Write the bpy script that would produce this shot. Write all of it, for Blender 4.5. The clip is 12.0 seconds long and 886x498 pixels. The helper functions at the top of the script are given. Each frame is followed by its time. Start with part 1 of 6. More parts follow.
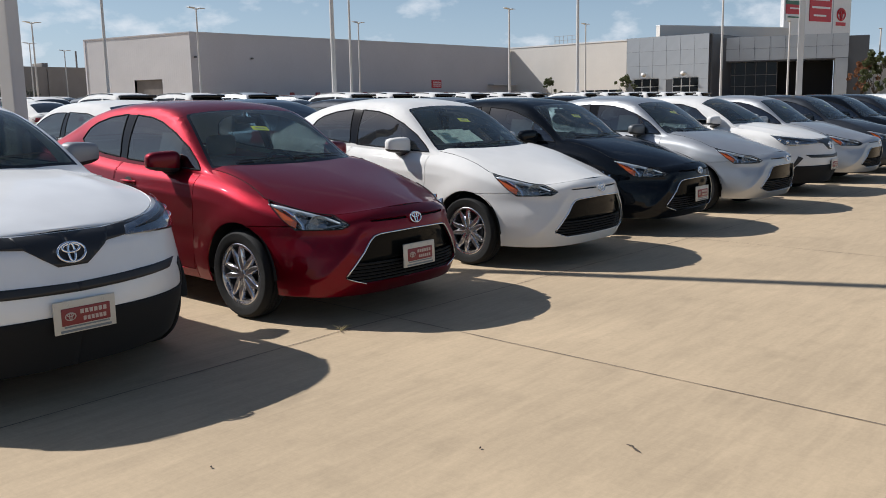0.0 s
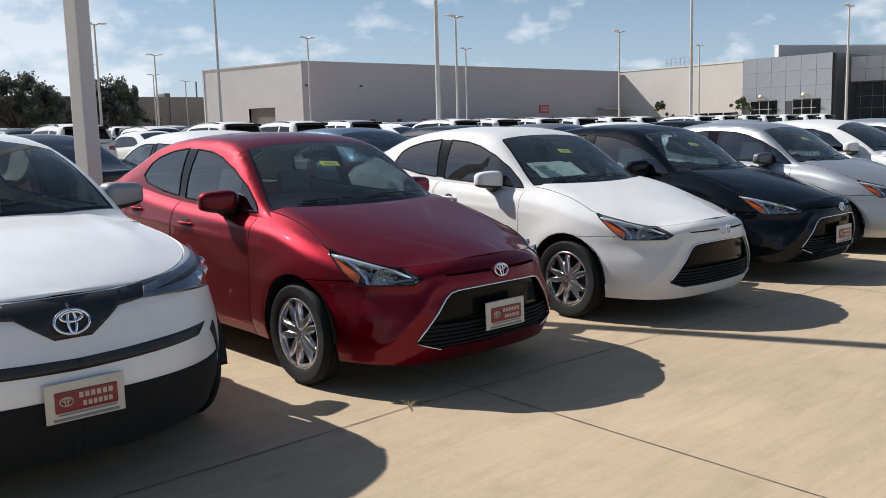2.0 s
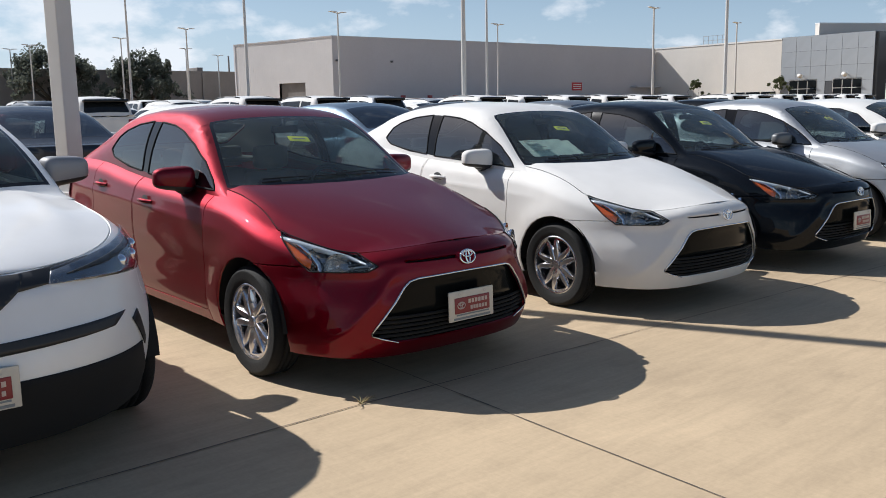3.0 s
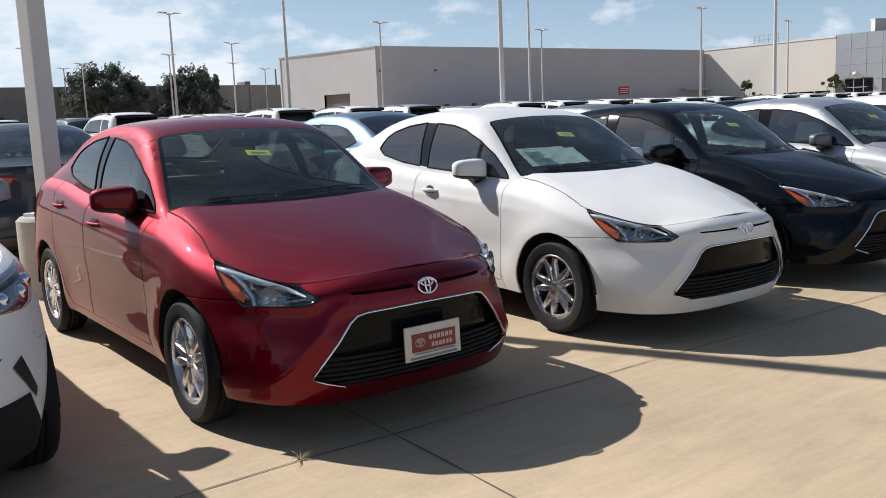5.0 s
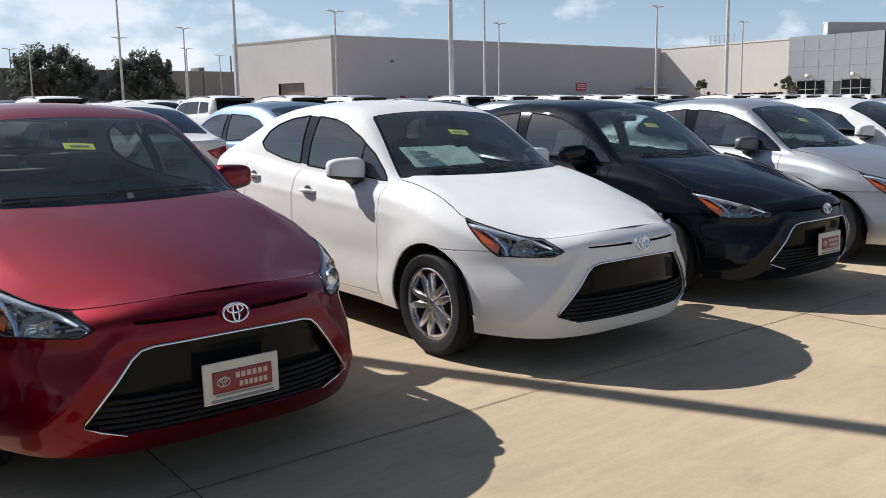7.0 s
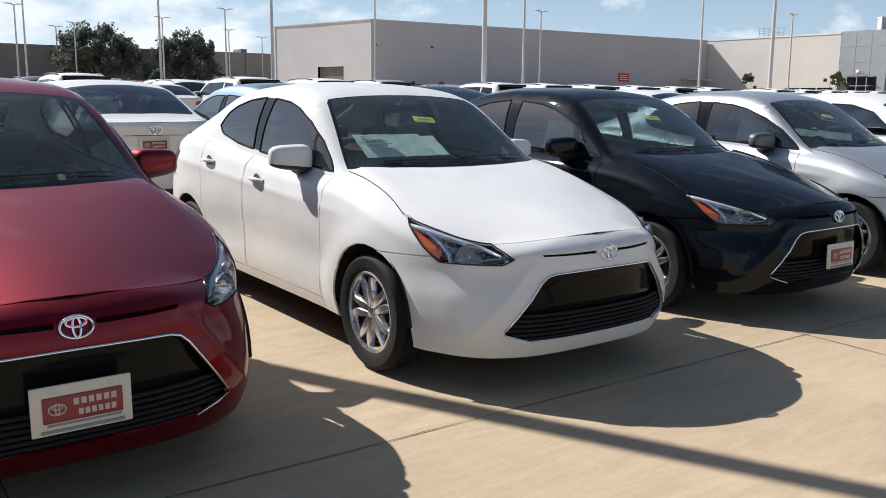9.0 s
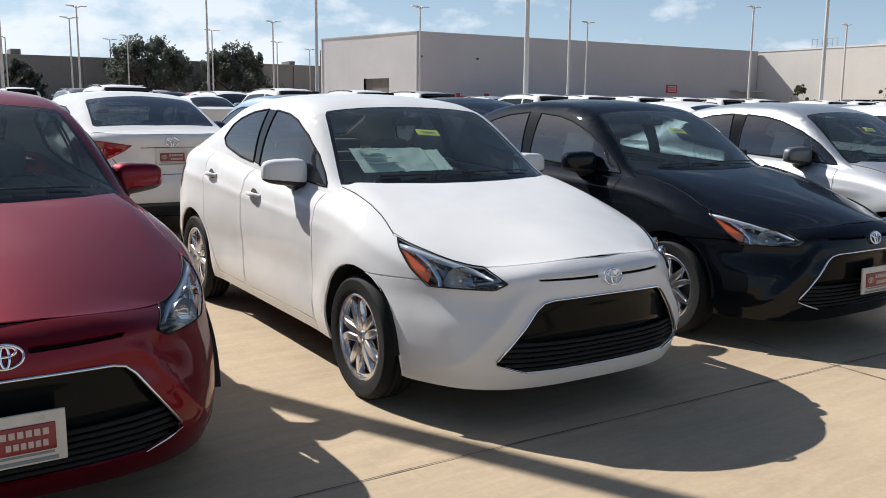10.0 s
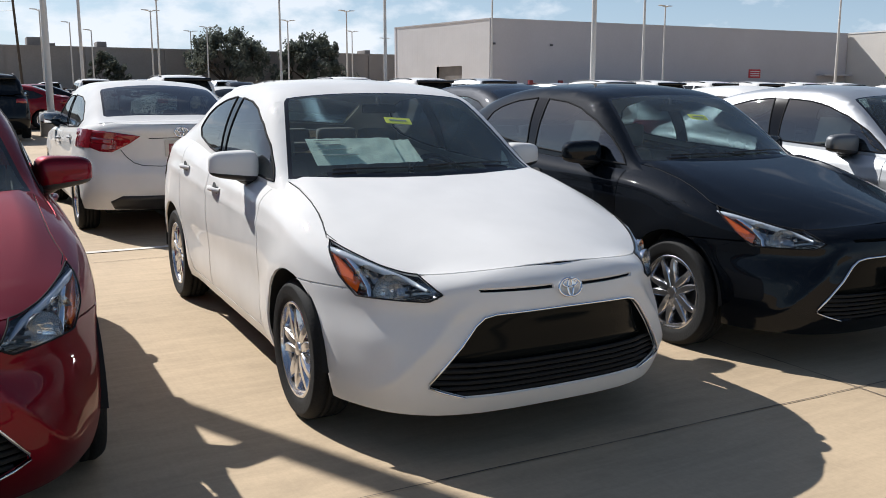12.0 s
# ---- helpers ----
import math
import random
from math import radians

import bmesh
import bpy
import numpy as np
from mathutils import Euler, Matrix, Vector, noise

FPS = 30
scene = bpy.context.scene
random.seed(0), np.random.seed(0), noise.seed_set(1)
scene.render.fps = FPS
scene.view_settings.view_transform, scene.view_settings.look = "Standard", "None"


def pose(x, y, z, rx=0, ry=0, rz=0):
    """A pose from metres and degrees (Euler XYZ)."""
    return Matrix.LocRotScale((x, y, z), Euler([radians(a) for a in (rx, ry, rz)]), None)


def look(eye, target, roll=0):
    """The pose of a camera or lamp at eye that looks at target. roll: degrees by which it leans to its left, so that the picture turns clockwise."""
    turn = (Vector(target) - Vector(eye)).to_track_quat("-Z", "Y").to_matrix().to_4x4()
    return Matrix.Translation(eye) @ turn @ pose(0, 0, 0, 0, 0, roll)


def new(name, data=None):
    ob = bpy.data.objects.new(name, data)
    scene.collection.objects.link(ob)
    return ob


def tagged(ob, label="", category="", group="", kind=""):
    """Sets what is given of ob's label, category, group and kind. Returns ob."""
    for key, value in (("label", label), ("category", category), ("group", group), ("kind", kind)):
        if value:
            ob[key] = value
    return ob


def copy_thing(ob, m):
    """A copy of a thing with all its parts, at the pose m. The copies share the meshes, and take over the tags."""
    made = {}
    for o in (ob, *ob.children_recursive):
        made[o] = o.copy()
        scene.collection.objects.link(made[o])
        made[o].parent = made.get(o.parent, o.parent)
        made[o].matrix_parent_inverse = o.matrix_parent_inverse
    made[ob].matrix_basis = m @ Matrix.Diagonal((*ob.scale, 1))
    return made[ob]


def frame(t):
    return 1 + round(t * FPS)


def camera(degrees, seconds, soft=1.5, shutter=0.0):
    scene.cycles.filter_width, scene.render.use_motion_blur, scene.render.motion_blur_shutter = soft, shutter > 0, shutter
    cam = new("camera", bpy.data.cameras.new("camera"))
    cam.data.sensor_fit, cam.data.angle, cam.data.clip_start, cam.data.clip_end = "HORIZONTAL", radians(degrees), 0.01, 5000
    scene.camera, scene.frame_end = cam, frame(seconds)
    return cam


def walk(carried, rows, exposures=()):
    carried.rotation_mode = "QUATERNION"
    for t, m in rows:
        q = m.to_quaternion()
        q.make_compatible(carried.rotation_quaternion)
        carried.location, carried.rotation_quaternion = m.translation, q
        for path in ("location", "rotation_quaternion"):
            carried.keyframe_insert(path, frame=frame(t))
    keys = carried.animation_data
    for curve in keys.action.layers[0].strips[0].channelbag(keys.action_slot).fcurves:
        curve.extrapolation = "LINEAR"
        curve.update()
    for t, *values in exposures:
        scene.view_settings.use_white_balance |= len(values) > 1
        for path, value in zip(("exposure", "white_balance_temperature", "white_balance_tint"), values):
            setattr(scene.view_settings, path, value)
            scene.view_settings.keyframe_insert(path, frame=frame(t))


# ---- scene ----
cam = camera(53.6, 12.0, soft=0.9)
PATH = [
    (0, (-0.413, -0.3, 1.437), (1.086, 0.984, 1.113), -1.1),
    (0.5, (-0.211, -0.187, 1.448), (1.249, 1.142, 1.131), -0.7),
    (1, (0.044, -0.067, 1.47), (1.415, 1.36, 1.181), -0.2),
    (1.5, (0.224, 0.12, 1.463), (1.555, 1.588, 1.19), -1.3),
    (2, (0.392, 0.262, 1.475), (1.729, 1.726, 1.212), -1.6),
    (2.5, (0.683, 0.284, 1.46), (1.995, 1.766, 1.175), -0.7),
    (2.7, (0.797, 0.286, 1.456), (2.093, 1.779, 1.154), -0.7),
    (4.3, (1.458, 0.495, 1.438), (2.672, 2.053, 1.12), -2.6),
    (4.5, (1.539, 0.491, 1.438), (2.73, 2.068, 1.134), -2.6),
    (5, (1.7, 0.523, 1.43), (2.889, 2.105, 1.139), -2.4),
    (5.5, (1.91, 0.67, 1.432), (3.16, 2.201, 1.128), -1.9),
    (6, (2.115, 0.72, 1.433), (3.402, 2.217, 1.113), -1.5),
    (6.5, (2.374, 0.692, 1.427), (3.639, 2.208, 1.11), -1.1),
    (7, (2.542, 0.708, 1.429), (3.803, 2.23, 1.118), -1.0),
    (7.5, (2.749, 0.841, 1.436), (4.036, 2.34, 1.127), -0.3),
    (7.7, (2.825, 0.855, 1.433), (4.123, 2.345, 1.12), -0.6),
    (9.3, (3.432, 0.856, 1.413), (4.599, 2.446, 1.078), 0.9),
    (9.5, (3.513, 0.903, 1.417), (4.673, 2.499, 1.09), 1.2),
    (10, (3.687, 0.937, 1.418), (4.792, 2.574, 1.104), 0.5),
    (10.5, (3.936, 0.891, 1.421), (4.929, 2.599, 1.111), 0.2),
    (11, (4.097, 0.908, 1.413), (5.027, 2.649, 1.092), 0.4),
    (11.5, (4.285, 1.039, 1.396), (5.226, 2.773, 1.065), 0.3),
    (12, (4.451, 1.046, 1.408), (5.403, 2.771, 1.067), 0.0),
]
walk(cam, [(t, look(eye, target, roll)) for t, eye, target, roll in PATH], exposures=[(t, stops, 6230, 10) for t, stops in ((0, -0.06), (2.5, 0.07), (5.5, 0.13), (7.5, 0.15), (9.5, 0.24), (10.5, 0.1), (11.5, 0.13), (12, 0.15))])

# ---- world and sun ----
SUN_DIR = Vector((-0.397, 0.918, 0.88)).normalized()
world = bpy.data.worlds.new("sky")
scene.world = world
world.use_nodes = True


def node(tree, kind, **values):
    n = tree.nodes.new(kind)
    for key, value in values.items():
        n.inputs[key.replace("_", " ")].default_value = value
    return n


def sky_world():
    tree = world.node_tree
    tree.nodes.clear()
    out = tree.nodes.new("ShaderNodeOutputWorld")
    back = tree.nodes.new("ShaderNodeBackground")
    sky = tree.nodes.new("ShaderNodeTexSky")
    sky.sky_type, sky.sun_disc = "NISHITA", False
    sky.sun_elevation = math.asin(SUN_DIR.z)
    sky.sun_rotation = math.atan2(SUN_DIR.x, SUN_DIR.y)
    sky.air_density, sky.dust_density, sky.ozone_density = 1.0, 0.7, 1.3
    back.inputs[1].default_value = SKY
    coord = tree.nodes.new("ShaderNodeTexCoord")
    stretch = tree.nodes.new("ShaderNodeMapping")
    stretch.inputs["Scale"].default_value = (1.0, 1.0, 2.0)
    stretch.inputs["Location"].default_value = (0.35, 0.1, 0.0)
    puff = node(tree, "ShaderNodeTexNoise", Scale=9.0, Detail=9.0, Roughness=0.55)
    ramp = tree.nodes.new("ShaderNodeMapRange")
    for i, v in enumerate((0.555, 0.68, 0.0, 0.95)):
        ramp.inputs[1 + i].default_value = v
    part_z = tree.nodes.new("ShaderNodeSeparateXYZ")
    low = tree.nodes.new("ShaderNodeMapRange")
    for i, v in enumerate((0.02, 0.32, 1.0, 0.25)):
        low.inputs[1 + i].default_value = v
    veil = tree.nodes.new("ShaderNodeMapRange")
    for i, v in enumerate((0.0, 0.20, 0.56, 0.0)):
        veil.inputs[1 + i].default_value = v
    times = tree.nodes.new("ShaderNodeMath")
    times.operation = "MULTIPLY"
    haze, mix = tree.nodes.new("ShaderNodeMix"), tree.nodes.new("ShaderNodeMix")
    haze.data_type = mix.data_type = "RGBA"
    haze.inputs[7].default_value, mix.inputs[7].default_value = (*HAZE, 1), (*CLOUD, 1)
    # more cloud towards the north of the lot
    toward = tree.nodes.new("ShaderNodeVectorMath")
    toward.operation = "DOT_PRODUCT"
    toward.inputs[1].default_value = Vector((0.225, 0.97, 0.085)).normalized()
    bank = tree.nodes.new("ShaderNodeMapRange")
    for i, v in enumerate((0.962, 0.993, 0.0, 0.15)):
        bank.inputs[1 + i].default_value = v
    plus = tree.nodes.new("ShaderNodeMath")
    k = tree.links.new
    k(coord.outputs["Generated"], stretch.inputs[0])
    k(stretch.outputs[0], puff.inputs["Vector"])
    k(coord.outputs["Generated"], toward.inputs[0])
    k(toward.outputs["Value"], bank.inputs[0])
    k(puff.outputs["Fac"], plus.inputs[0])
    k(bank.outputs[0], plus.inputs[1])
    k(plus.outputs[0], ramp.inputs[0])
    k(coord.outputs["Generated"], part_z.inputs[0])
    k(part_z.outputs[2], low.inputs[0])
    k(part_z.outputs[2], veil.inputs[0])
    k(ramp.outputs[0], times.inputs[0])
    k(low.outputs[0], times.inputs[1])
    k(veil.outputs[0], haze.inputs[0])
    k(sky.outputs[0], haze.inputs[6])
    k(times.outputs[0], mix.inputs[0])
    k(haze.outputs[2], mix.inputs[6])
    k(mix.outputs[2], back.inputs[0])
    k(back.outputs[0], out.inputs[0])


SKY, CLOUD, HAZE = 0.078, (11.0, 11.3, 11.7), (6.7, 9.2, 12.9)
sky_world()
sun_data = bpy.data.lights.new("sun", "SUN")
sun_data.energy, sun_data.angle, sun_data.color = 5.6, radians(0.55), (1.0, 0.96, 0.905)
sun = new("sun", sun_data)
sun.matrix_world = look((0, 0, 40), Vector((0, 0, 40)) - SUN_DIR)
scene.view_settings.exposure = 0.0


# ---- materials ----
def material(name, color, rough=0.5, metal=0.0, vary=0.0, scale=3.0, fine=0.0, fine_scale=60.0, bump=0.0, coat=0.0, spec=0.5, glow=0.0):
    """A surface of one colour with stains (vary) and grain (fine) of two sizes, and a fine relief."""
    m = bpy.data.materials.new(name)
    m.use_nodes = True
    t = m.node_tree
    b = t.nodes["Principled BSDF"]
    b.inputs["Base Color"].default_value = (*color, 1)
    b.inputs["Roughness"].default_value, b.inputs["Metallic"].default_value = rough, metal
    b.inputs["Specular IOR Level"].default_value = spec
    b.inputs["Coat Weight"].default_value, b.inputs["Coat Roughness"].default_value = coat, 0.03
    if glow:
        b.inputs["Emission Color"].default_value, b.inputs["Emission Strength"].default_value = (*color, 1), glow
    if vary or fine or bump:
        k = t.links.new
        coord = t.nodes.new("ShaderNodeTexCoord")
        big = node(t, "ShaderNodeTexNoise", Scale=scale, Detail=5.0, Roughness=0.6)
        small = node(t, "ShaderNodeTexNoise", Scale=fine_scale, Detail=3.0, Roughness=0.6)
        k(coord.outputs["Object"], big.inputs["Vector"])
        k(coord.outputs["Object"], small.inputs["Vector"])
        r1, r2 = t.nodes.new("ShaderNodeMapRange"), t.nodes.new("ShaderNodeMapRange")
        for r, a in ((r1, vary), (r2, fine)):
            for i, v in enumerate((0.25, 0.75, 1 - a, 1 + a)):
                r.inputs[1 + i].default_value = v
        k(big.outputs["Fac"], r1.inputs[0])
        k(small.outputs["Fac"], r2.inputs[0])
        mul = t.nodes.new("ShaderNodeMath")
        mul.operation = "MULTIPLY"
        k(r1.outputs[0], mul.inputs[0])
        k(r2.outputs[0], mul.inputs[1])
        tint = t.nodes.new("ShaderNodeVectorMath")
        tint.operation = "SCALE"
        tint.inputs[0].default_value = color
        k(mul.outputs[0], tint.inputs["Scale"])
        k(tint.outputs[0], b.inputs["Base Color"])
        if bump:
            bp = t.nodes.new("ShaderNodeBump")
            bp.inputs["Strength"].default_value, bp.inputs["Distance"].default_value = bump, 0.01
            k(small.outputs["Fac"], bp.inputs["Height"])
            k(bp.outputs[0], b.inputs["Normal"])
    return m


def paint_material():
    """Car paint: the object's colour under a clear coat; the colour's alpha is the share of metal flake."""
    m = bpy.data.materials.new("car_paint")
    m.use_nodes = True
    t = m.node_tree
    k = t.links.new
    b = t.nodes["Principled BSDF"]
    info = t.nodes.new("ShaderNodeObjectInfo")
    coord = t.nodes.new("ShaderNodeTexCoord")
    flake = node(t, "ShaderNodeTexVoronoi", Scale=900.0)
    dust = node(t, "ShaderNodeTexNoise", Scale=2.5, Detail=6.0)
    k(coord.outputs["Object"], flake.inputs["Vector"])
    k(coord.outputs["Object"], dust.inputs["Vector"])
    r = t.nodes.new("ShaderNodeMapRange")
    for i, v in enumerate((0.3, 0.8, 0.92, 1.06)):
        r.inputs[1 + i].default_value = v
    k(dust.outputs["Fac"], r.inputs[0])
    tint = t.nodes.new("ShaderNodeVectorMath")
    tint.operation = "SCALE"
    k(info.outputs["Color"], tint.inputs[0])
    k(r.outputs[0], tint.inputs["Scale"])
    k(tint.outputs[0], b.inputs["Base Color"])
    k(info.outputs["Alpha"], b.inputs["Metallic"])
    b.inputs["Roughness"].default_value = 0.52
    b.inputs["Specular IOR Level"].default_value = 0.0
    b.inputs["Coat Weight"].default_value, b.inputs["Coat Roughness"].default_value = 0.60, 0.02
    b.inputs["Coat IOR"].default_value = 1.45
    bp = t.nodes.new("ShaderNodeBump")
    bp.inputs["Strength"].default_value, bp.inputs["Distance"].default_value = 0.06, 0.001
    k(flake.outputs["Distance"], bp.inputs["Height"])
    k(bp.outputs[0], b.inputs["Normal"])
    return m


def pane_material(name, tint, gloss_ior=1.5, dust=0.0):
    """A thin pane: tinted see-through, with mirror gloss by Fresnel."""
    m = bpy.data.materials.new(name)
    m.use_nodes = True
    t = m.node_tree
    t.nodes.clear()
    out = t.nodes.new("ShaderNodeOutputMaterial")
    see = t.nodes.new("ShaderNodeBsdfTransparent")
    see.inputs[0].default_value = (*tint, 1)
    gloss = t.nodes.new("ShaderNodeBsdfGlossy")
    gloss.inputs["Roughness"].default_value = 0.01
    k = t.links.new
    weight = t.nodes.new("ShaderNodeLayerWeight")
    steep = t.nodes.new("ShaderNodeMath")
    steep.operation, steep.inputs[1].default_value = "POWER", 5.0
    fres = t.nodes.new("ShaderNodeMapRange")
    for i, v in enumerate((0.0, 1.0, ((gloss_ior - 1) / (gloss_ior + 1)) ** 2, 1.0)):
        fres.inputs[1 + i].default_value = v
    k(weight.outputs["Facing"], steep.inputs[0])
    k(steep.outputs[0], fres.inputs[0])
    mix = t.nodes.new("ShaderNodeMixShader")
    k(fres.outputs[0], mix.inputs[0])
    k(see.outputs[0], mix.inputs[1])
    k(gloss.outputs[0], mix.inputs[2])
    k(mix.outputs[0], out.inputs[0])
    if dust:
        # a pale greenish film: dust, with hazy sky reflection put into its colour
        film, over = t.nodes.new("ShaderNodeBsdfDiffuse"), t.nodes.new("ShaderNodeMixShader")
        film.inputs[0].default_value = (0.60, 0.69, 0.66, 1)
        cloud = node(t, "ShaderNodeTexNoise", Scale=3.0, Detail=5.0)
        spread = t.nodes.new("ShaderNodeMapRange")
        for i, v in enumerate((0.3, 0.7, dust * 0.7, dust * 1.3)):
            spread.inputs[1 + i].default_value = v
        coord = t.nodes.new("ShaderNodeTexCoord")
        k(coord.outputs["Object"], cloud.inputs["Vector"])
        k(cloud.outputs["Fac"], spread.inputs[0])
        k(spread.outputs[0], over.inputs[0])
        k(mix.outputs[0], over.inputs[1])
        k(film.outputs[0], over.inputs[2])
        k(over.outputs[0], out.inputs[0])
    return m


def concrete_material():
    m = material("concrete_paving", (0.482, 0.366, 0.236), rough=0.85, bump=0.10, vary=0.1, fine=0.08)
    t = m.node_tree
    k = t.links.new
    b = t.nodes["Principled BSDF"]
    coord = t.nodes.new("ShaderNodeTexCoord")
    cloudy = node(t, "ShaderNodeTexNoise", Scale=0.55, Detail=7.0, Roughness=0.62)
    grain = node(t, "ShaderNodeTexNoise", Scale=38.0, Detail=6.0, Roughness=0.7)
    spots = node(t, "ShaderNodeTexNoise", Scale=3.2, Detail=4.0, Roughness=0.55)
    brush = t.nodes.new("ShaderNodeMapping")
    brush.inputs["Scale"].default_value = (90, 2.0, 1)
    broom = node(t, "ShaderNodeTexNoise", Scale=1.0, Detail=2.0)
    sweep_map = t.nodes.new("ShaderNodeMapping")
    sweep_map.inputs["Rotation"].default_value = (0, 0, radians(-38))
    sweep_map.inputs["Scale"].default_value = (1.1, 7.5, 1)
    sweep = node(t, "ShaderNodeTexNoise", Scale=1.6, Detail=8.0, Roughness=0.68, Distortion=0.6)
    k(coord.outputs["Object"], sweep_map.inputs[0])
    k(sweep_map.outputs[0], sweep.inputs["Vector"])
    for n in (cloudy, grain, spots):
        k(coord.outputs["Object"], n.inputs["Vector"])
    k(coord.outputs["Object"], brush.inputs[0])
    k(brush.outputs[0], broom.inputs["Vector"])
    ranges = []
    for n, lo, hi, a, c in ((cloudy, 0.3, 0.7, 0.86, 1.10), (grain, 0.3, 0.7, 0.94, 1.06), (spots, 0.54, 0.76, 1.0, 0.88), (broom, 0.3, 0.7, 0.98, 1.02), (sweep, 0.32, 0.68, 0.91, 1.08)):
        r = t.nodes.new("ShaderNodeMapRange")
        for i, v in enumerate((lo, hi, a, c)):
            r.inputs[1 + i].default_value = v
        k(n.outputs["Fac"], r.inputs[0])
        ranges.append(r)
    prev = ranges[0].outputs[0]
    for r in ranges[1:]:
        mul = t.nodes.new("ShaderNodeMath")
        mul.operation = "MULTIPLY"
        k(prev, mul.inputs[0])
        k(r.outputs[0], mul.inputs[1])
        prev = mul.outputs[0]
    tint = t.nodes.new("ShaderNodeVectorMath")
    tint.operation = "SCALE"
    tint.inputs[0].default_value = (0.482, 0.366, 0.236)
    k(prev, tint.inputs["Scale"])
    k(tint.outputs[0], b.inputs["Base Color"])
    return m


PAINT = paint_material()
GLASS = pane_material("windshield_glass", (0.84, 0.97, 0.91), 1.8, 0.040)
TINTED = pane_material("tinted_side_glass", (0.11, 0.14, 0.155), 2.4)
REARGLASS = pane_material("rear_screen_glass", (0.12, 0.14, 0.14))
CLEAR = pane_material("lamp_lens", (0.93, 0.95, 0.96))
FRIT = material("black_frit", (0.012, 0.012, 0.013), rough=0.12)
BLACK = material("black_plastic", (0.018, 0.018, 0.019), rough=0.45, fine=0.15, fine_scale=200)
GLOSSBLACK = material("piano_black", (0.005, 0.005, 0.006), rough=0.07, spec=0.3)
GRILLEBLACK = material("grille_black", (0.006, 0.007, 0.007), rough=0.12, spec=0.11)
MATBLACK = material("underbody_black", (0.008, 0.008, 0.008), rough=0.9)
CHROME = material("chrome", (0.82, 0.83, 0.85), rough=0.08, metal=1.0)
REFLECTOR = material("lamp_reflector", (0.78, 0.79, 0.80), rough=0.10, metal=1.0, bump=0.5, fine_scale=45, fine=0.2)
HOUSING = material("lamp_housing", (0.30, 0.305, 0.31), rough=0.24, metal=0.9, bump=0.5, fine_scale=22, fine=0.25)
LIGHTGUIDE = material("light_guide", (0.44, 0.48, 0.53), rough=0.12, spec=0.6)
CABIN = material("cabin_plastic", (0.016, 0.016, 0.017), rough=0.85, spec=0.12)
AMBER = material("amber_reflector", (0.62, 0.11, 0.012), rough=0.18, coat=0.8)
REDLAMP = material("red_lamp_plastic", (0.26, 0.006, 0.012), rough=0.10, coat=1.0, fine=0.25, fine_scale=90)
RUBBER = material("tyre_rubber", (0.012, 0.012, 0.012), rough=0.75, spec=0.25, fine=0.3, fine_scale=90, vary=0.2, bump=0.3)
ALLOY = material("alloy_wheel", (0.66, 0.66, 0.68), rough=0.20, metal=0.95, fine=0.05, fine_scale=120)
ALLOYDARK = material("dark_metal_gap_shade", (0.10, 0.10, 0.105), rough=0.45, metal=0.8)
TRIMGREY = material("interior_trim", (0.055, 0.057, 0.058), rough=0.75, fine=0.2, fine_scale=150)
CLOTH = material("seat_cloth", (0.085, 0.087, 0.088), rough=0.95, fine=0.25, fine_scale=160)
HEADLINER = material("headliner", (0.30, 0.29, 0.27), rough=0.95)
PAPER = material("window_sticker_paper", (0.76, 0.88, 0.82), rough=0.7, vary=0.16, scale=11, fine=0.10, fine_scale=40)
# sticker paper darkened in colour for the dim light behind tinted glass
STICKER = material("dimmed_sticker", (0.20, 0.235, 0.225), rough=0.8, vary=0.25, scale=14)
INK = material("print_grey", (0.22, 0.24, 0.25), rough=0.7)
YELLOW = material("yellow_tag", (0.74, 0.70, 0.06), rough=0.6)
AUTOGLASS = material("dark_car_glass", (0.012, 0.014, 0.015), rough=0.03, spec=0.5)
PLATEWHITE = material("plate_white", (0.62, 0.57, 0.48), rough=0.35, vary=0.05, scale=20)
PLATERED = material("plate_red", (0.22, 0.02, 0.025), rough=0.3, vary=0.1, scale=14)
PLATEINK = material("plate_lettering", (0.52, 0.42, 0.37), rough=0.4)
CONCRETE = concrete_material()
JOINT = material("joint_sealant", (0.13, 0.105, 0.08), rough=0.9, vary=0.4, scale=6, fine=0.3)
STRIPE = material("white_road_paint", (0.66, 0.62, 0.55), rough=0.8, vary=0.2, scale=5, fine=0.2, fine_scale=80)
POLEGREY = material("painted_steel_pole", (0.58, 0.56, 0.53), rough=0.45, vary=0.06, scale=1.5)
POLEBASE = material("pole_base_concrete", (0.42, 0.38, 0.33), rough=0.9, vary=0.2, scale=3, fine=0.1, bump=0.3)
WALLWHITE = material("ribbed_white_cladding", (0.62, 0.60, 0.595), rough=0.7, vary=0.05, scale=0.4, fine=0.03, fine_scale=8)
WALLGREY = material("smooth_grey_stucco", (0.50, 0.483, 0.495), rough=0.85, vary=0.05, scale=0.2, fine=0.03, fine_scale=6)
WALLBEIGE = material("beige_stucco", (0.66, 0.62, 0.565), rough=0.85, vary=0.05, scale=0.25, fine=0.03, fine_scale=6)
WALLBROWN = material("brown_precast_wall", (0.30, 0.268, 0.240), rough=0.9, vary=0.12, scale=0.3, fine=0.08, fine_scale=5)
PANEL = material("silver_facade_panel", (0.40, 0.42, 0.44), rough=0.38, metal=0.35, vary=0.06, scale=0.5)
DARKFACE = material("charcoal_panel", (0.075, 0.078, 0.085), rough=0.4, vary=0.1, scale=0.5)
SHOPGLASS = material("dark_shop_glass", (0.010, 0.012, 0.014), rough=0.08, spec=0.25)
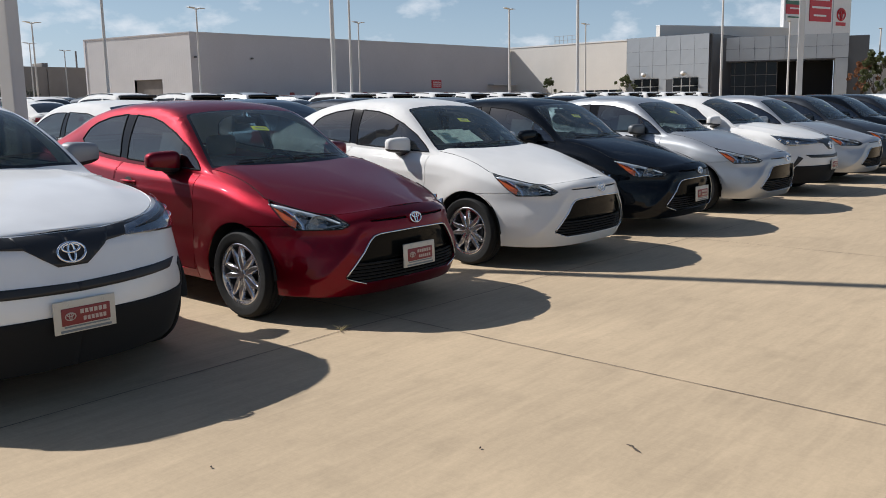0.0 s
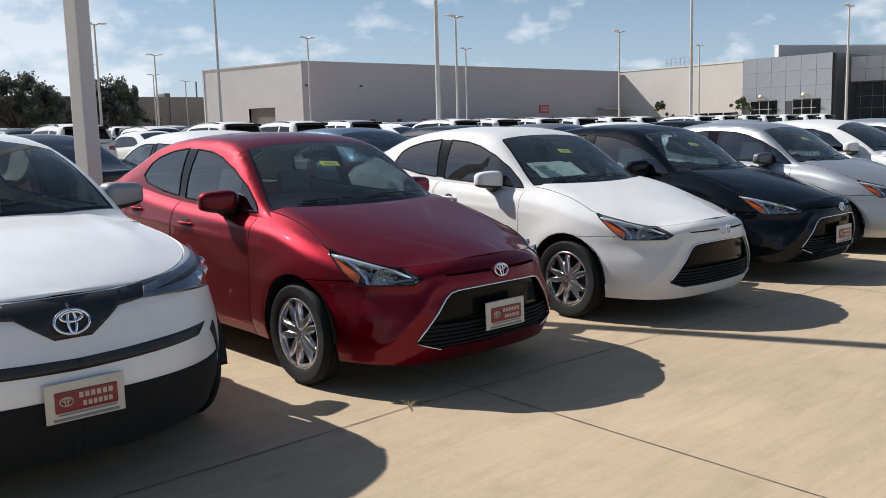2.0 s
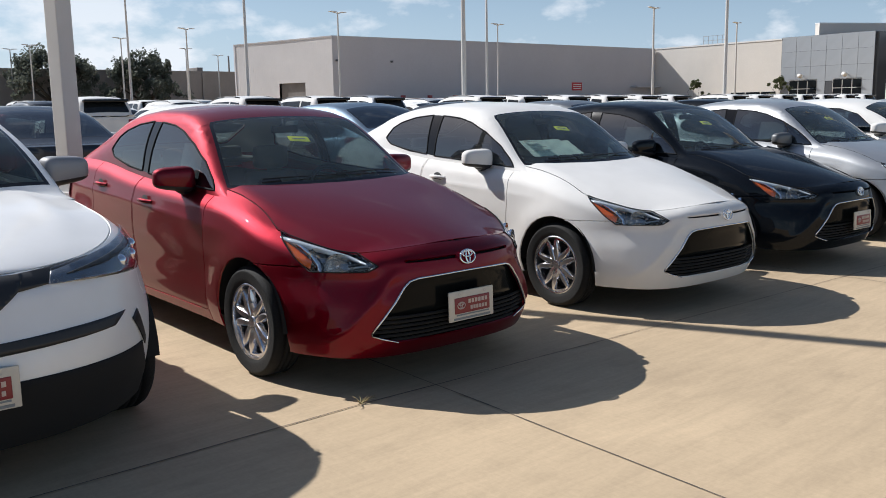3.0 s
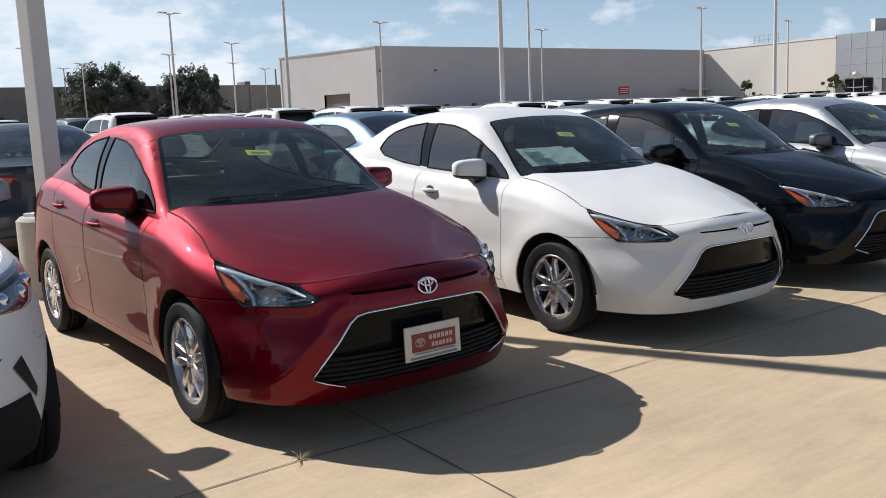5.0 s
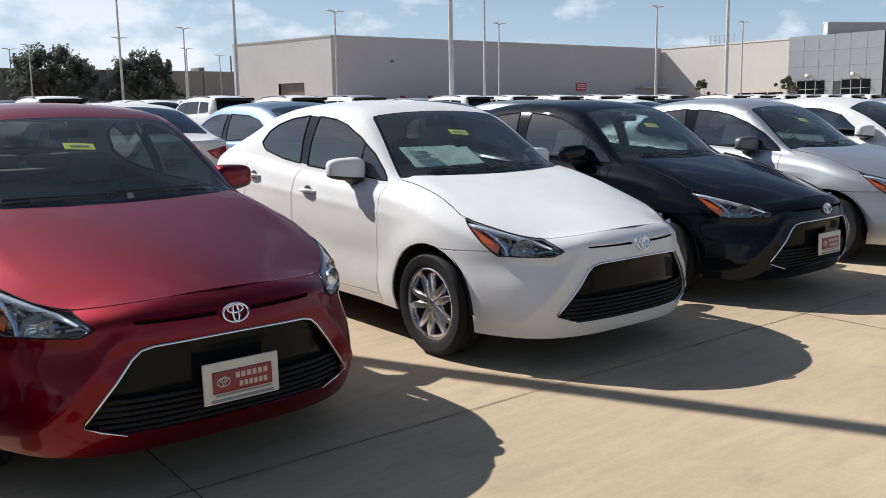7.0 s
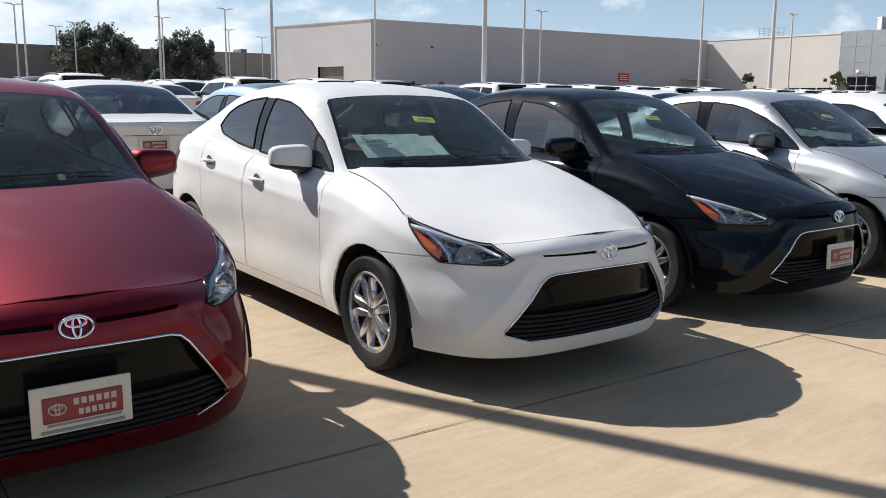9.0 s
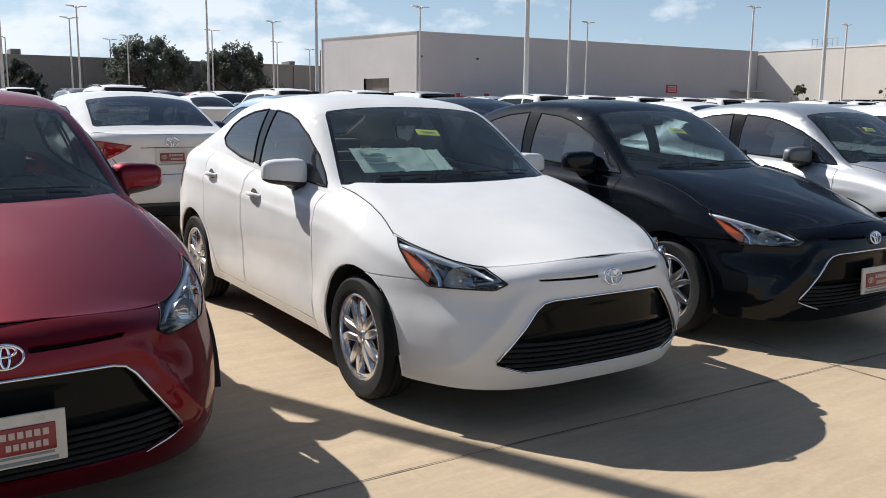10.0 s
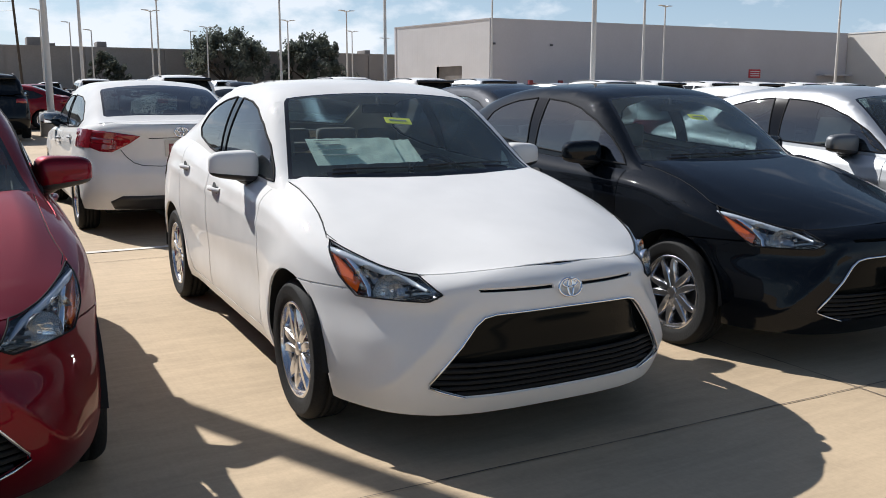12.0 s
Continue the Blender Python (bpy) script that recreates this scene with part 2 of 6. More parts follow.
SHUTTER = material("shutter_white", (0.6, 0.58, 0.56), rough=0.6, vary=0.06)
SIGNRED = material("sign_red", (0.52, 0.02, 0.03), rough=0.4, vary=0.08)
BARRIERRED = material("barrier_red", (0.20, 0.02, 0.025), rough=0.5, vary=0.2)
SIGNWHITE = material("sign_white", (0.75, 0.74, 0.72), rough=0.45, vary=0.04)
SIGNGREEN = material("sign_green", (0.06, 0.16, 0.10), rough=0.45)
BARK = material("oak_bark", (0.07, 0.055, 0.042), rough=0.95, vary=0.3, bump=0.6)
# oak leaves lightened and greyed in colour for the haze of distance
LEAF = material("oak_leaves", (0.115, 0.128, 0.102), rough=0.7, vary=0.35, scale=0.7, fine=0.3, fine_scale=6)
LEAFLIGHT = material("shrub_leaves", (0.10, 0.115, 0.05), rough=0.7, vary=0.3, scale=1.2)
LEAFRUST = material("rusty_leaves", (0.22, 0.10, 0.05), rough=0.7, vary=0.3, scale=1.2)
LEAFDARK = material("hedge_leaves", (0.075, 0.055, 0.045), rough=0.8, vary=0.3, scale=0.6)
ROOFUNIT = material("weathered_metal_box", (0.20, 0.18, 0.165), rough=0.7, vary=0.2, scale=0.8)


def leafy(m):
    """Lets light through leaves and paper."""
    t = m.node_tree
    b = t.nodes["Principled BSDF"]
    thin, mix = t.nodes.new("ShaderNodeBsdfTranslucent"), t.nodes.new("ShaderNodeMixShader")
    mix.inputs[0].default_value = 0.45
    src = b.inputs["Base Color"].links[0].from_socket
    t.links.new(src, thin.inputs[0])
    t.links.new(b.outputs[0], mix.inputs[1])
    t.links.new(thin.outputs[0], mix.inputs[2])
    t.links.new(mix.outputs[0], t.nodes["Material Output"].inputs[0])


for leaf_look in (LEAF, LEAFLIGHT, LEAFRUST, LEAFDARK, PAPER):
    leafy(leaf_look)
WEED = material("dry_weed", (0.28, 0.22, 0.10), rough=0.9)
TANTRIM = material("light_seat_trim", (0.34, 0.33, 0.30), rough=0.85, fine=0.1)


# ---- small helpers ----
def mesh_of(name, bm, mats, smooth=True):
    for f in bm.faces:
        f.smooth = smooth
    me = bpy.data.meshes.new(name)
    bm.to_mesh(me)
    bm.free()
    for m in mats if isinstance(mats, (list, tuple)) else [mats]:
        me.materials.append(m)
    return me


def part(name, bm, mats, parent=None, label="", smooth=True, at=None):
    """One mesh under a thing or a part."""
    ob = new(name, mesh_of(name, bm, mats, smooth))
    if at is not None:
        ob.matrix_basis = at
    if parent is not None:
        ob.parent = parent
    return tagged(ob, label)


def sharpen(ob, angle=35):
    ob.data.set_sharp_from_angle(angle=radians(angle))
    return ob


def thing(name, label, category, group="", at=None):
    ob = new(name)
    ob.empty_display_size = 0.2
    if at is not None:
        ob.matrix_basis = at
    return tagged(ob, label, category, group)


def box(bm, x0, x1, y0, y1, z0, z1, bevel=0.0, mat=0):
    vs = [bm.verts.new((x, y, z)) for z in (z0, z1) for y in (y0, y1) for x in (x0, x1)]
    fs = [bm.faces.new([vs[i] for i in q]) for q in ((0, 2, 3, 1), (4, 5, 7, 6), (0, 1, 5, 4), (1, 3, 7, 5), (3, 2, 6, 7), (2, 0, 4, 6))]
    for f in fs:
        f.material_index = mat
    if bevel:
        es = list({e for f in fs for e in f.edges})
        bmesh.ops.bevel(bm, geom=es, offset=bevel, segments=2, affect="EDGES", profile=0.6)
    return bm


def boxed(x0, x1, y0, y1, z0, z1, bevel=0.0):
    return box(bmesh.new(), x0, x1, y0, y1, z0, z1, bevel)


def lathe(bm, profile, steps=32, axis="x", mat=0, closed=False):
    """Turns a profile of (radius, along) round the axis."""
    rings = []
    for r, a in profile:
        ring = []
        for i in range(steps):
            c, s = math.cos(2 * math.pi * i / steps) * r, math.sin(2 * math.pi * i / steps) * r
            ring.append(bm.verts.new({"x": (a, c, s), "y": (c, a, s), "z": (c, s, a)}[axis]))
        rings.append(ring)
    pairs = list(zip(rings, rings[1:])) + ([(rings[-1], rings[0])] if closed else [])
    for p, q in pairs:
        for i in range(steps):
            f = bm.faces.new((p[i], p[(i + 1) % steps], q[(i + 1) % steps], q[i]))
            f.material_index = mat
    return rings


def tube(bm, pts, radius, sides=8, flat=1.0, mat=0, up=Vector((0, 0, 1))):
    """A rod through points; radius is a number or one for each point."""
    pts = [Vector(p) for p in pts]
    rs = radius if isinstance(radius, (list, tuple)) else [radius] * len(pts)
    rings = []
    for i, p in enumerate(pts):
        d = (pts[min(i + 1, len(pts) - 1)] - pts[max(i - 1, 0)]).normalized()
        side = d.cross(up)
        side = side.normalized() if side.length > 1e-5 else Vector((1, 0, 0))
        over = side.cross(d)
        rings.append([bm.verts.new(p + (side * math.cos(a) + over * math.sin(a) * flat) * rs[i]) for a in (2 * math.pi * j / sides for j in range(sides))])
    for a, b in zip(rings, rings[1:]):
        for j in range(sides):
            bm.faces.new((a[j], a[(j + 1) % sides], b[(j + 1) % sides], b[j])).material_index = mat
    for ring in (rings[0], rings[-1]):
        bm.faces.new(ring).material_index = mat
    return bm


def curve(*pairs):
    """A smooth curve without overshoot through (x, y) pairs."""
    xs, ys = np.array(pairs, float).T
    h, d = np.diff(xs), np.diff(ys) / np.diff(xs)
    m = np.zeros(len(xs))
    m[0], m[-1] = d[0], d[-1]
    for i in range(1, len(xs) - 1):
        if d[i - 1] * d[i] > 0:
            w1, w2 = 2 * h[i] + h[i - 1], h[i] + 2 * h[i - 1]
            m[i] = (w1 + w2) / (w1 / d[i - 1] + w2 / d[i])

    xl, yl, hl, ml, last = xs.tolist(), ys.tolist(), h.tolist(), m.tolist(), len(h) - 1

    def at(x):
        if x <= xl[0]:
            return yl[0]
        if x >= xl[-1]:
            return yl[-1]
        i = 0
        while i < last and x > xl[i + 1]:
            i += 1
        t = (x - xl[i]) / hl[i]
        q = t * t
        c = q * t
        return (2 * c - 3 * q + 1) * yl[i] + (c - 2 * q + t) * hl[i] * ml[i] + (3 * q - 2 * c) * yl[i + 1] + (c - q) * hl[i] * ml[i + 1]

    return at


def cut(bm, poly, a, b, keep):
    """Cuts a convex outline, given in the directions a and b, into the faces that keep() accepts. Returns the faces inside."""
    a, b = Vector(a), Vector(b)
    pts = [Vector(p) for p in poly]
    mid = sum(pts, Vector((0, 0))) / len(pts)
    fs = [f for f in bm.faces if keep(f.calc_center_median())]
    for p, q in zip(pts, pts[1:] + pts[:1]):
        n2 = Vector((q.y - p.y, p.x - q.x)).normalized()
        if n2.dot(mid - p) > 0:
            n2 = -n2
        n = a * n2.x + b * n2.y
        co = a * p.x + b * p.y
        geom = list({e for f in fs for e in f.edges}) + fs + list({v for f in fs for v in f.verts})
        res = bmesh.ops.bisect_plane(bm, geom=geom, plane_co=co, plane_no=n, dist=1e-5)
        fs = [g for g in res["geom"] if isinstance(g, bmesh.types.BMFace) and (g.calc_center_median() - co).dot(n) < 0]
    return fs


def only(bm, faces):
    """A new bmesh of some of the faces."""
    index = {f.index for f in faces}
    out = bm.copy()
    out.faces.ensure_lookup_table()
    bmesh.ops.delete(out, geom=[f for f in out.faces if f.index not in index], context="FACES")
    return out


def rolled(bm, width=0.004, depth=0.009):
    """Turns the rim of a panel inwards, so that two panels meet in a real gap."""
    bmesh.ops.remove_doubles(bm, verts=bm.verts[:], dist=0.0008)
    bm.normal_update()
    bmesh.ops.inset_region(bm, faces=bm.faces[:], thickness=width, use_boundary=True, use_even_offset=False)
    bm.normal_update()
    rim = {v for e in bm.edges if e.is_boundary for v in e.verts}
    moves = {v: v.normal.copy() for v in rim}
    for v, n in moves.items():
        v.co -= n * depth
    return bm


# ---- cars ----
SEDAN = dict(
    L=4.37, W=0.847, base=2.59, front_axle=0.898, wheel=0.312, tyre_width=0.185, arch=0.362, Lf=1.0, kf=curve((0.2, 3.35), (0.3, 3.2), (0.46, 2.72), (0.62, 2.29), (1.2, 2.25)), Lr=0.75, kr=2.6, roll=0.085, inset=0.055,
    zb=curve((0, 0.195), (0.5, 0.20), (1.4, 0.215), (3.0, 0.225), (3.9, 0.25), (4.36, 0.28)),
    zt=curve((0, 0.776), (0.1, 0.772), (0.16, 0.757), (0.22, 0.745), (0.28, 0.739), (0.36, 0.752), (0.5, 0.790), (0.65, 0.828), (0.8, 0.868), (1.0, 0.918), (1.18, 0.952), (1.35, 0.968), (1.5, 0.978), (2.0, 1.0), (2.43, 1.02), (2.8, 1.05), (3.2, 1.09), (3.6, 1.105), (4.0, 1.10), (4.36, 1.06)),
    nose=curve((0.15, 0.14), (0.22, 0.085), (0.30, 0.045), (0.42, 0.012), (0.52, 0.0), (0.62, 0.006), (0.70, 0.022), (0.80, 0.06), (0.95, 0.13)),
    tail=curve((0.2, 0.16), (0.35, 0.05), (0.5, 0.0), (0.7, 0.012), (0.9, 0.05), (1.07, 0.08)),
    width=curve((0.15, -0.085), (0.22, -0.05), (0.35, -0.018), (0.5, -0.004), (0.62, 0.0), (0.75, -0.004), (0.88, -0.020), (1.02, -0.055), (1.1, -0.08)),
    hood=None, ridge_line=curve((0.05, 0.762), (0.1, 0.776), (0.28, 0.826), (0.5, 0.882), (0.65, 0.917), (0.8, 0.950), (1.0, 0.993), (1.18, 1.028), (1.4, 1.062)), bow=curve((0.1, 0.42), (0.28, 0.32), (0.65, 0.146), (1.0, 0.045), (1.18, 0.012), (1.4, 0.0)), hood_end=1.42,
    deck=curve((3.5, 0.04), (4.1, 0.035), (4.36, 0.0)), deck_start=3.80, uA=1.18, uE=4.0,
    rail=curve((1.18, 0.94), (1.25, 0.967), (1.3, 0.985), (1.36, 1.008), (1.42, 1.038), (1.5, 1.098), (1.6, 1.180), (1.8, 1.330), (1.9, 1.388), (2.0, 1.420), (2.1, 1.440), (2.3, 1.455), (2.6, 1.458), (2.9, 1.440), (3.2, 1.390), (3.5, 1.285), (3.8, 1.175), (4.0, 1.105)),
    rail_x=curve((1.18, 0.755), (1.25, 0.74), (1.5, 0.685), (1.7, 0.637), (1.9, 0.594), (2.1, 0.568), (2.5, 0.555), (3.0, 0.552), (3.5, 0.565), (4.0, 0.61)),
    crown=curve((1.18, 0.03), (1.25, 0.058), (1.3, 0.075), (1.36, 0.093), (1.43, 0.108), (1.5, 0.105), (1.6, 0.083), (1.8, 0.050), (1.9, 0.034), (2.1, 0.036), (2.3, 0.042), (2.6, 0.046), (3.2, 0.052), (3.6, 0.055), (4.0, 0.03)),
    front_win=((1.43, 1.0), (2.43, 1.05), (2.455, 1.389), (2.22, 1.37), (2.05, 1.335), (1.83, 1.258), (1.64, 1.16), (1.50, 1.06)),
    rear_win=((2.53, 1.06), (2.80, 1.083), (3.10, 1.133), (3.2, 1.18), (3.13, 1.28), (3.04, 1.325), (2.85, 1.37), (2.60, 1.394)),
    pillar=((2.43, 1.05), (2.53, 1.06), (2.60, 1.394), (2.455, 1.389)),
    shield=((0.0, 1.235), (0.40, 1.265), (0.60, 1.31), (0.69, 1.36), (0.545, 1.86), (0.52, 1.895), (0.30, 1.90), (0, 1.90)),
    backlight=((0.0, 3.34), (0.50, 3.36), (0.52, 3.42), (0.545, 3.80), (0.5, 3.84), (0.0, 3.86)),
    doors=(1.43, 2.485, 0.285), quarter=((2.50, 0.285), (2.50, 1.3), (3.30, 1.3), (3.28, 0.95), (3.2, 0.6), (2.98, 0.285)),
    seam=((1.33, 0.698), (1.18, 0.698), (1.0, 0.702), (0.88, 0.7105), (0.80, 0.722), (0.72, 0.738), (0.64, 0.757)), lamp_split=0.685, crease=True, flare=0.014, shoulder=True, cowl_cut=((-0.70, 1.33), (-0.5, 1.215), (-0.25, 1.165), (0, 1.15), (0.25, 1.165), (0.5, 1.215), (0.70, 1.33), (0.70, 1.5), (-0.70, 1.5)),
)


def variant(first, **changes):
    return {**first, **changes}


class Shell:
    """The surface of a car's lower body, front at y = 0, and its upper body."""

    def __init__(self, s):
        self.s = s

    def level(self, u, v):
        lo, hi = self.s["zb"](u), self.s["zt"](u)
        return lo + v * (hi - lo)

    def point(self, u0, corner, z, end):
        """Half plan at height z: corner 0..1 is the angle round a front or rear corner."""
        s = self.s
        h = max(s["zt"](u0) - z, 0.0)
        roll = s["inset"] * max(0.0, 1 - h / s["roll"]) ** 2
        w = s["W"] + s["width"](z) - roll
        th = corner * math.pi / 2
        if end == "front":
            n = s["nose"](z) + roll
            x = w * max(math.sin(th), 0) ** (2 / s["kf"](z))
            u = n + (s["Lf"] - n) * (1 - max(math.cos(th), 0) ** (2 / s["kf"](z)))
            if s.get("crease"):
                lead = x - (0.415 + (0.654 - z) * 0.80)
                fade = max(0, min(1, (0.665 - z) / 0.05)) * max(0, min(1, (z - 0.25) / 0.09))
                u -= 0.017 * math.exp(-abs(lead) / 0.028) * fade
                if lead > 0:
                    k = min(1, lead / 0.06)
                    u += 0.006 * k * k * (3 - 2 * k) * max(0, min(1, (0.34 - lead) / 0.28)) * fade
        else:
            n = s["L"] - s["tail"](z) - roll * 0.6
            x = w * max(math.sin(th), 0) ** (2 / s["kr"])
            u = n - s["Lr"] * (1 - max(math.cos(th), 0) ** (2 / s["kr"]))
        return x + self.flare(u, z, x), u

    def flare(self, u, z, x):
        s = self.s
        if x < s["W"] * 0.6:
            return 0.0
        out = 0.0
        for axle in (s["front_axle"], s["front_axle"] + s["base"]):
            d = math.hypot(u - axle, z - s["wheel"])
            out += s["flare"] * math.exp(-((d - s["arch"] - 0.02) / 0.09) ** 2)
        # waist crease along the doors and hollow below it
        line = 0.80 + 0.045 * (u - 1.2)
        along = max(0.0, min(1.0, (u - 1.0) / 0.5)) * max(0.0, min(1.0, (s["L"] - 0.3 - u) / 0.5))
        out += along * (0.010 * math.exp(-abs(z - line) / 0.035) - 0.014 * math.exp(-((z - 0.52) / 0.13) ** 2))
        return out

    def front(self, q, z):
        """The place on the front and its corner where x + y is q (q may be negative: the other side)."""
        lo, hi = 0.0, 1.0
        for _ in range(15):
            mid = (lo + hi) / 2
            x, u = self.point(0.25, mid, z, "front")
            u0 = u
            x, u = self.point(u0, mid, z, "front")
            if x + u - self.point(u0, 0, z, "front")[1] < abs(q):
                lo = mid
            else:
                hi = mid
        return Vector((math.copysign(x, q), u, z))

    def front_normal(self, q, z):
        a = self.front(q + 0.01, z) - self.front(q - 0.01, z)
        b = self.front(q, z + 0.01) - self.front(q, z - 0.01)
        n = a.cross(b).normalized()
        return n if n.y < 0 else -n

    def rear(self, x, z):
        s = self.s
        lo, hi = 0.0, 1.0
        for _ in range(14):
            mid = (lo + hi) / 2
            px, u = self.point(s["L"] - 0.1, mid, z, "rear")
            if px < abs(x):
                lo = mid
            else:
                hi = mid
        return Vector((x, u, z))

    def lower(self, nf, ns, nr, nv):
        """Rings of the lower body, all round."""
        s = self.s
        bm = bmesh.new()
        rows = []
        for j in range(nv + 1):
            v = 1 - (1 - j / nv) ** 1.25
            half = []
            for i in range(nf + 1):
                c = i / nf
                x, u = self.point(0.05, c, self.level(0.1, v), "front")
                z = self.level(u, v)
                x, u = self.point(u, c, z, "front")
                z = self.level(u, v)
                x, u = self.point(u, c, z, "front")
                half.append((x, u, z))
            u1 = s["Lf"]
            zr = self.level(s["L"] - s["Lr"], v)
            u2 = self.point(s["L"] - s["Lr"], 1.0, zr, "rear")[1]
            for i in range(1, ns):
                u = u1 + (u2 - u1) * i / ns
                z = self.level(u, v)
                h = max(s["zt"](u) - z, 0.0)
                x = s["W"] + s["width"](z) - s["inset"] * max(0.0, 1 - h / s["roll"]) ** 2
                half.append((x + self.flare(u, z, x), u, z))
            for i in range(nr, -1, -1):
                c = i / nr
                x, u = self.point(s["L"] - 0.1, c, self.level(s["L"] - 0.1, v), "rear")
                z = self.level(u, v)
                x, u = self.point(u, c, z, "rear")
                half.append((x, u, z))
            full = half + [(-x, u, z) for x, u, z in half[-2:0:-1]]
            rows.append([bm.verts.new(p) for p in full])
        n = len(rows[0])
        for a, b in zip(rows, rows[1:]):
            for i in range(n):
                bm.faces.new((a[i], a[(i + 1) % n], b[(i + 1) % n], b[i]))
        self.top = [v.co.copy() for v in rows[-1]]
        self.count = len(half)
        bmesh.ops.recalc_face_normals(bm, faces=bm.faces[:])
        return bm

    def lid_rise(self, t, u, crown, bonnet=True):
        """How far a lid stands over its edges at the share t of its half width."""
        a = abs(t)
        if bonnet and self.s.get("shoulder"):
            # a hood that flattens towards the windscreen, with fenders falling away at its sides
            zc, bow, r = self.s["ridge_line"](u), self.s["bow"](u), self.edge(u)
            k = max(0.0, min(1.0, (u - 0.4) / 0.6))
            k = k * k * (3 - 2 * k)
            zt, h = self.s["zt"](u), zc - bow * (r * a) ** 2
            fall = (zt - (zc - bow * r * r)) * a ** (4 + 5 * k)
            return h + fall - zt + 0.006 * k * math.exp(-(((a - 0.85) / 0.045) ** 2))
        ridge = 0.009 * math.exp(-(((a - 0.72) / 0.08) ** 2)) * max(0.0, min(1.0, (u - 0.42) / 0.3)) if bonnet else 0.0
        return crown(u) * (1 - a**2.3) + ridge

    def lid(self, lo, hi, crown, m=10):
        """A panel between the two top edges of the lower body."""
        bm = bmesh.new()
        n = self.count
        rows = []
        total = len(self.top)
        for i in range(n):
            r = self.top[i]
            if not lo <= r.y <= hi:
                continue
            row = []
            for j in range(2 * m + 1):
                t = j / m - 1
                t = math.copysign(1 - (1 - abs(t)) ** 1.25, t)
                row.append(bm.verts.new((r.x * t, r.y, r.z + self.lid_rise(t, r.y, crown, lo < 0))))
            rows.append(row)
        for a, b in zip(rows, rows[1:]):
            for j in range(2 * m):
                bm.faces.new((a[j], a[j + 1], b[j + 1], b[j]))
        bmesh.ops.remove_doubles(bm, verts=bm.verts[:], dist=0.002)
        bm.normal_update()
        for f in bm.faces:
            if f.normal.z < 0:
                f.normal_flip()
        return bm

    def edge(self, u):
        """Half width of the lower body's top edge at u."""
        half = self.top[: self.count]
        for a, b in zip(half, half[1:]):
            if a.y <= u <= b.y and b.y > a.y:
                return a.x + (b.x - a.x) * (u - a.y) / (b.y - a.y)
        return half[self.count // 2].x

    def upper(self, nu, nv, nt):
        """The sides, windscreen, roof and rear screen above the belt as one sheet."""
        s = self.s
        bm = bmesh.new()
        rows = []
        for i in range(nu + 1):
            u = s["uA"] + (s["uE"] - s["uA"]) * i / nu
            zt, zr, xe, xr = s["zt"](u), s["rail"](u), self.edge(u) + 0.004, s["rail_x"](u)
            zr = max(zr, zt + 0.002)
            half = []
            for j in range(nv + 1):
                v = j / nv
                bulge = 0.03 * math.sin(math.pi * v) * min(1, (zr - zt) / 0.3)
                half.append((xe + (xr - xe) * v + bulge, u, zt - 0.01 + (zr - zt + 0.01) * v))
            for j in range(1, nt + 1):
                t = 1 - j / nt
                half.append((xr * t, u, zr + s["crown"](u) * (1 - t**2.2)))
            rows.append([bm.verts.new(p) for p in half + [(-x, y, z) for x, y, z in half[-2::-1]]])
        for a, b in zip(rows, rows[1:]):
            for j in range(len(a) - 1):
                bm.faces.new((a[j], a[j + 1], b[j + 1], b[j]))
        # round the roof rails
        n = len(rows[0])
        rail_set = {r[j] for r in rows for j in (*range(nv - 1, nv + 2), *range(n - nv - 2, n - nv + 1))}
        for _ in range(3):
            bmesh.ops.smooth_vert(bm, verts=list(rail_set), factor=0.45, use_axis_x=True, use_axis_y=False, use_axis_z=True)
        bm.normal_update()
        for f in bm.faces:
            c = f.calc_center_median()
            if f.normal.dot(Vector((c.x, 0, c.z - 0.6))) < 0:
                f.normal_flip()
        return bm


def spoke(bm, way, depth):
    """A bar with a flat, chamfered face along stations of (radius, angle, half width, face)."""
    pts = [Vector((f, r * math.cos(a), r * math.sin(a))) for r, a, w, f in way]
    rings = []
    for i, p in enumerate(pts):
        d = pts[min(i + 1, len(pts) - 1)] - pts[max(i - 1, 0)]
        side = Vector((0, -d.z, d.y)).normalized()
        w = way[i][2]
        rings.append([bm.verts.new(p + side * k * w + Vector((x, 0, 0))) for k, x in ((-1.25, -depth), (-1.0, -0.006), (-0.72, 0.0), (0.72, 0.0), (1.0, -0.006), (1.25, -depth))])
    for a, b in zip(rings, rings[1:]):
        for j in range(6):
            bm.faces.new((a[j], a[(j + 1) % 6], b[(j + 1) % 6], b[j]))
    bm.faces.new(rings[0])
    bm.faces.new(rings[-1])


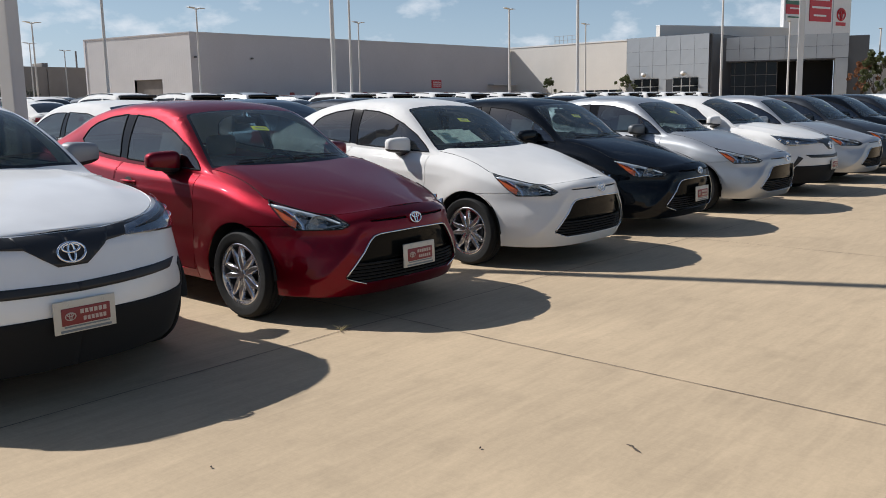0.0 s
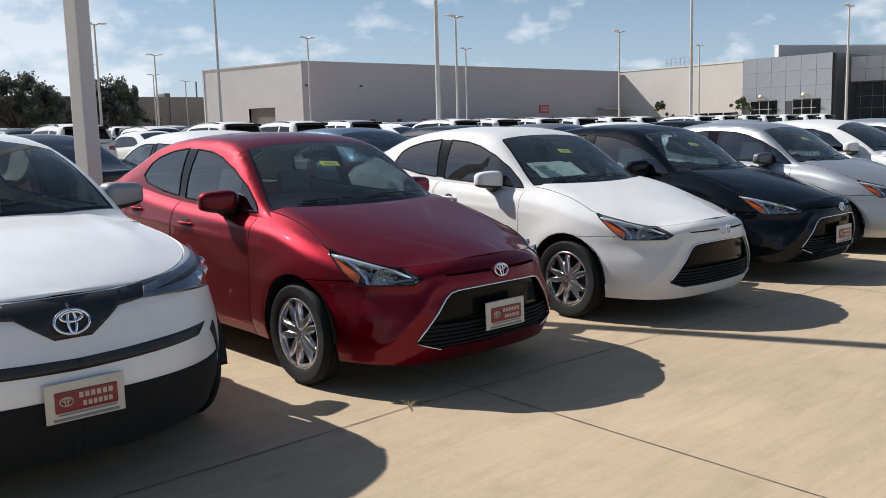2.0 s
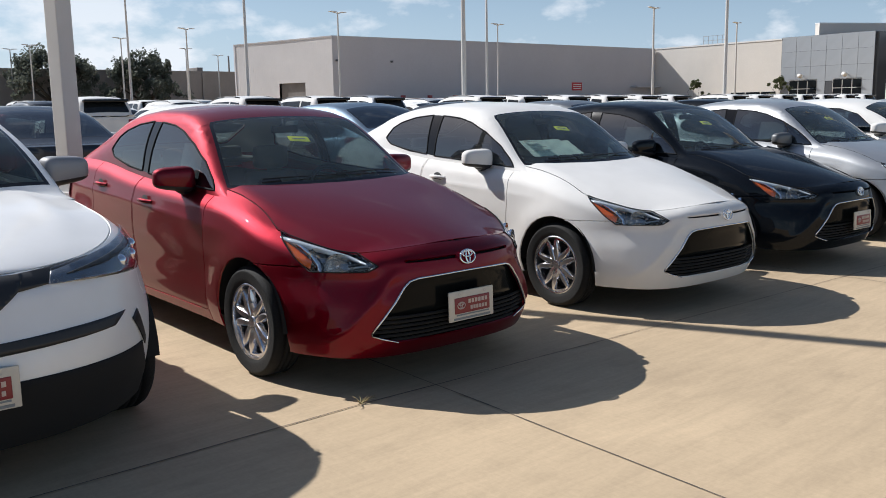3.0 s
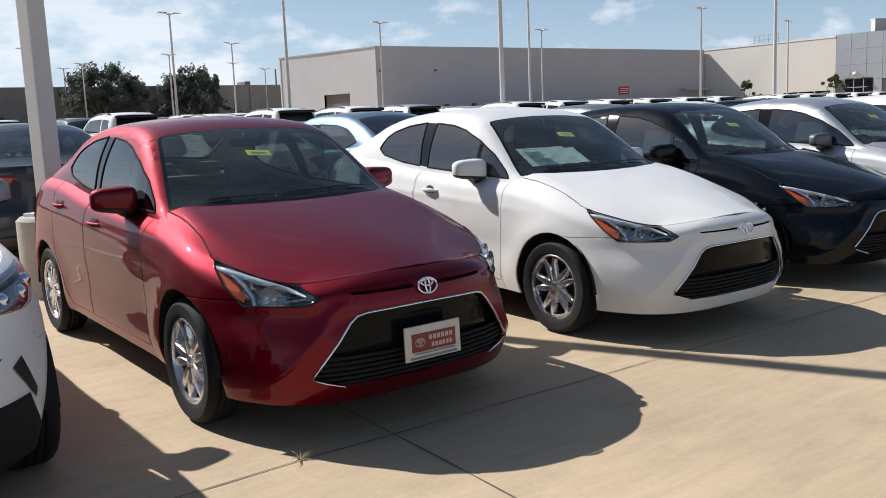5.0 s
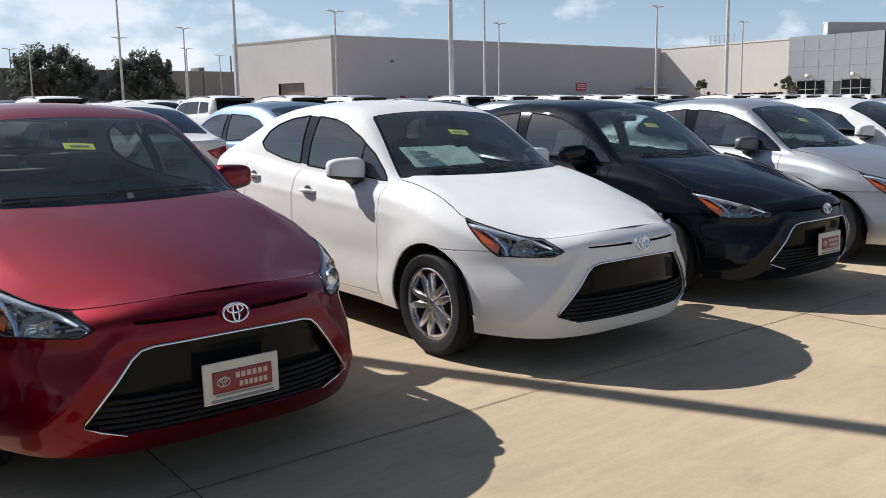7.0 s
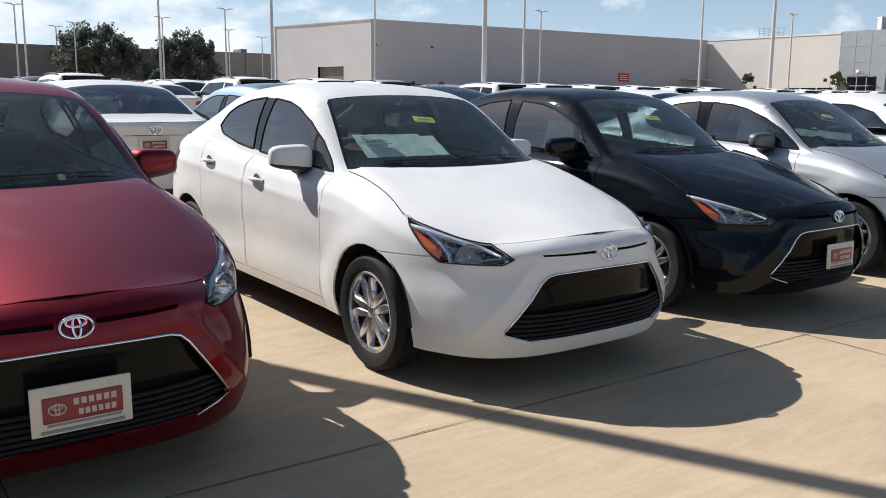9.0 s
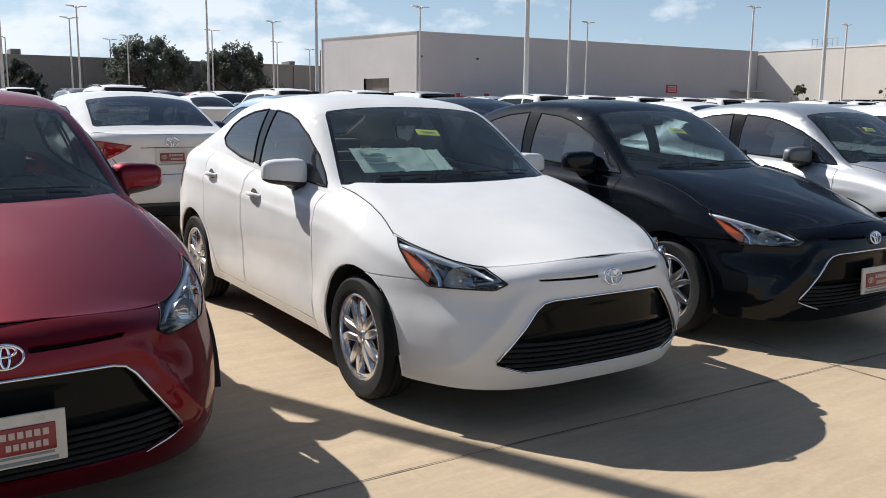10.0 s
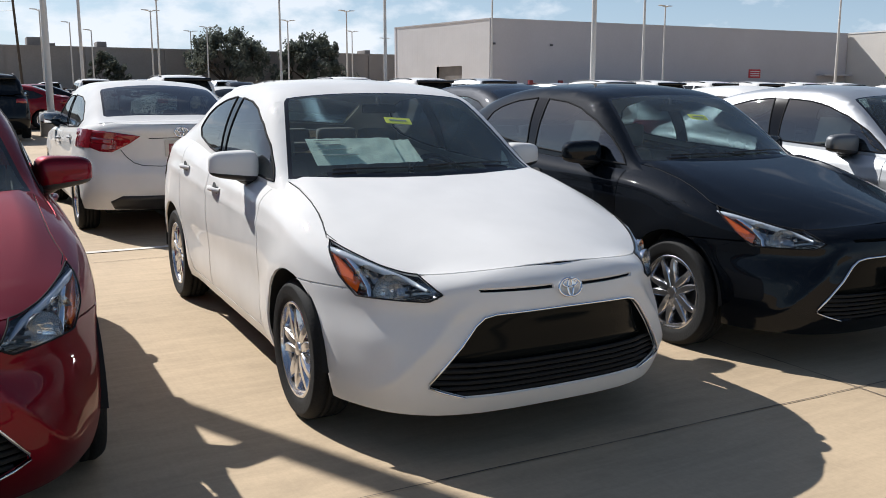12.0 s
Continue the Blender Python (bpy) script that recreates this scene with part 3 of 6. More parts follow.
def wheel_meshes(radius, width, rim_r):
    """Tyre and alloy wheel about the x axis, outer face towards +x."""
    h, k = width / 2, radius - rim_r
    tyre = bmesh.new()
    lathe(tyre, [(rim_r - 0.004, -h * 0.85), (rim_r + k * 0.3, -h), (rim_r + k * 0.75, -h * 0.98), (radius - 0.012, -h * 0.85), (radius, -h * 0.62), (radius, -h * 0.40), (radius - 0.007, -h * 0.37),
                 (radius - 0.007, -h * 0.31), (radius, -h * 0.28), (radius, -0.006), (radius - 0.007, -0.003), (radius - 0.007, 0.003), (radius, 0.006), (radius, h * 0.28), (radius - 0.007, h * 0.31),
                 (radius - 0.007, h * 0.37), (radius, h * 0.40), (radius, h * 0.62), (radius - 0.012, h * 0.85), (rim_r + k * 0.75, h * 0.98), (rim_r + k * 0.70, h * 1.0), (rim_r + k * 0.66, h * 0.99),
                 (rim_r + k * 0.3, h), (rim_r + 0.004, h * 0.88), (rim_r - 0.006, h * 0.80)], steps=56)
    bmesh.ops.recalc_face_normals(tyre, faces=tyre.faces[:])
    rim = bmesh.new()
    lathe(rim, [(rim_r + 0.004, h * 0.86), (rim_r - 0.002, h * 0.90), (rim_r - 0.010, h * 0.88), (rim_r - 0.013, h * 0.72)], steps=56)
    # barrel and backing disc coloured dark for the shade between the spokes
    lathe(rim, [(rim_r - 0.013, h * 0.72), (rim_r - 0.028, h * 0.2), (rim_r - 0.03, -h * 0.8)], steps=56, mat=1)
    lathe(rim, [(0.0005, -h * 0.15), (rim_r - 0.03, -h * 0.15)], steps=40, mat=1)
    lathe(rim, [(0.056, h * 0.30), (0.058, h * 0.62), (0.050, h * 0.70), (0.030, h * 0.70), (0.028, h * 0.78), (0.0005, h * 0.80)], steps=24)
    for i in range(5):
        # a pair of flat-faced spokes that part towards the rim and curl into the arcs of the openings beside them
        for sgn in (-1, 1):
            axis = radians(72 * i + 90)
            way = []
            for t in (0.0, 0.15, 0.3, 0.45, 0.6, 0.75, 0.88, 0.97):
                r = 0.034 + t * (rim_r - 0.050)
                off = 0.0170 + 0.020 * t + 0.016 * t**6
                way.append((r, axis + sgn * math.asin(off / r), 0.0135 + 0.0075 * math.sin(math.pi * min(1.0, 1.15 * t)) + 0.002 * t, h * (0.60 + 0.22 * math.sin(math.pi * (0.18 + 0.55 * t)))))
            for t in (0.25, 0.5, 0.75, 1.0):
                a0 = way[7][1]
                way.append((rim_r - 0.0165 - 0.003 * t, a0 + (axis + sgn * radians(36) - a0) * t, 0.0115, h * 0.72))
            spoke(rim, way, 0.030)
    for i in range(4):
        a = radians(90 * i + 45)
        tube(rim, [(h * 0.4, 0.05 * math.cos(a), 0.05 * math.sin(a)), (h * 0.74, 0.05 * math.cos(a), 0.05 * math.sin(a))], 0.010, sides=6, mat=1, up=Vector((0, 0.3, 1)))
    bmesh.ops.recalc_face_normals(rim, faces=rim.faces[:])
    disc = bmesh.new()
    lathe(disc, [(0.05, -h * 0.02), (0.125, -h * 0.02), (0.125, -h * 0.10), (0.05, -h * 0.10)], steps=32)
    alloy = mesh_of("rim", rim, [ALLOY, ALLOYDARK])
    alloy.set_sharp_from_angle(angle=radians(32))
    return mesh_of("tyre", tyre, RUBBER), alloy, mesh_of("brake_disc", disc, ALLOYDARK)


def add_wheels(car, s, rim_r, x_in=0.10):
    tyre, rim, disc = wheel_meshes(s["wheel"], s["tyre_width"], rim_r)
    for axle in (s["front_axle"], s["front_axle"] + s["base"]):
        for side in (-1, 1):
            w = new("wheel")
            w.parent = car
            w.matrix_basis = pose(side * (s["W"] - x_in), axle, s["wheel"], 17 * axle, 0, 0 if side > 0 else 180)
            for name, me in (("tyre", tyre), ("rim", rim), ("brake_disc", disc)):
                ob = new(name, me)
                ob.parent = w


def emblem_bm(w, h):
    """Three interlaced rings, flat on x and z, facing -y."""
    bm = bmesh.new()
    for cx, cz, a, b in ((0, 0, w, h), (0, h * 0.42, w * 0.62, h * 0.42), (0, 0, w * 0.24, h * 0.93)):
        pts = [(cx + a * math.cos(t), 0, cz + b * math.sin(t)) for t in (2 * math.pi * i / 24 for i in range(25))]
        tube(bm, pts, w * 0.10, sides=6, up=Vector((0, 1, 0)))
    return bm


def plate(car, at, group_label="white dealer plate with a red panel"):
    """Dealer plate about its centre, facing -y."""
    p = part("licence_plate", box(bmesh.new(), -0.157, 0.157, -0.006, 0.006, -0.08, 0.08, 0.004), PLATEWHITE, car, group_label, at=at)
    part("red_panel", box(bmesh.new(), -0.122, 0.126, -0.0095, -0.006, -0.040, 0.044, 0.003), PLATERED, p)
    bars = bmesh.new()
    for i in range(6):
        box(bars, -0.028 + 0.0235 * i, -0.028 + 0.0235 * i + 0.0165, -0.0115, -0.0095, 0.009, 0.030)
        box(bars, -0.014 + 0.0205 * i, -0.014 + 0.0205 * i + 0.0145, -0.0115, -0.0095, -0.026, -0.006)
    part("lettering", bars, PLATEINK, p, smooth=False)
    line = bmesh.new()
    box(line, -0.11, 0.12, -0.0085, -0.006, -0.052, -0.045)
    box(line, -0.13, 0.13, -0.0085, -0.006, -0.073, -0.062)
    part("small_print", line, INK, p, smooth=False)
    ring = emblem_bm(0.026, 0.018)
    part("badge", ring, PLATEINK, p, at=pose(-0.078, -0.011, 0.003))
    for x in (-0.09, 0.09):
        bolt = bmesh.new()
        lathe(bolt, [(0.007, -0.011), (0.007, -0.006)], steps=8, axis="y")
        part("bolt", bolt, CHROME, p, at=pose(x, 0, 0.062))
    return p


def band(shell, outline, offset, res=0.02, back=False):
    """A sheet that lies on the car's front inside a convex outline of (q, z), so far proud of it."""
    bm = bmesh.new()
    q0, q1 = min(p[0] for p in outline), max(p[0] for p in outline)
    z0, z1 = min(p[1] for p in outline), max(p[1] for p in outline)
    nq, nz = max(2, round((q1 - q0) / res)), max(2, round((z1 - z0) / res))
    g = [[bm.verts.new((q0 + (q1 - q0) * i / nq, z0 + (z1 - z0) * j / nz, 0)) for j in range(nz + 1)] for i in range(nq + 1)]
    for i in range(nq):
        for j in range(nz):
            bm.faces.new((g[i][j], g[i + 1][j], g[i + 1][j + 1], g[i][j + 1]))
    inside = set(cut(bm, outline, (1, 0, 0), (0, 1, 0), lambda c: True))
    bmesh.ops.delete(bm, geom=[f for f in bm.faces if f not in inside], context="FACES")
    for v in bm.verts:
        q, z = v.co.x, v.co.y
        if back:
            p, n = shell.rear(q, z), Vector((0, 1, 0))
        else:
            p, n = shell.front(q, z), shell.front_normal(q, z)
        v.co = p + n * offset
    bmesh.ops.recalc_face_normals(bm, faces=bm.faces[:])
    rim = [e for e in bm.edges if e.is_boundary]
    res_ = bmesh.ops.extrude_edge_only(bm, edges=rim)
    for v in (g_ for g_ in res_["geom"] if isinstance(g_, bmesh.types.BMVert)):
        v.co.y += (-0.012 if back else 0.012)
    return bm


def mirror_outline(pts):
    return [(-q, z) for q, z in reversed(pts)]


def seat_bm(width=0.50, rest=True):
    bm = bmesh.new()
    box(bm, -width / 2, width / 2, -0.27, 0.25, 0.30, 0.46, 0.05)
    m0 = len(bm.verts)
    box(bm, -width / 2, width / 2, 0.0, 0.12, 0.0, 0.60, 0.05)
    bm.verts.ensure_lookup_table()
    for v in bm.verts[m0:]:
        v.co.x *= 1 - 0.22 * v.co.z
        v.co.y = 0.22 + v.co.y + v.co.z * 0.32
        v.co.z += 0.44
    if not rest:
        return bm
    m1 = len(bm.verts)
    box(bm, -0.14, 0.14, -0.055, 0.055, 0.0, 0.18, 0.05)
    bm.verts.ensure_lookup_table()
    for v in bm.verts[m1:]:
        v.co += Vector((0, 0.46, 1.06))
    return bm


def interior(car, s, light=False, wheel_side=1, dash_u=1.62, seat_u=(2.25, 3.02), roof=1.36):
    w = s["W"] - 0.14
    tub = bmesh.new()
    box(tub, -w + 0.01, w - 0.01, 1.42, s["uE"] - 0.25, 0.26, 0.94)
    bmesh.ops.delete(tub, geom=[f for f in tub.faces if f.calc_center_median().z > 0.93], context="FACES_ONLY")
    part("cabin_tub", tub, TRIMGREY, car, smooth=False)
    dash = bmesh.new()
    box(dash, -w, w, 1.10, dash_u, 0.55, 0.93, 0.07)
    box(dash, -w * 0.55, w * 0.55, 1.35, dash_u - 0.05, 0.90, 0.965, 0.03)
    part("dashboard", dash, TRIMGREY, car)
    wheel = bmesh.new()
    ring = [(0.175 * math.cos(t), 0, 0.175 * math.sin(t)) for t in (2 * math.pi * i / 28 for i in range(29))]
    tube(wheel, ring, 0.016, sides=8, up=Vector((0, 1, 0)))
    for a in (radians(0), radians(180), radians(270)):
        tube(wheel, [(0, 0, 0), (0.17 * math.cos(a), 0, 0.17 * math.sin(a))], 0.018, sides=6, up=Vector((0, 1, 0)))
    lathe(wheel, [(0.001, 0.02), (0.06, 0.015), (0.065, -0.03)], steps=16, axis="y")
    part("steering_wheel", wheel, CABIN, car, at=pose(wheel_side * 0.36, dash_u + 0.22, 0.90, -24, 0, 0))
    seat = mesh_of("seat", seat_bm(), TANTRIM if light else CLOTH)
    for x in (-0.36, 0.36):
        ob = new("front_seat", seat)
        ob.parent, ob.matrix_basis = car, pose(x, seat_u[0], -0.05)
    rear = mesh_of("seat", seat_bm(1.2, False), TANTRIM if light else CLOTH)
    ob = new("rear_seat", rear)
    ob.parent, ob.matrix_basis = car, pose(0, seat_u[1], -0.06)
    for x in (-0.36, 0.0, 0.36):
        rest = bmesh.new()
        box(rest, -0.15, 0.15, -0.05, 0.05, -0.07, 0.10, 0.04)
        part("rear_headrest", rest, CLOTH, car, at=pose(x, seat_u[1] + 0.47, 1.06))
    shelf = bmesh.new()
    box(shelf, -w + 0.06, w - 0.06, s["uE"] - 0.75, s["uE"] - 0.10, s["zt"](3.5) - 0.07, s["zt"](3.5) - 0.035, 0.015)
    part("parcel_shelf", shelf, TRIMGREY, car)
    for side in (-1, 1):
        trim = bmesh.new()
        box(trim, side * (w - 0.012), side * (w + 0.012), dash_u - 0.12, s["uE"] - 0.62, 0.80, s["zt"](1.5) - 0.005, 0.008)
        bmesh.ops.recalc_face_normals(trim, faces=trim.faces[:])
        part("door_trim", trim, TRIMGREY, car)


def smooth_part(name, bm, mat, car, label="", angle=50):
    ob = part(name, bm, mat, car, label)
    return sharpen(ob, angle)


def side_mirror(car, s, side, u, z, big=1.0):
    """A door mirror with a coloured cap, dark underside and stalk."""
    x0 = s["W"] + s["width"](z) - 0.045
    bm = bmesh.new()
    bmesh.ops.create_uvsphere(bm, u_segments=24, v_segments=14, radius=1.0)
    for v in bm.verts:
        p = v.co
        p = Vector([math.copysign(abs(c) ** 0.50, c) for c in p])
        t = (p.x + 1) / 2
        k = 1 - 0.16 * t if p.z > 0 else 1 - 0.42 * t
        p = Vector((p.x * 0.126, p.y * 0.085 * (1.0 - 0.25 * t) * (1.0 if p.y < 0 else 0.5), p.z * 0.086 * k))
        v.co = p * big
    bm.normal_update()
    bmesh.ops.bisect_plane(bm, geom=bm.verts[:] + bm.edges[:] + bm.faces[:], plane_co=(0, 0, -0.038 * big), plane_no=(-0.09, 0, 1))
    for f in bm.faces:
        c = f.calc_center_median()
        f.material_index = 1 if c.z - 0.09 * c.x < -0.038 * big else 0
    if side < 0:
        for v in bm.verts:
            v.co.x = -v.co.x
        bmesh.ops.reverse_faces(bm, faces=bm.faces[:])
    ob = part("door_mirror", bm, [PAINT, BLACK], car, at=pose(side * (x0 + 0.105 * big), u, z + 0.050, 0, 0, side * 12))
    glass = bmesh.new()
    box(glass, -0.095, 0.095, 0.0, 0.006, -0.05, 0.05, 0.004)
    part("mirror_glass", glass, CHROME, ob, at=pose(0, 0.040 * big, 0.005))
    stalk = bmesh.new()
    tube(stalk, [(x0 * side, u + 0.03, z - 0.03), ((x0 + 0.045) * side, u + 0.012, z - 0.012), ((x0 + 0.09) * side, u, z + 0.015)], [0.060, 0.056, 0.052], sides=12, flat=0.6)
    part("mirror_stalk", stalk, BLACK, car)


def car_body(name, label, s, res=1.0):
    """A car at the origin, front towards -y: panels, glass, wheels and cabin."""
    car = thing(name, label, "car")
    sh = Shell(s)
    k = lambda n: max(4, round(n * res))
    low = sh.lower(k(66 if s.get("crease") else 44), k(30), k(14), k(42 if s.get("crease") else 30))
    axles = (s["front_axle"], s["front_axle"] + s["base"])
    Y, Z, X = (0, 1, 0), (0, 0, 1), (1, 0, 0)
    # wheel openings
    for axle in axles:
        ring = [(axle + s["arch"] * math.cos(t), s["wheel"] + s["arch"] * math.sin(t)) for t in (math.pi * 2 * i / 28 for i in range(28))]
        for side in (-1, 1):
            inside = cut(low, ring, Y, Z, lambda c: c.x * side > 0.45 and abs(c.y - axle) < s["arch"] + 0.15 and c.z < s["wheel"] + s["arch"] + 0.1)
            bmesh.ops.delete(low, geom=inside, context="FACES")
    return car, sh, low


def finish_body(car, sh, low, s, res=1.0, glass=(GLASS, TINTED), doors=True, cabin=True, light=False, wheel_rim=0.213, x_in=0.10, mirrors=(1.74, 1.005, 1.0)):
    Y, Z, X = (0, 1, 0), (0, 0, 1), (1, 0, 0)
    k = lambda n: max(4, round(n * res))
    # panels of the lower body
    groups = {}
    if doors:
        d0, d1, dz = s["doors"]
        for side in (-1, 1):
            near = lambda c: c.x * side > 0.5
            f1 = cut(low, [(d0 + 0.02, dz), (d1, dz), (d1, 1.3), (d0 - 0.01, 1.3), (d0 - 0.03, 0.75)], Y, Z, near)
            for f in f1:
                groups[f] = "front_door"
            taken = set(f1)
            f2 = cut(low, list(s["quarter"]), Y, Z, lambda c: c.x * side > 0.5 and c.y > d1)
            for f in f2:
                groups[f] = "rear_door"
            sp = s["lamp_split"]
            f3 = cut(low, [(-0.2, -0.2), (0.85, -0.2), (0.85, sp - 0.03), (-0.2, sp + 0.01)], Y, Z, lambda c: c.x * side > 0.0 and c.y < 0.9)
            for f in f3:
                groups[f] = "front_bumper"
    low.faces.index_update()
    panels = {}
    for f in low.faces:
        c = f.calc_center_median()
        key = groups.get(f)
        if doors and key is None:
            if c.y < 0.45 or (c.y < 0.9 and abs(c.x) < 0.47):
                key = "front_bumper"
            elif c.y < s["doors"][0]:
                key = "fender"
        key = key or "side_body"
        if key in ("front_door", "rear_door", "fender"):
            key = (key, 1 if c.x > 0 else -1)
        panels.setdefault(key, []).append(f)
    hood = sh.lid(-1, s["hood_end"], s["hood"], k(18))
    shoulders = {}
    if s.get("cowl_cut"):
        bmesh.ops.delete(hood, geom=cut(hood, list(s["cowl_cut"]), X, Y, lambda c: c.y > 1.0), context="FACES")
        part("cowl_panel", boxed(-0.70, 0.70, 0.98, 1.40, 0.885, 0.925, 0.01), BLACK, car)
        for side in (-1, 1):
            edge = [(x * side, u) for u, x in s["seam"]]
            fs = cut(hood, edge + [(1.2 * side, edge[-1][1] - 0.04), (1.2 * side, 1.5), (edge[0][0], 1.5)], X, Y, lambda c: c.x * side > 0.5 and c.y > 0.5)
            hood.faces.index_update()
            shoulders[side] = only(hood, fs)
            bmesh.ops.delete(hood, geom=fs, context="FACES")
    for key, fs in panels.items():
        bm = only(low, fs)
        if key[0] == "fender" and key[1] in shoulders:
            # the top of the fender, up to the hood's edge
            made = {v: bm.verts.new(v.co) for v in shoulders[key[1]].verts}
            crest_set = set(made.values())
            for f in shoulders[key[1]].faces:
                bm.faces.new([made[v] for v in f.verts])
            shoulders[key[1]].free()
            crest = [v for v in made.values() if v.is_boundary]
            ends = {}
            for v in bm.verts:
                if v.is_boundary and v not in crest_set and 0.6 < v.co.y < 1.43 and v.co.z > s["zt"](v.co.y) - 0.006:
                    near = min(crest, key=lambda c: (c.co - v.co).length)
                    if (near.co - v.co).length < 0.022:
                        ends[v] = near
            bmesh.ops.weld_verts(bm, targetmap=ends)
            bmesh.ops.remove_doubles(bm, verts=bm.verts[:], dist=0.0015)
            bmesh.ops.recalc_face_normals(bm, faces=bm.faces[:])
            soft = [v for v in bm.verts if not v.is_boundary and s["zt"](v.co.y) - 0.05 < v.co.z and v.co.y > 0.7]
            for _ in range(5):
                bmesh.ops.smooth_vert(bm, verts=soft, factor=0.5, use_axis_x=True, use_axis_y=True, use_axis_z=True)
        bm = rolled(bm)
        smooth_part(key if isinstance(key, str) else key[0], bm, PAINT, car, angle=42)
    low.free()
    smooth_part("hood", rolled(hood, 0.004, 0.010), PAINT, car, angle=60)
    if s.get("seam"):
        for side in (-1, 1):
            pts = []
            for u, x in s["seam"]:
                r = sh.edge(u)
                x = min(x, r - 0.01)
                pts.append((side * x, u, s["zt"](u) + sh.lid_rise(x / r, u, s["hood"]) - 0.0012))
            line = bmesh.new()
            tube(line, pts, 0.0022, sides=6)
            part("hood_seam", line, MATBLACK, car)
    if s.get("deck"):
        deck = sh.lid(s["deck_start"], 9, s["deck"], k(8))
        smooth_part("trunk_lid", rolled(deck, 0.004, 0.010), PAINT, car, angle=60)
    # upper body
    up = sh.upper(k(s.get("nu", 56)), k(9), k(10))
    panes, screens = [], []
    for side in (-1, 1):
        for nm, poly in (("front_side_window", s["front_win"]), ("rear_side_window", s["rear_win"]), ("pillar_trim", s["pillar"]), *s.get("more_win", ())):
            cut(up, list(poly), Y, Z, lambda c: c.x * side > 0.3)
            panes.append((nm, side, list(poly)))
    for nm, poly in (("windshield", s["shield"]), ("rear_window", s["backlight"])):
        if not poly:
            continue
        full = list(poly) + [(-x, y) for x, y in reversed(poly) if x > 1e-6]
        inner_mid = sum(p[1] for p in full) / len(full)
        small = [(x * 0.965, inner_mid + (y - inner_mid) * 0.955) for x, y in full]
        cut(up, full, X, Y, lambda c: True)
        cut(up, small, X, Y, lambda c: True)
        screens.append((nm, full, small))
    # every face now lies wholly in or out of each outline
    up.normal_update()
    out, sides_taken = [], set()
    for nm, side, poly in panes:
        fs = {f for f in up.faces if f.calc_center_median().x * side > 0.3 and abs(f.normal.x) > 0.12 and inside_poly(poly, Vector(f.calc_center_median().yz))}
        sides_taken |= fs
        out.append((nm, fs))
    for nm, full, small in screens:
        # the outer ring of the pane is printed black
        whole = [f for f in up.faces if f not in sides_taken and inside_poly(full, f.calc_center_median())]
        for f in whole:
            f.material_index = 0 if inside_poly(small, f.calc_center_median()) else 1
        out.append((nm, set(whole)))
    if s.get("cowl", True):
        for f in up.faces:
            c = f.calc_center_median()
            if c.y < s["uA"] + 0.06 + 0.16 * abs(c.x) and abs(c.x) < 0.5 and f.normal.z > 0.5:
                f.material_index = 2
    up.faces.index_update()
    taken = set()
    for nm, fs in out:
        fs = {f for f in fs if f.is_valid} - taken
        taken |= fs
        if not fs:
            continue
        bm = only(up, fs)
        if nm == "pillar_trim":
            smooth_part(nm, bm, GLOSSBLACK, car)
        elif nm in ("windshield", "rear_window"):
            ob = smooth_part(nm, bm, [glass[0] if nm == "windshield" else s.get("rear_glass", glass[0]), FRIT], car)
            ob.visible_shadow = False
        else:
            if doors:
                rim_tube(bm, 0.0065, car)
            smooth_part(nm, bm, glass[1], car).visible_shadow = not cabin
    rest = [f for f in up.faces if f not in taken]
    bm = only(up, rest)
    for f in bm.faces:
        if f.material_index == 1:
            f.material_index = 0
    bmesh.ops.remove_doubles(bm, verts=bm.verts[:], dist=0.0005)
    if cabin:
        liner = bm.copy()
        liner.normal_update()
        moves = {v: v.normal.copy() for v in liner.verts}
        for v, n in moves.items():
            v.co -= n * 0.014
        bmesh.ops.delete(liner, geom=[f for f in liner.faces if f.calc_center_median().z < 1.0 or f.calc_center_median().y < s["uA"] + 0.2], context="FACES")
        part("headliner", liner, HEADLINER, car, "pale grey headliner")
    ob = smooth_part("roof", bm, [PAINT, FRIT, BLACK], car, angle=55)
    up.free()
    # liner under the roof and black floor pan
    pan = bmesh.new()
    box(pan, -s["W"] + 0.25, s["W"] - 0.25, 0.62, s["L"] - 0.62, s["zb"](1) - 0.01, s["zb"](1) + 0.2)
    box(pan, -0.36, 0.36, 0.22, 0.62, s["zb"](1) + 0.02, 0.62)
    box(pan, -s["W"] + 0.09, s["W"] - 0.09, s["front_axle"] + s["arch"] + 0.04, s["front_axle"] + s["base"] - s["arch"] - 0.04, s["zb"](1) - 0.004, s["zb"](1) + 0.05)
    part("underbody", pan, MATBLACK, car, smooth=False)
    shield_bm = bmesh.new()
    rim = [sh.front(0.1 * i, s["zb"](0) + 0.05) for i in range(-11, 12)]
    rim = [Vector((p.x * 0.96, p.y + 0.03, s["zb"](0) + 0.03)) for p in rim]
    shield_bm.faces.new([shield_bm.verts.new(p) for p in rim + [Vector((0.58, 0.66, rim[0].z)), Vector((-0.58, 0.66, rim[0].z))]])
    part("splash_shield", shield_bm, MATBLACK, car, smooth=False)
    add_wheels(car, s, wheel_rim, x_in)
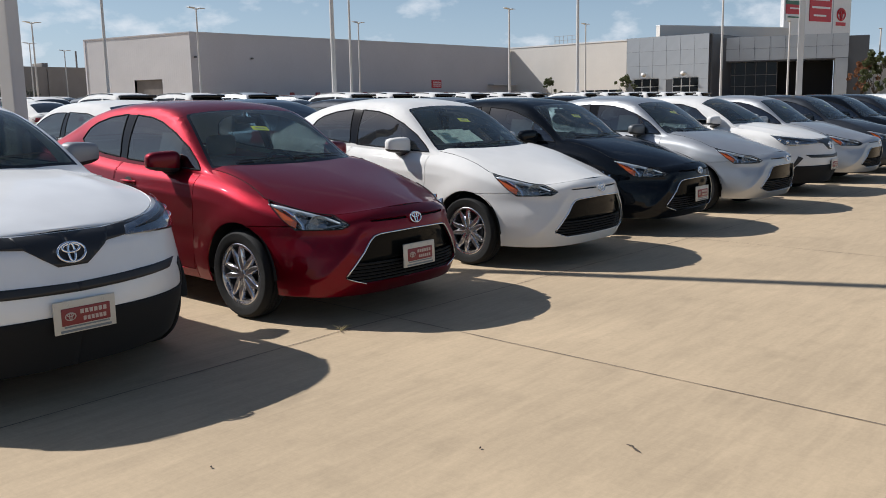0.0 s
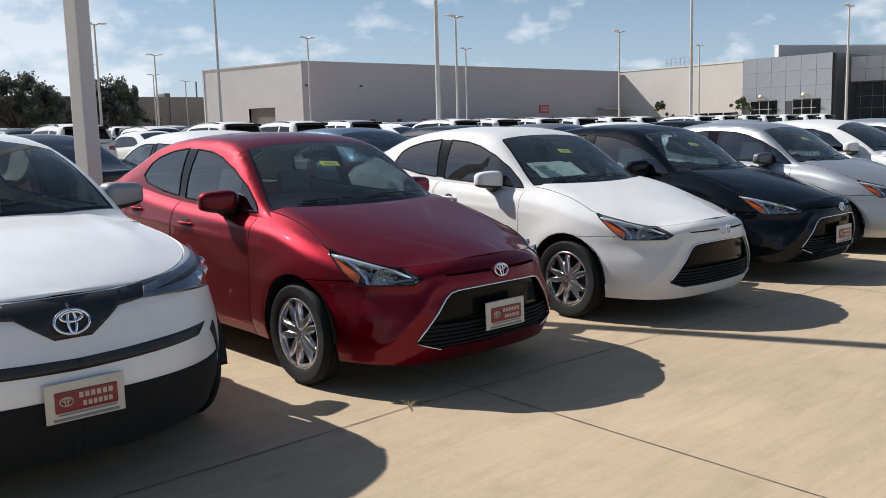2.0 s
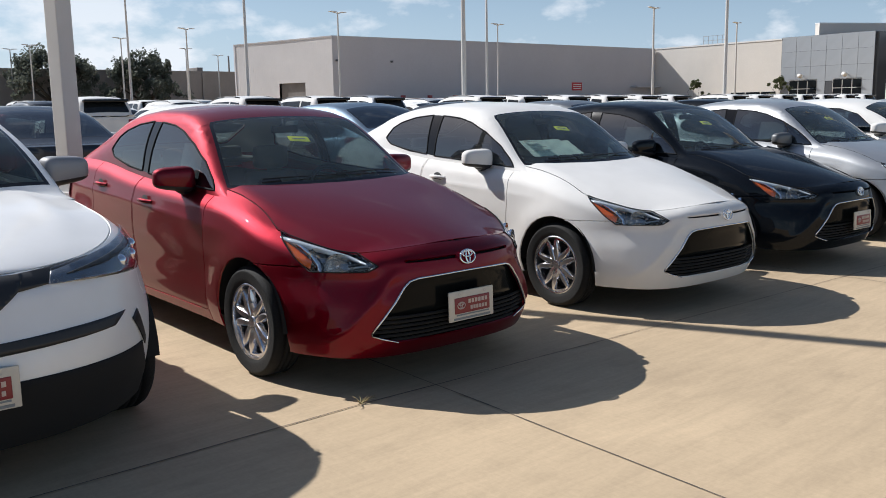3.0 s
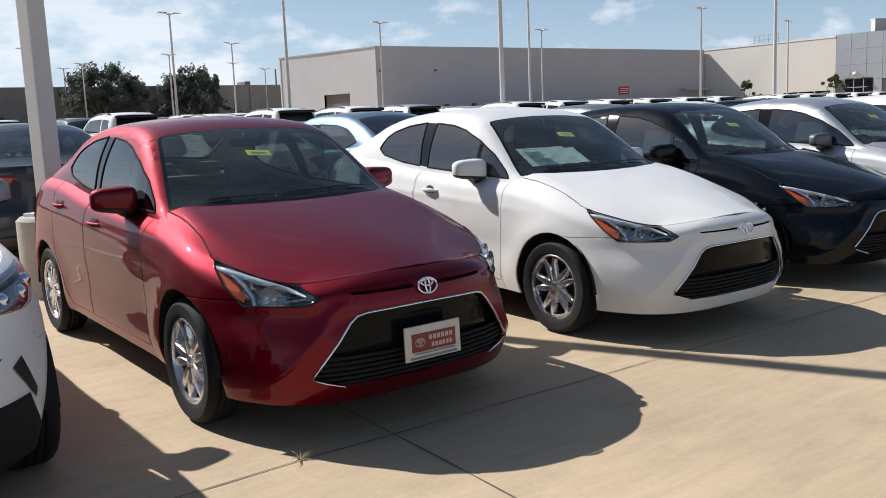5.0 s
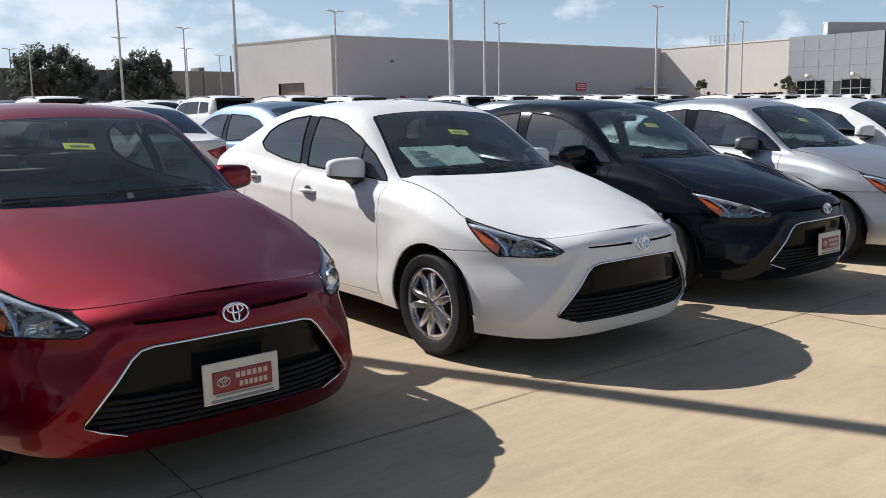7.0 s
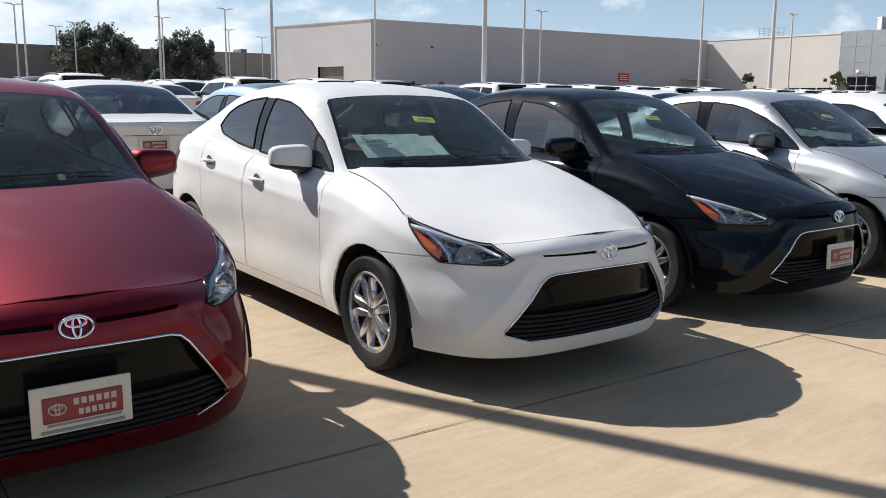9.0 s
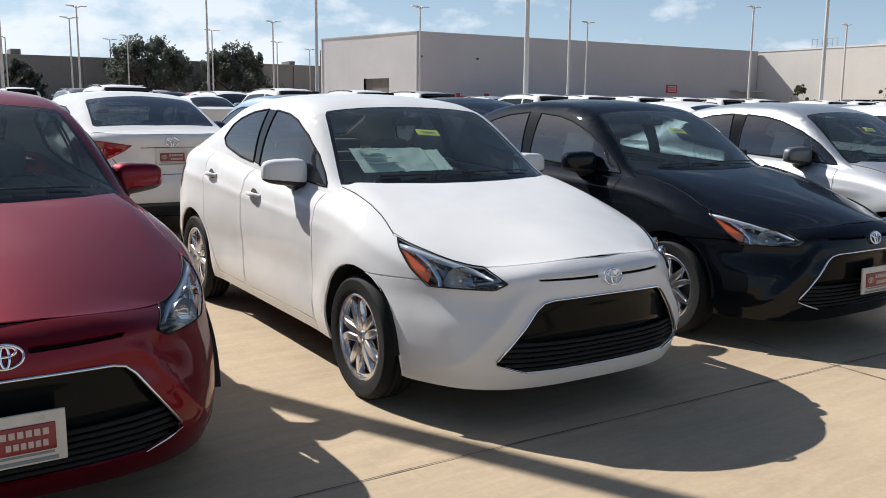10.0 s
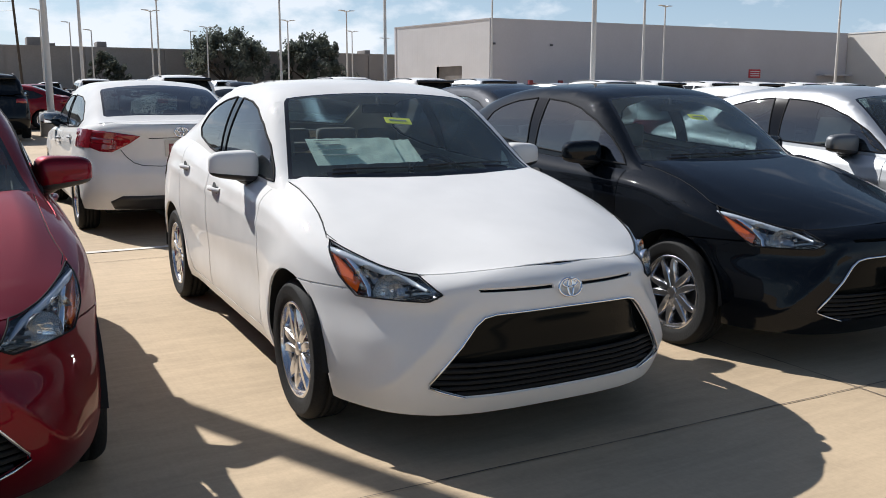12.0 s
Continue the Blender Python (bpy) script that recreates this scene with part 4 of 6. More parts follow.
    for axle in (s["front_axle"], s["front_axle"] + s["base"]):
        for side in (-1, 1):
            wells = bmesh.new()
            n = 18
            prev = None
            for i in range(n + 1):
                a = math.pi * i / n
                y, z = axle + (s["arch"] + 0.012) * math.cos(a), s["wheel"] + (s["arch"] + 0.012) * math.sin(a)
                pair = (wells.verts.new((side * (s["W"] - 0.012), y, z)), wells.verts.new((side * (s["W"] - 0.34), y, z)))
                if prev:
                    wells.faces.new((prev[0], pair[0], pair[1], prev[1]))
                prev = pair
            part("wheel_liner", wells, MATBLACK, car)
    if mirrors:
        for side in (-1, 1):
            side_mirror(car, s, side, *mirrors)
    if cabin:
        interior(car, s, light)


def rim_tube(bm, radius, car, name="window_seal"):
    """A black seal round a pane."""
    near = {}
    for e in bm.edges:
        if e.is_boundary:
            a, b = e.verts
            near.setdefault(a, []).append(b)
            near.setdefault(b, []).append(a)
    if not near:
        return
    first = next(iter(near))
    way, last, here = [first], None, first
    for _ in range(len(near)):
        nxt = [v for v in near[here] if v is not last]
        if not nxt or nxt[0] is first:
            break
        last, here = here, nxt[0]
        way.append(here)
    pts, kept = [v.co.copy() for v in way], []
    for p in pts:
        if not kept or (p - kept[-1]).length > 0.012:
            kept.append(p)
    if len(kept) > 3:
        out = bmesh.new()
        tube(out, kept + kept[:2], radius, sides=6, up=Vector((1, 0, 0)))
        part(name, out, CABIN, car)


def inside_poly(poly, c):
    sign = None
    for (x0, y0), (x1, y1) in zip(poly, poly[1:] + poly[:1]):
        d = (x1 - x0) * (c.y - y0) - (y1 - y0) * (c.x - x0)
        if abs(d) < 1e-9:
            continue
        if sign is None:
            sign = d > 0
        elif (d > 0) != sign:
            return False
    return True


def handles(car, s, spots):
    for u, z in spots:
        for side in (-1, 1):
            x = s["W"] + s["width"](z) + 0.004
            bm = bmesh.new()
            tube(bm, [(0, -0.085, -0.002), (0.022, -0.07, 0), (0.032, 0, 0.004), (0.022, 0.07, 0.002), (0, 0.085, 0)], [0.012, 0.014, 0.015, 0.014, 0.012], sides=8)
            if side < 0:
                for v in bm.verts:
                    v.co.x = -v.co.x
                bmesh.ops.reverse_faces(bm, faces=bm.faces[:])
            h = part("door_handle", bm, PAINT, car, at=pose(side * x, u, z))
            # flat dark disc, put on for the shade in the recess behind the handle
            cup = bmesh.new()
            bmesh.ops.create_circle(cup, cap_ends=True, segments=20, radius=0.045)
            for v in cup.verts:
                v.co = Vector((side * 0.006, v.co.x * 1.25, v.co.y * 0.85))
            part("handle_recess_shade", cup, TRIMGREY, h)


def wipers(car, sh, s):
    for x0, x1, k in ((-0.48, 0.10, 0.0), (0.02, 0.55, 0.01)):
        bm = bmesh.new()
        pts = []
        for i in range(7):
            t = i / 6
            x = x0 + (x1 - x0) * t
            u = s["shield"][0][1] + 0.040 + 0.20 * x * x + k
            xr = s["rail_x"](u)
            z = s["rail"](u) + s["crown"](u) * (1 - min(1, abs(x) / xr) ** 2.2)
            pts.append((x, u, z + 0.016))
        tube(bm, pts, [0.006, 0.006, 0.005, 0.005, 0.004, 0.004, 0.003], sides=6)
        part("wiper", bm, BLACK, car)


def colour(car, rgb, metal=0.0):
    for o in car.children_recursive:
        o.color = (*rgb, metal)
    return car


def headlamp(car, sh, low, side, outline):
    """A headlamp let into the corner: lens, housing, bowls and amber reflector. The outline is in (x + y, z)."""
    r = math.sqrt(0.5)
    fs = cut(low, [(q * r, z) for q, z in outline], (side * r, r, 0), (0, 0, 1), lambda c: c.x * side > 0.3 and c.y < 1.0)
    low.faces.index_update()
    lens = only(low, fs)
    bmesh.ops.remove_doubles(lens, verts=lens.verts[:], dist=0.0005)
    lens.normal_update()
    deep = lens.copy()
    deep.normal_update()
    centre = sum((v.co for v in deep.verts), Vector()) / len(deep.verts)
    inward = Vector((-side * 0.55, 0.83, 0))
    rim = [e for e in deep.edges if e.is_boundary]
    ext = bmesh.ops.extrude_edge_only(deep, edges=rim)
    walls = {g for g in ext["geom"] if isinstance(g, bmesh.types.BMVert)}
    for v in deep.verts:
        if v not in walls:
            v.co = v.co + (centre - v.co) * 0.06 + inward * 0.055
    for f in deep.faces:
        if any(v in walls for v in f.verts):
            f.material_index = 1
    bmesh.ops.delete(low, geom=fs, context="FACES")
    lamp = part("headlamp", deep, [HOUSING, HOUSING], car)
    for v in lens.verts:
        v.co += v.normal * 0.003
    rim_tube(lens, 0.0032, lamp, "bezel")
    part("lens", lens, CLEAR, lamp)
    # bright bowl and small bowl behind the lens
    for q, z, rad in ((0.91, 0.672, 0.072), (1.06, 0.716, 0.050)):
        p = sh.front(q * side, z) + inward * 0.050
        bowl = bmesh.new()
        lathe(bowl, [(rad, -0.035), (rad * 0.97, -0.02), (rad * 0.8, 0.0), (rad * 0.45, 0.016), (0.012, 0.022)], steps=20, axis="y")
        turn = math.degrees(math.atan2(inward.x, inward.y))
        part("reflector_bowl", bowl, REFLECTOR, lamp, at=pose(p.x, p.y, p.z, 0, 0, -turn))
        bulb = bmesh.new()
        bmesh.ops.create_uvsphere(bulb, u_segments=10, v_segments=8, radius=0.009)
        part("bulb", bulb, CHROME, lamp, at=pose(p.x - inward.x * 0.01, p.y - inward.y * 0.01, p.z))
    amber = bmesh.new()
    quad = [(1.13, 0.660), (1.20, 0.686), (1.266, 0.720), (1.372, 0.802), (1.30, 0.803), (1.19, 0.752), (1.10, 0.700)]
    vs, ws = [], []
    for q, z in quad:
        p = sh.front(q * side, z) + inward * 0.007
        vs.append(amber.verts.new(p))
        ws.append(amber.verts.new(p + inward * 0.02))
    amber.faces.new(vs)
    amber.faces.new(ws)
    for i in range(len(vs)):
        amber.faces.new((vs[i], vs[(i + 1) % len(vs)], ws[(i + 1) % len(vs)], ws[i]))
    bmesh.ops.recalc_face_normals(amber, faces=amber.faces[:])
    part("amber_reflector", amber, AMBER, lamp, smooth=False)
    brow = bmesh.new()
    pts = [sh.front(q * side, z - 0.017) + inward * 0.016 for q, z in ((0.70, 0.704), (0.8, 0.735), (1.0, 0.770), (1.2, 0.803), (1.31, 0.820))]
    tube(brow, pts, [0.006, 0.012, 0.016, 0.016, 0.010], sides=6)
    part("brow_strip", brow, LIGHTGUIDE, lamp)
    # bright divider before the amber, dark fins from the bowl to the inner tip
    rib = bmesh.new()
    tube(rib, [sh.front(q * side, z) + inward * 0.020 for q, z in ((1.05, 0.645), (1.055, 0.68), (1.09, 0.725), (1.15, 0.765), (1.24, 0.797))], [0.009, 0.013, 0.013, 0.011, 0.006], sides=8)
    part("divider", rib, CHROME, lamp)
    for j in range(3):
        fin = bmesh.new()
        tube(fin, [sh.front(q * side, z + 0.022 * j) + inward * 0.028 for q, z in ((0.68 + 0.03 * j, 0.666), (0.76, 0.662), (0.83, 0.652))], 0.006, sides=6)
        part("fin", fin, BLACK, lamp)
    return lamp


LAMP = [(0.570, 0.652), (0.70, 0.706), (0.80, 0.738), (1.05, 0.783), (1.20, 0.808), (1.32, 0.828), (1.41, 0.836), (1.385, 0.80), (1.27, 0.715), (1.13, 0.640), (0.98, 0.600), (0.90, 0.594), (0.80, 0.618), (0.71, 0.651)]
GRILLE = [(0.30, 0.610), (0.345, 0.600), (0.375, 0.578), (0.550, 0.345), (0.548, 0.330), (0.52, 0.318), (0.42, 0.284), (0.0, 0.280)]


def strip(sh, pts, radius, offset, flat=0.6):
    bm = bmesh.new()
    tube(bm, [sh.front(q, z) + sh.front_normal(q, z) * offset for q, z in pts], radius, sides=8, flat=flat)
    return bm


def q_of(sh, x, z):
    """The x + y at which the front has this x."""
    lo, hi = 0.0, 1.6
    for _ in range(14):
        mid = (lo + hi) / 2
        if sh.front(mid, z).x < abs(x):
            lo = mid
        else:
            hi = mid
    return math.copysign(lo, x)


def small_sedan(name, label):
    s = SEDAN
    car, sh, low = car_body(name, label, s)
    for side in (-1, 1):
        headlamp(car, sh, low, side, LAMP)
    X, Y, Z = (1, 0, 0), (0, 1, 0), (0, 0, 1)
    full = GRILLE + [(-x, z) for x, z in reversed(GRILLE) if x] + [(0.0, 0.617)]
    fs = cut(low, full, X, Z, lambda c: c.y < 0.5 and abs(c.x) < 0.75)
    bmesh.ops.delete(low, geom=fs, context="FACES")
    for side in (-1, 1):
        slot = [(side * x, z) for x, z in ((0.070, 0.706), (0.362, 0.701), (0.355, 0.692), (0.070, 0.694))]
        fs = cut(low, slot, X, Z, lambda c: c.y < 0.3 and c.x * side > 0)
        bmesh.ops.delete(low, geom=fs, context="FACES")
    finish_body(car, sh, low, variant(s, rear_glass=REARGLASS))
    # grille: gloss panel above, slats below, dark back
    back = bmesh.new()
    n, m = 26, 14
    g = []
    for i in range(n + 1):
        row = []
        for j in range(m + 1):
            z = 0.245 + (0.63 - 0.245) * j / m
            x = 0.615 * (2 * i / n - 1)
            p = sh.front(q_of(sh, x, z), z)
            if z > 0.43:
                # a shield that bows out in its middle and leans over at the top
                p.y = max(p.y + 0.016, sh.front(q_of(sh, x, 0.50), 0.50).y + 0.036 - 2.0 * max(0.0, z - 0.515) ** 2)
            else:
                p.y += 0.055
            row.append(back.verts.new(p))
        g.append(row)
    for i in range(n):
        for j in range(m):
            back.faces.new((g[i][j], g[i + 1][j], g[i + 1][j + 1], g[i][j + 1]))
    grille = part("grille", back, GRILLEBLACK, car, "gloss black hexagonal grille")
    for j in range(6):
        z = 0.292 + 0.024 * j
        wide = 0.42 + (z - 0.284) * 2.6 if z < 0.333 else 0.548 - (z - 0.345) * 0.75
        bm = bmesh.new()
        pts = [sh.front(q_of(sh, wide * t, z), z) + Vector((0, 0.024, 0)) for t in (-1, -0.75, -0.5, -0.25, 0, 0.25, 0.5, 0.75, 1)]
        tube(bm, pts, 0.0085, sides=6)
        part("slat", bm, MATBLACK, grille)
    rows = [(-0.415, 0.283), (-0.50, 0.310), (-0.551, 0.331), (-0.546, 0.352), (-0.50, 0.413), (-0.44, 0.493), (-0.385, 0.567), (-0.352, 0.596), (-0.31, 0.608), (-0.2, 0.615), (0, 0.620)]
    rows = rows + [(-x, z) for x, z in reversed(rows[:-1])]
    part("chrome_trim", strip(sh, [(q_of(sh, x, z), z) for x, z in rows], [0.004, 0.007] + [0.0085] * 17 + [0.007, 0.004], 0.004, 0.7), CHROME, grille)
    for side in (-1, 1):
        hole = bmesh.new()
        vs = [hole.verts.new(sh.front(q_of(sh, side * x, z), z) + Vector((0, 0.03, 0))) for x, z in ((0.06, 0.712), (0.22, 0.712), (0.38, 0.712), (0.38, 0.682), (0.22, 0.682), (0.06, 0.682))]
        hole.faces.new(vs)
        part("air_slot", hole, MATBLACK, car)
    p = sh.front(0, 0.695)
    part("emblem", emblem_bm(0.052, 0.036), CHROME, car, at=pose(0, p.y - 0.012, 0.692, -14, 0, 0))
    handles(car, s, ((2.26, 0.885), (3.10, 0.945)))
    wipers(car, sh, s)
    # rear-view mirror and tag behind the windscreen
    rv = bmesh.new()
    box(rv, -0.10, 0.10, 1.84, 1.87, 1.31, 1.36, 0.012)
    tube(rv, [(0, 1.86, 1.33), (0, 1.87, 1.40)], 0.014, sides=6)
    part("interior_mirror", rv, CABIN, car)
    for side in (-1, 1):
        b = bmesh.new()
        vs = []
        for z in (0.80, 0.86, 0.93, 0.985):
            row = []
            for i in range(8):
                c = 0.52 + 0.34 * i / 7
                x, u = sh.point(s["L"] - 0.1, c, z, "rear")
                n = Vector((math.sin(c * 1.57), math.cos(c * 1.57), 0))
                row.append(b.verts.new(Vector((side * (x + n.x * 0.008), u + n.y * 0.008, z))))
            vs.append(row)
        for r0, r1 in zip(vs, vs[1:]):
            for i in range(7):
                b.faces.new((r0[i], r0[i + 1], r1[i + 1], r1[i]))
        bmesh.ops.recalc_face_normals(b, faces=b.faces[:])
        part("tail_lamp", b, REDLAMP, car)
    return car, sh


# ---- structure ----
LOT = 0.57


def lot_height(y):
    """The lot rises away from the front row."""
    return LOT_RISE(max(4.6, min(150.0, y)))


LOT_RISE = curve((4.6, 0.0), (8, 0.034), (12, 0.076), (14.5, 0.10), (20, 0.15), (30, 0.26), (45, 0.44), (72, 0.75), (150, 0.95))


def ground():
    bm = bmesh.new()
    size = 1500
    ys = [-size, -60, -10, 0, 4.0, 4.6, *range(5, 31), *range(32, 74, 3), 100, 150, size]
    rows = [[bm.verts.new((x, y, lot_height(y))) for x in (-size, -60, 0, 60, size)] for y in ys]
    for a, b in zip(rows, rows[1:]):
        for i in range(4):
            bm.faces.new((a[i], a[i + 1], b[i + 1], b[i]))
    tagged(new("ground", mesh_of("ground", bm, CONCRETE, True)), "tan broom-finished concrete lot with cloudy stains", "ground", kind="structure")


def groove(bm, x0, y0, x1, y1, w=0.0068):
    """A wavering joint line on the slab."""
    d = Vector((x1 - x0, y1 - y0, 0))
    n = max(2, int(d.length / 0.2))
    side = Vector((-d.y, d.x, 0)).normalized()
    prev = None
    for i in range(n + 1):
        p = Vector((x0, y0, 0)) + d * (i / n) + side * 0.010 * noise.noise(Vector((x0 + i * 0.25, y0, i * 0.2)))
        p.z = lot_height(p.y) + 0.004
        k = w * (0.55 + 0.8 * random.random()) / 2
        pair = (bm.verts.new(p + side * k), bm.verts.new(p - side * k))
        if prev:
            bm.faces.new((prev[0], prev[1], pair[1], pair[0]))
        prev = pair


def joints():
    bm = bmesh.new()
    for way in (((-15, 3.62), (3.4, 3.805), (8.0, 3.685), (20, 3.4), (60, 2.6)), ((-15, -0.9), (60, -1.9)), ((-15, 8.9), (60, 8.4)), ((-15, 14), (60, 13.5)), ((-15, 19), (60, 18.6))):
        for p, q in zip(way, way[1:]):
            groove(bm, *p, *q)
    for x in (-5.1, -0.7, 3.84, 8.25, 12.7, 17.1, 21.5, 26.0):
        groove(bm, x - 0.7, -9, x, 4.0)
        groove(bm, x, 4.0, x + 0.3, 20)
    tagged(new("slab_joints", mesh_of("slab_joints", bm, JOINT, False)), "dark sealed joints between the concrete slabs", "joint", kind="structure")


def stripes():
    bm = bmesh.new()

    def stripe(x0, x1, y0, y1):
        n = max(1, int((y1 - y0) / 0.5))
        for i in range(n):
            a, b = y0 + (y1 - y0) * i / n, y0 + (y1 - y0) * (i + 1) / n
            bm.faces.new([bm.verts.new((x, y, lot_height(y) + 0.006)) for x, y in ((x0, a), (x1, a), (x1, b), (x0, b))])

    stripe(-12, 40, 9.22, 9.31)
    for i in range(14):
        x = -7.9 + 2.4 * i
        stripe(x - 0.05, x + 0.05, 9.31, 13.6)
    tagged(new("stall_lines", mesh_of("stall_lines", bm, STRIPE, False)), "worn white painted parking lines", "marking", kind="structure")


def lamp_post(x, y, turn=0.0, height=9.7, heads=2, square=False, base=0.75, thick=0.075, foot=0.30):
    post = thing("street_lamp", "tall pale steel parking lot lamp post with flat heads" if not square else "pale square steel parking lot lamp post on a concrete base", "lamp post", "lot lamps", at=pose(x, y, lot_height(y), 0, 0, turn))
    if base:
        b = bmesh.new()
        lathe(b, [(0.001, -0.03), (foot, -0.03), (foot, base - 0.03), (foot - 0.03, base), (0.001, base)], steps=24, axis="z")
        sharpen(part("concrete_base", b, POLEBASE, post, "weathered round concrete footing"))
    p = bmesh.new()
    if square:
        box(p, -0.085, 0.085, -0.085, 0.085, base, height, 0.012)
        for v in p.verts:
            k = 1 - 0.12 * v.co.z / height
            v.co.x, v.co.y = v.co.x * k, v.co.y * k
    else:
        lathe(p, [(thick * 1.25, base), (thick * 0.8, height)], steps=12, axis="z")
    part("pole", p, POLEGREY, post, smooth=not square)
    shoe = bmesh.new()
    box(shoe, -0.17, 0.17, -0.17, 0.17, base, base + 0.03, 0.004)
    part("base_plate", shoe, POLEGREY, post, smooth=False)
    for sgn in (-1, 1)[:heads]:
        arm = bmesh.new()
        tube(arm, [(0, 0, height - 0.12), (sgn * 0.28, 0, height - 0.04)], 0.035, sides=6, up=Vector((0, 1, 0)))
        part("arm", arm, POLEGREY, post)
        head = bmesh.new()
        box(head, 0.22, 0.92, -0.19, 0.19, -0.05, 0.05, 0.03)
        for v in head.verts:
            if v.co.x > 0.6:
                v.co.z *= 0.55
                v.co.y *= 0.9
            v.co.x *= sgn
            v.co.z += height + 0.0 + 0.05 * abs(v.co.x)
        bmesh.ops.recalc_face_normals(head, faces=head.faces[:])
        part("lamp_head", head, POLEGREY, post)
    return post


def quad_wall(bm, a, b, z0, z1, thick=0.3, mat=0):
    """An upright slab from a to b (x, y), its outer face on that line, thickness to the left of the way."""
    a, b = Vector((*a, 0)), Vector((*b, 0))
    n = Vector((-(b - a).y, (b - a).x, 0)).normalized() * thick
    ps = [a, b, b + n, a + n]
    lo = [bm.verts.new(p + Vector((0, 0, z0))) for p in ps]
    hi = [bm.verts.new(p + Vector((0, 0, z1))) for p in ps]
    fs = [lo[::-1], hi] + [[lo[i], lo[(i + 1) % 4], hi[(i + 1) % 4], hi[i]] for i in range(4)]
    for f in fs:
        bm.faces.new(f).material_index = mat


def ribbed_wall(bm, a, b, z0, z1, pitch=0.30, depth=0.0045, mat=0):
    a, b = Vector((*a, 0)), Vector((*b, 0))
    d = b - a
    n = Vector((d.y, -d.x, 0)).normalized()
    count = int(d.length / pitch)
    prev = None
    for i in range(count + 1):
        for t, o in ((0.0, 0.0), (0.5, 0.0), (0.6, 1.0), (0.9, 1.0)):
            if i == count and t > 0:
                break
            p = a + d * min(1, (i + t) / count) + n * depth * o
            pair = (bm.verts.new(p + Vector((0, 0, z0))), bm.verts.new(p + Vector((0, 0, z1))))
            if prev:
                bm.faces.new((prev[0], pair[0], pair[1], prev[1])).material_index = mat
            prev = pair


ground()
joints()
stripes()


def warehouse():
    """The large box building: ribbed side, plain front, with its lit wing beyond."""
    bld = thing("warehouse", "large windowless pale grey commercial building with ribbed side wall", "building")
    A, B, C = (52.4, 78.2), (103.0, 75.0), (49.4, 94.0)
    front = bmesh.new()
    quad_wall(front, A, B, 0, 9.2, 0.4)
    part("front_wall", front, WALLGREY, bld, "smooth grey wall in shade", smooth=False)
    side = bmesh.new()
    D, E_, door_top = (51.61, 82.4), (50.84, 86.5), 4.65
    ribbed_wall(side, C, E_, 0, 9.2)
    ribbed_wall(side, E_, D, door_top, 9.2)
    ribbed_wall(side, D, A, 0, 9.2)
    part("side_wall", side, WALLWHITE, bld, "ribbed white metal cladding", smooth=False)
    rest = bmesh.new()
    quad_wall(rest, (103.0, 94.0), C, 0, 9.15, 0.3)
    quad_wall(rest, B, (103.0, 94.0), 0, 9.15, 0.3)
    part("back_wall", rest, WALLGREY, bld, smooth=False)
    roof = bmesh.new()
    vs = [roof.verts.new((x, y, 9.0)) for x, y in ((52.5, 78.6), (103.0, 75.4), (103.0, 93.9), (49.6, 93.9))]
    roof.faces.new(vs)
    part("roof", roof, WALLGREY, bld, smooth=False)
    # plain panel coloured dark brown for the shade inside the doorway
    door = bmesh.new()
    quad_wall(door, (50.84 + 0.25, 86.5), (51.61 + 0.25, 82.4), 0, door_top, 0.1)
    part("doorway_shade", door, ROOFUNIT, bld, "dark brown panel for the shade in the roller doorway", smooth=False)
    cap = bmesh.new()
    for p, q in ((A, B), (C, A)):
        quad_wall(cap, (p[0] - 0.05, p[1] - 0.05), (q[0] - 0.05, q[1] - 0.05), 9.15, 9.27, 0.55)
    part("roof_edge", cap, WALLGREY, bld, smooth=False)
    sign = bmesh.new()
    yw = lambda x: 78.2 + (x - 52.4) * (75.0 - 78.2) / (103.0 - 52.4) - 0.06
    quad_wall(sign, (87.0, yw(87.0)), (88.8, yw(88.8)), 3.65, 4.65, 0.05)
    part("wall_sign", sign, SIGNRED, bld, "small red sign with white print", smooth=False)
    bars = bmesh.new()
    for z in (4.35, 4.1, 3.85):
        quad_wall(bars, (87.2, yw(87.2) - 0.05), (88.6, yw(88.6) - 0.05), z, z + 0.1, 0.04)
    part("sign_print", bars, SIGNWHITE, bld, smooth=False)
    for x in (59.5, 52.7):
        lamp = bmesh.new()
        box(lamp, x, x + 0.26, yw(x) - 0.2, yw(x), 6.65, 6.85, 0.03)
        part("wall_light", lamp, DARKFACE, bld)
    canopy = bmesh.new()
    quad_wall(canopy, (98.0, 74.1), (102.8, 73.8), 4.0, 4.2, 1.2)
    part("door_canopy", canopy, WALLGREY, bld, smooth=False)
    dk = bmesh.new()
    quad_wall(dk, (99.0, 75.2), (101.6, 75.05), 0, 3.0, 0.05)
    part("service_door", dk, DARKFACE, bld, smooth=False)


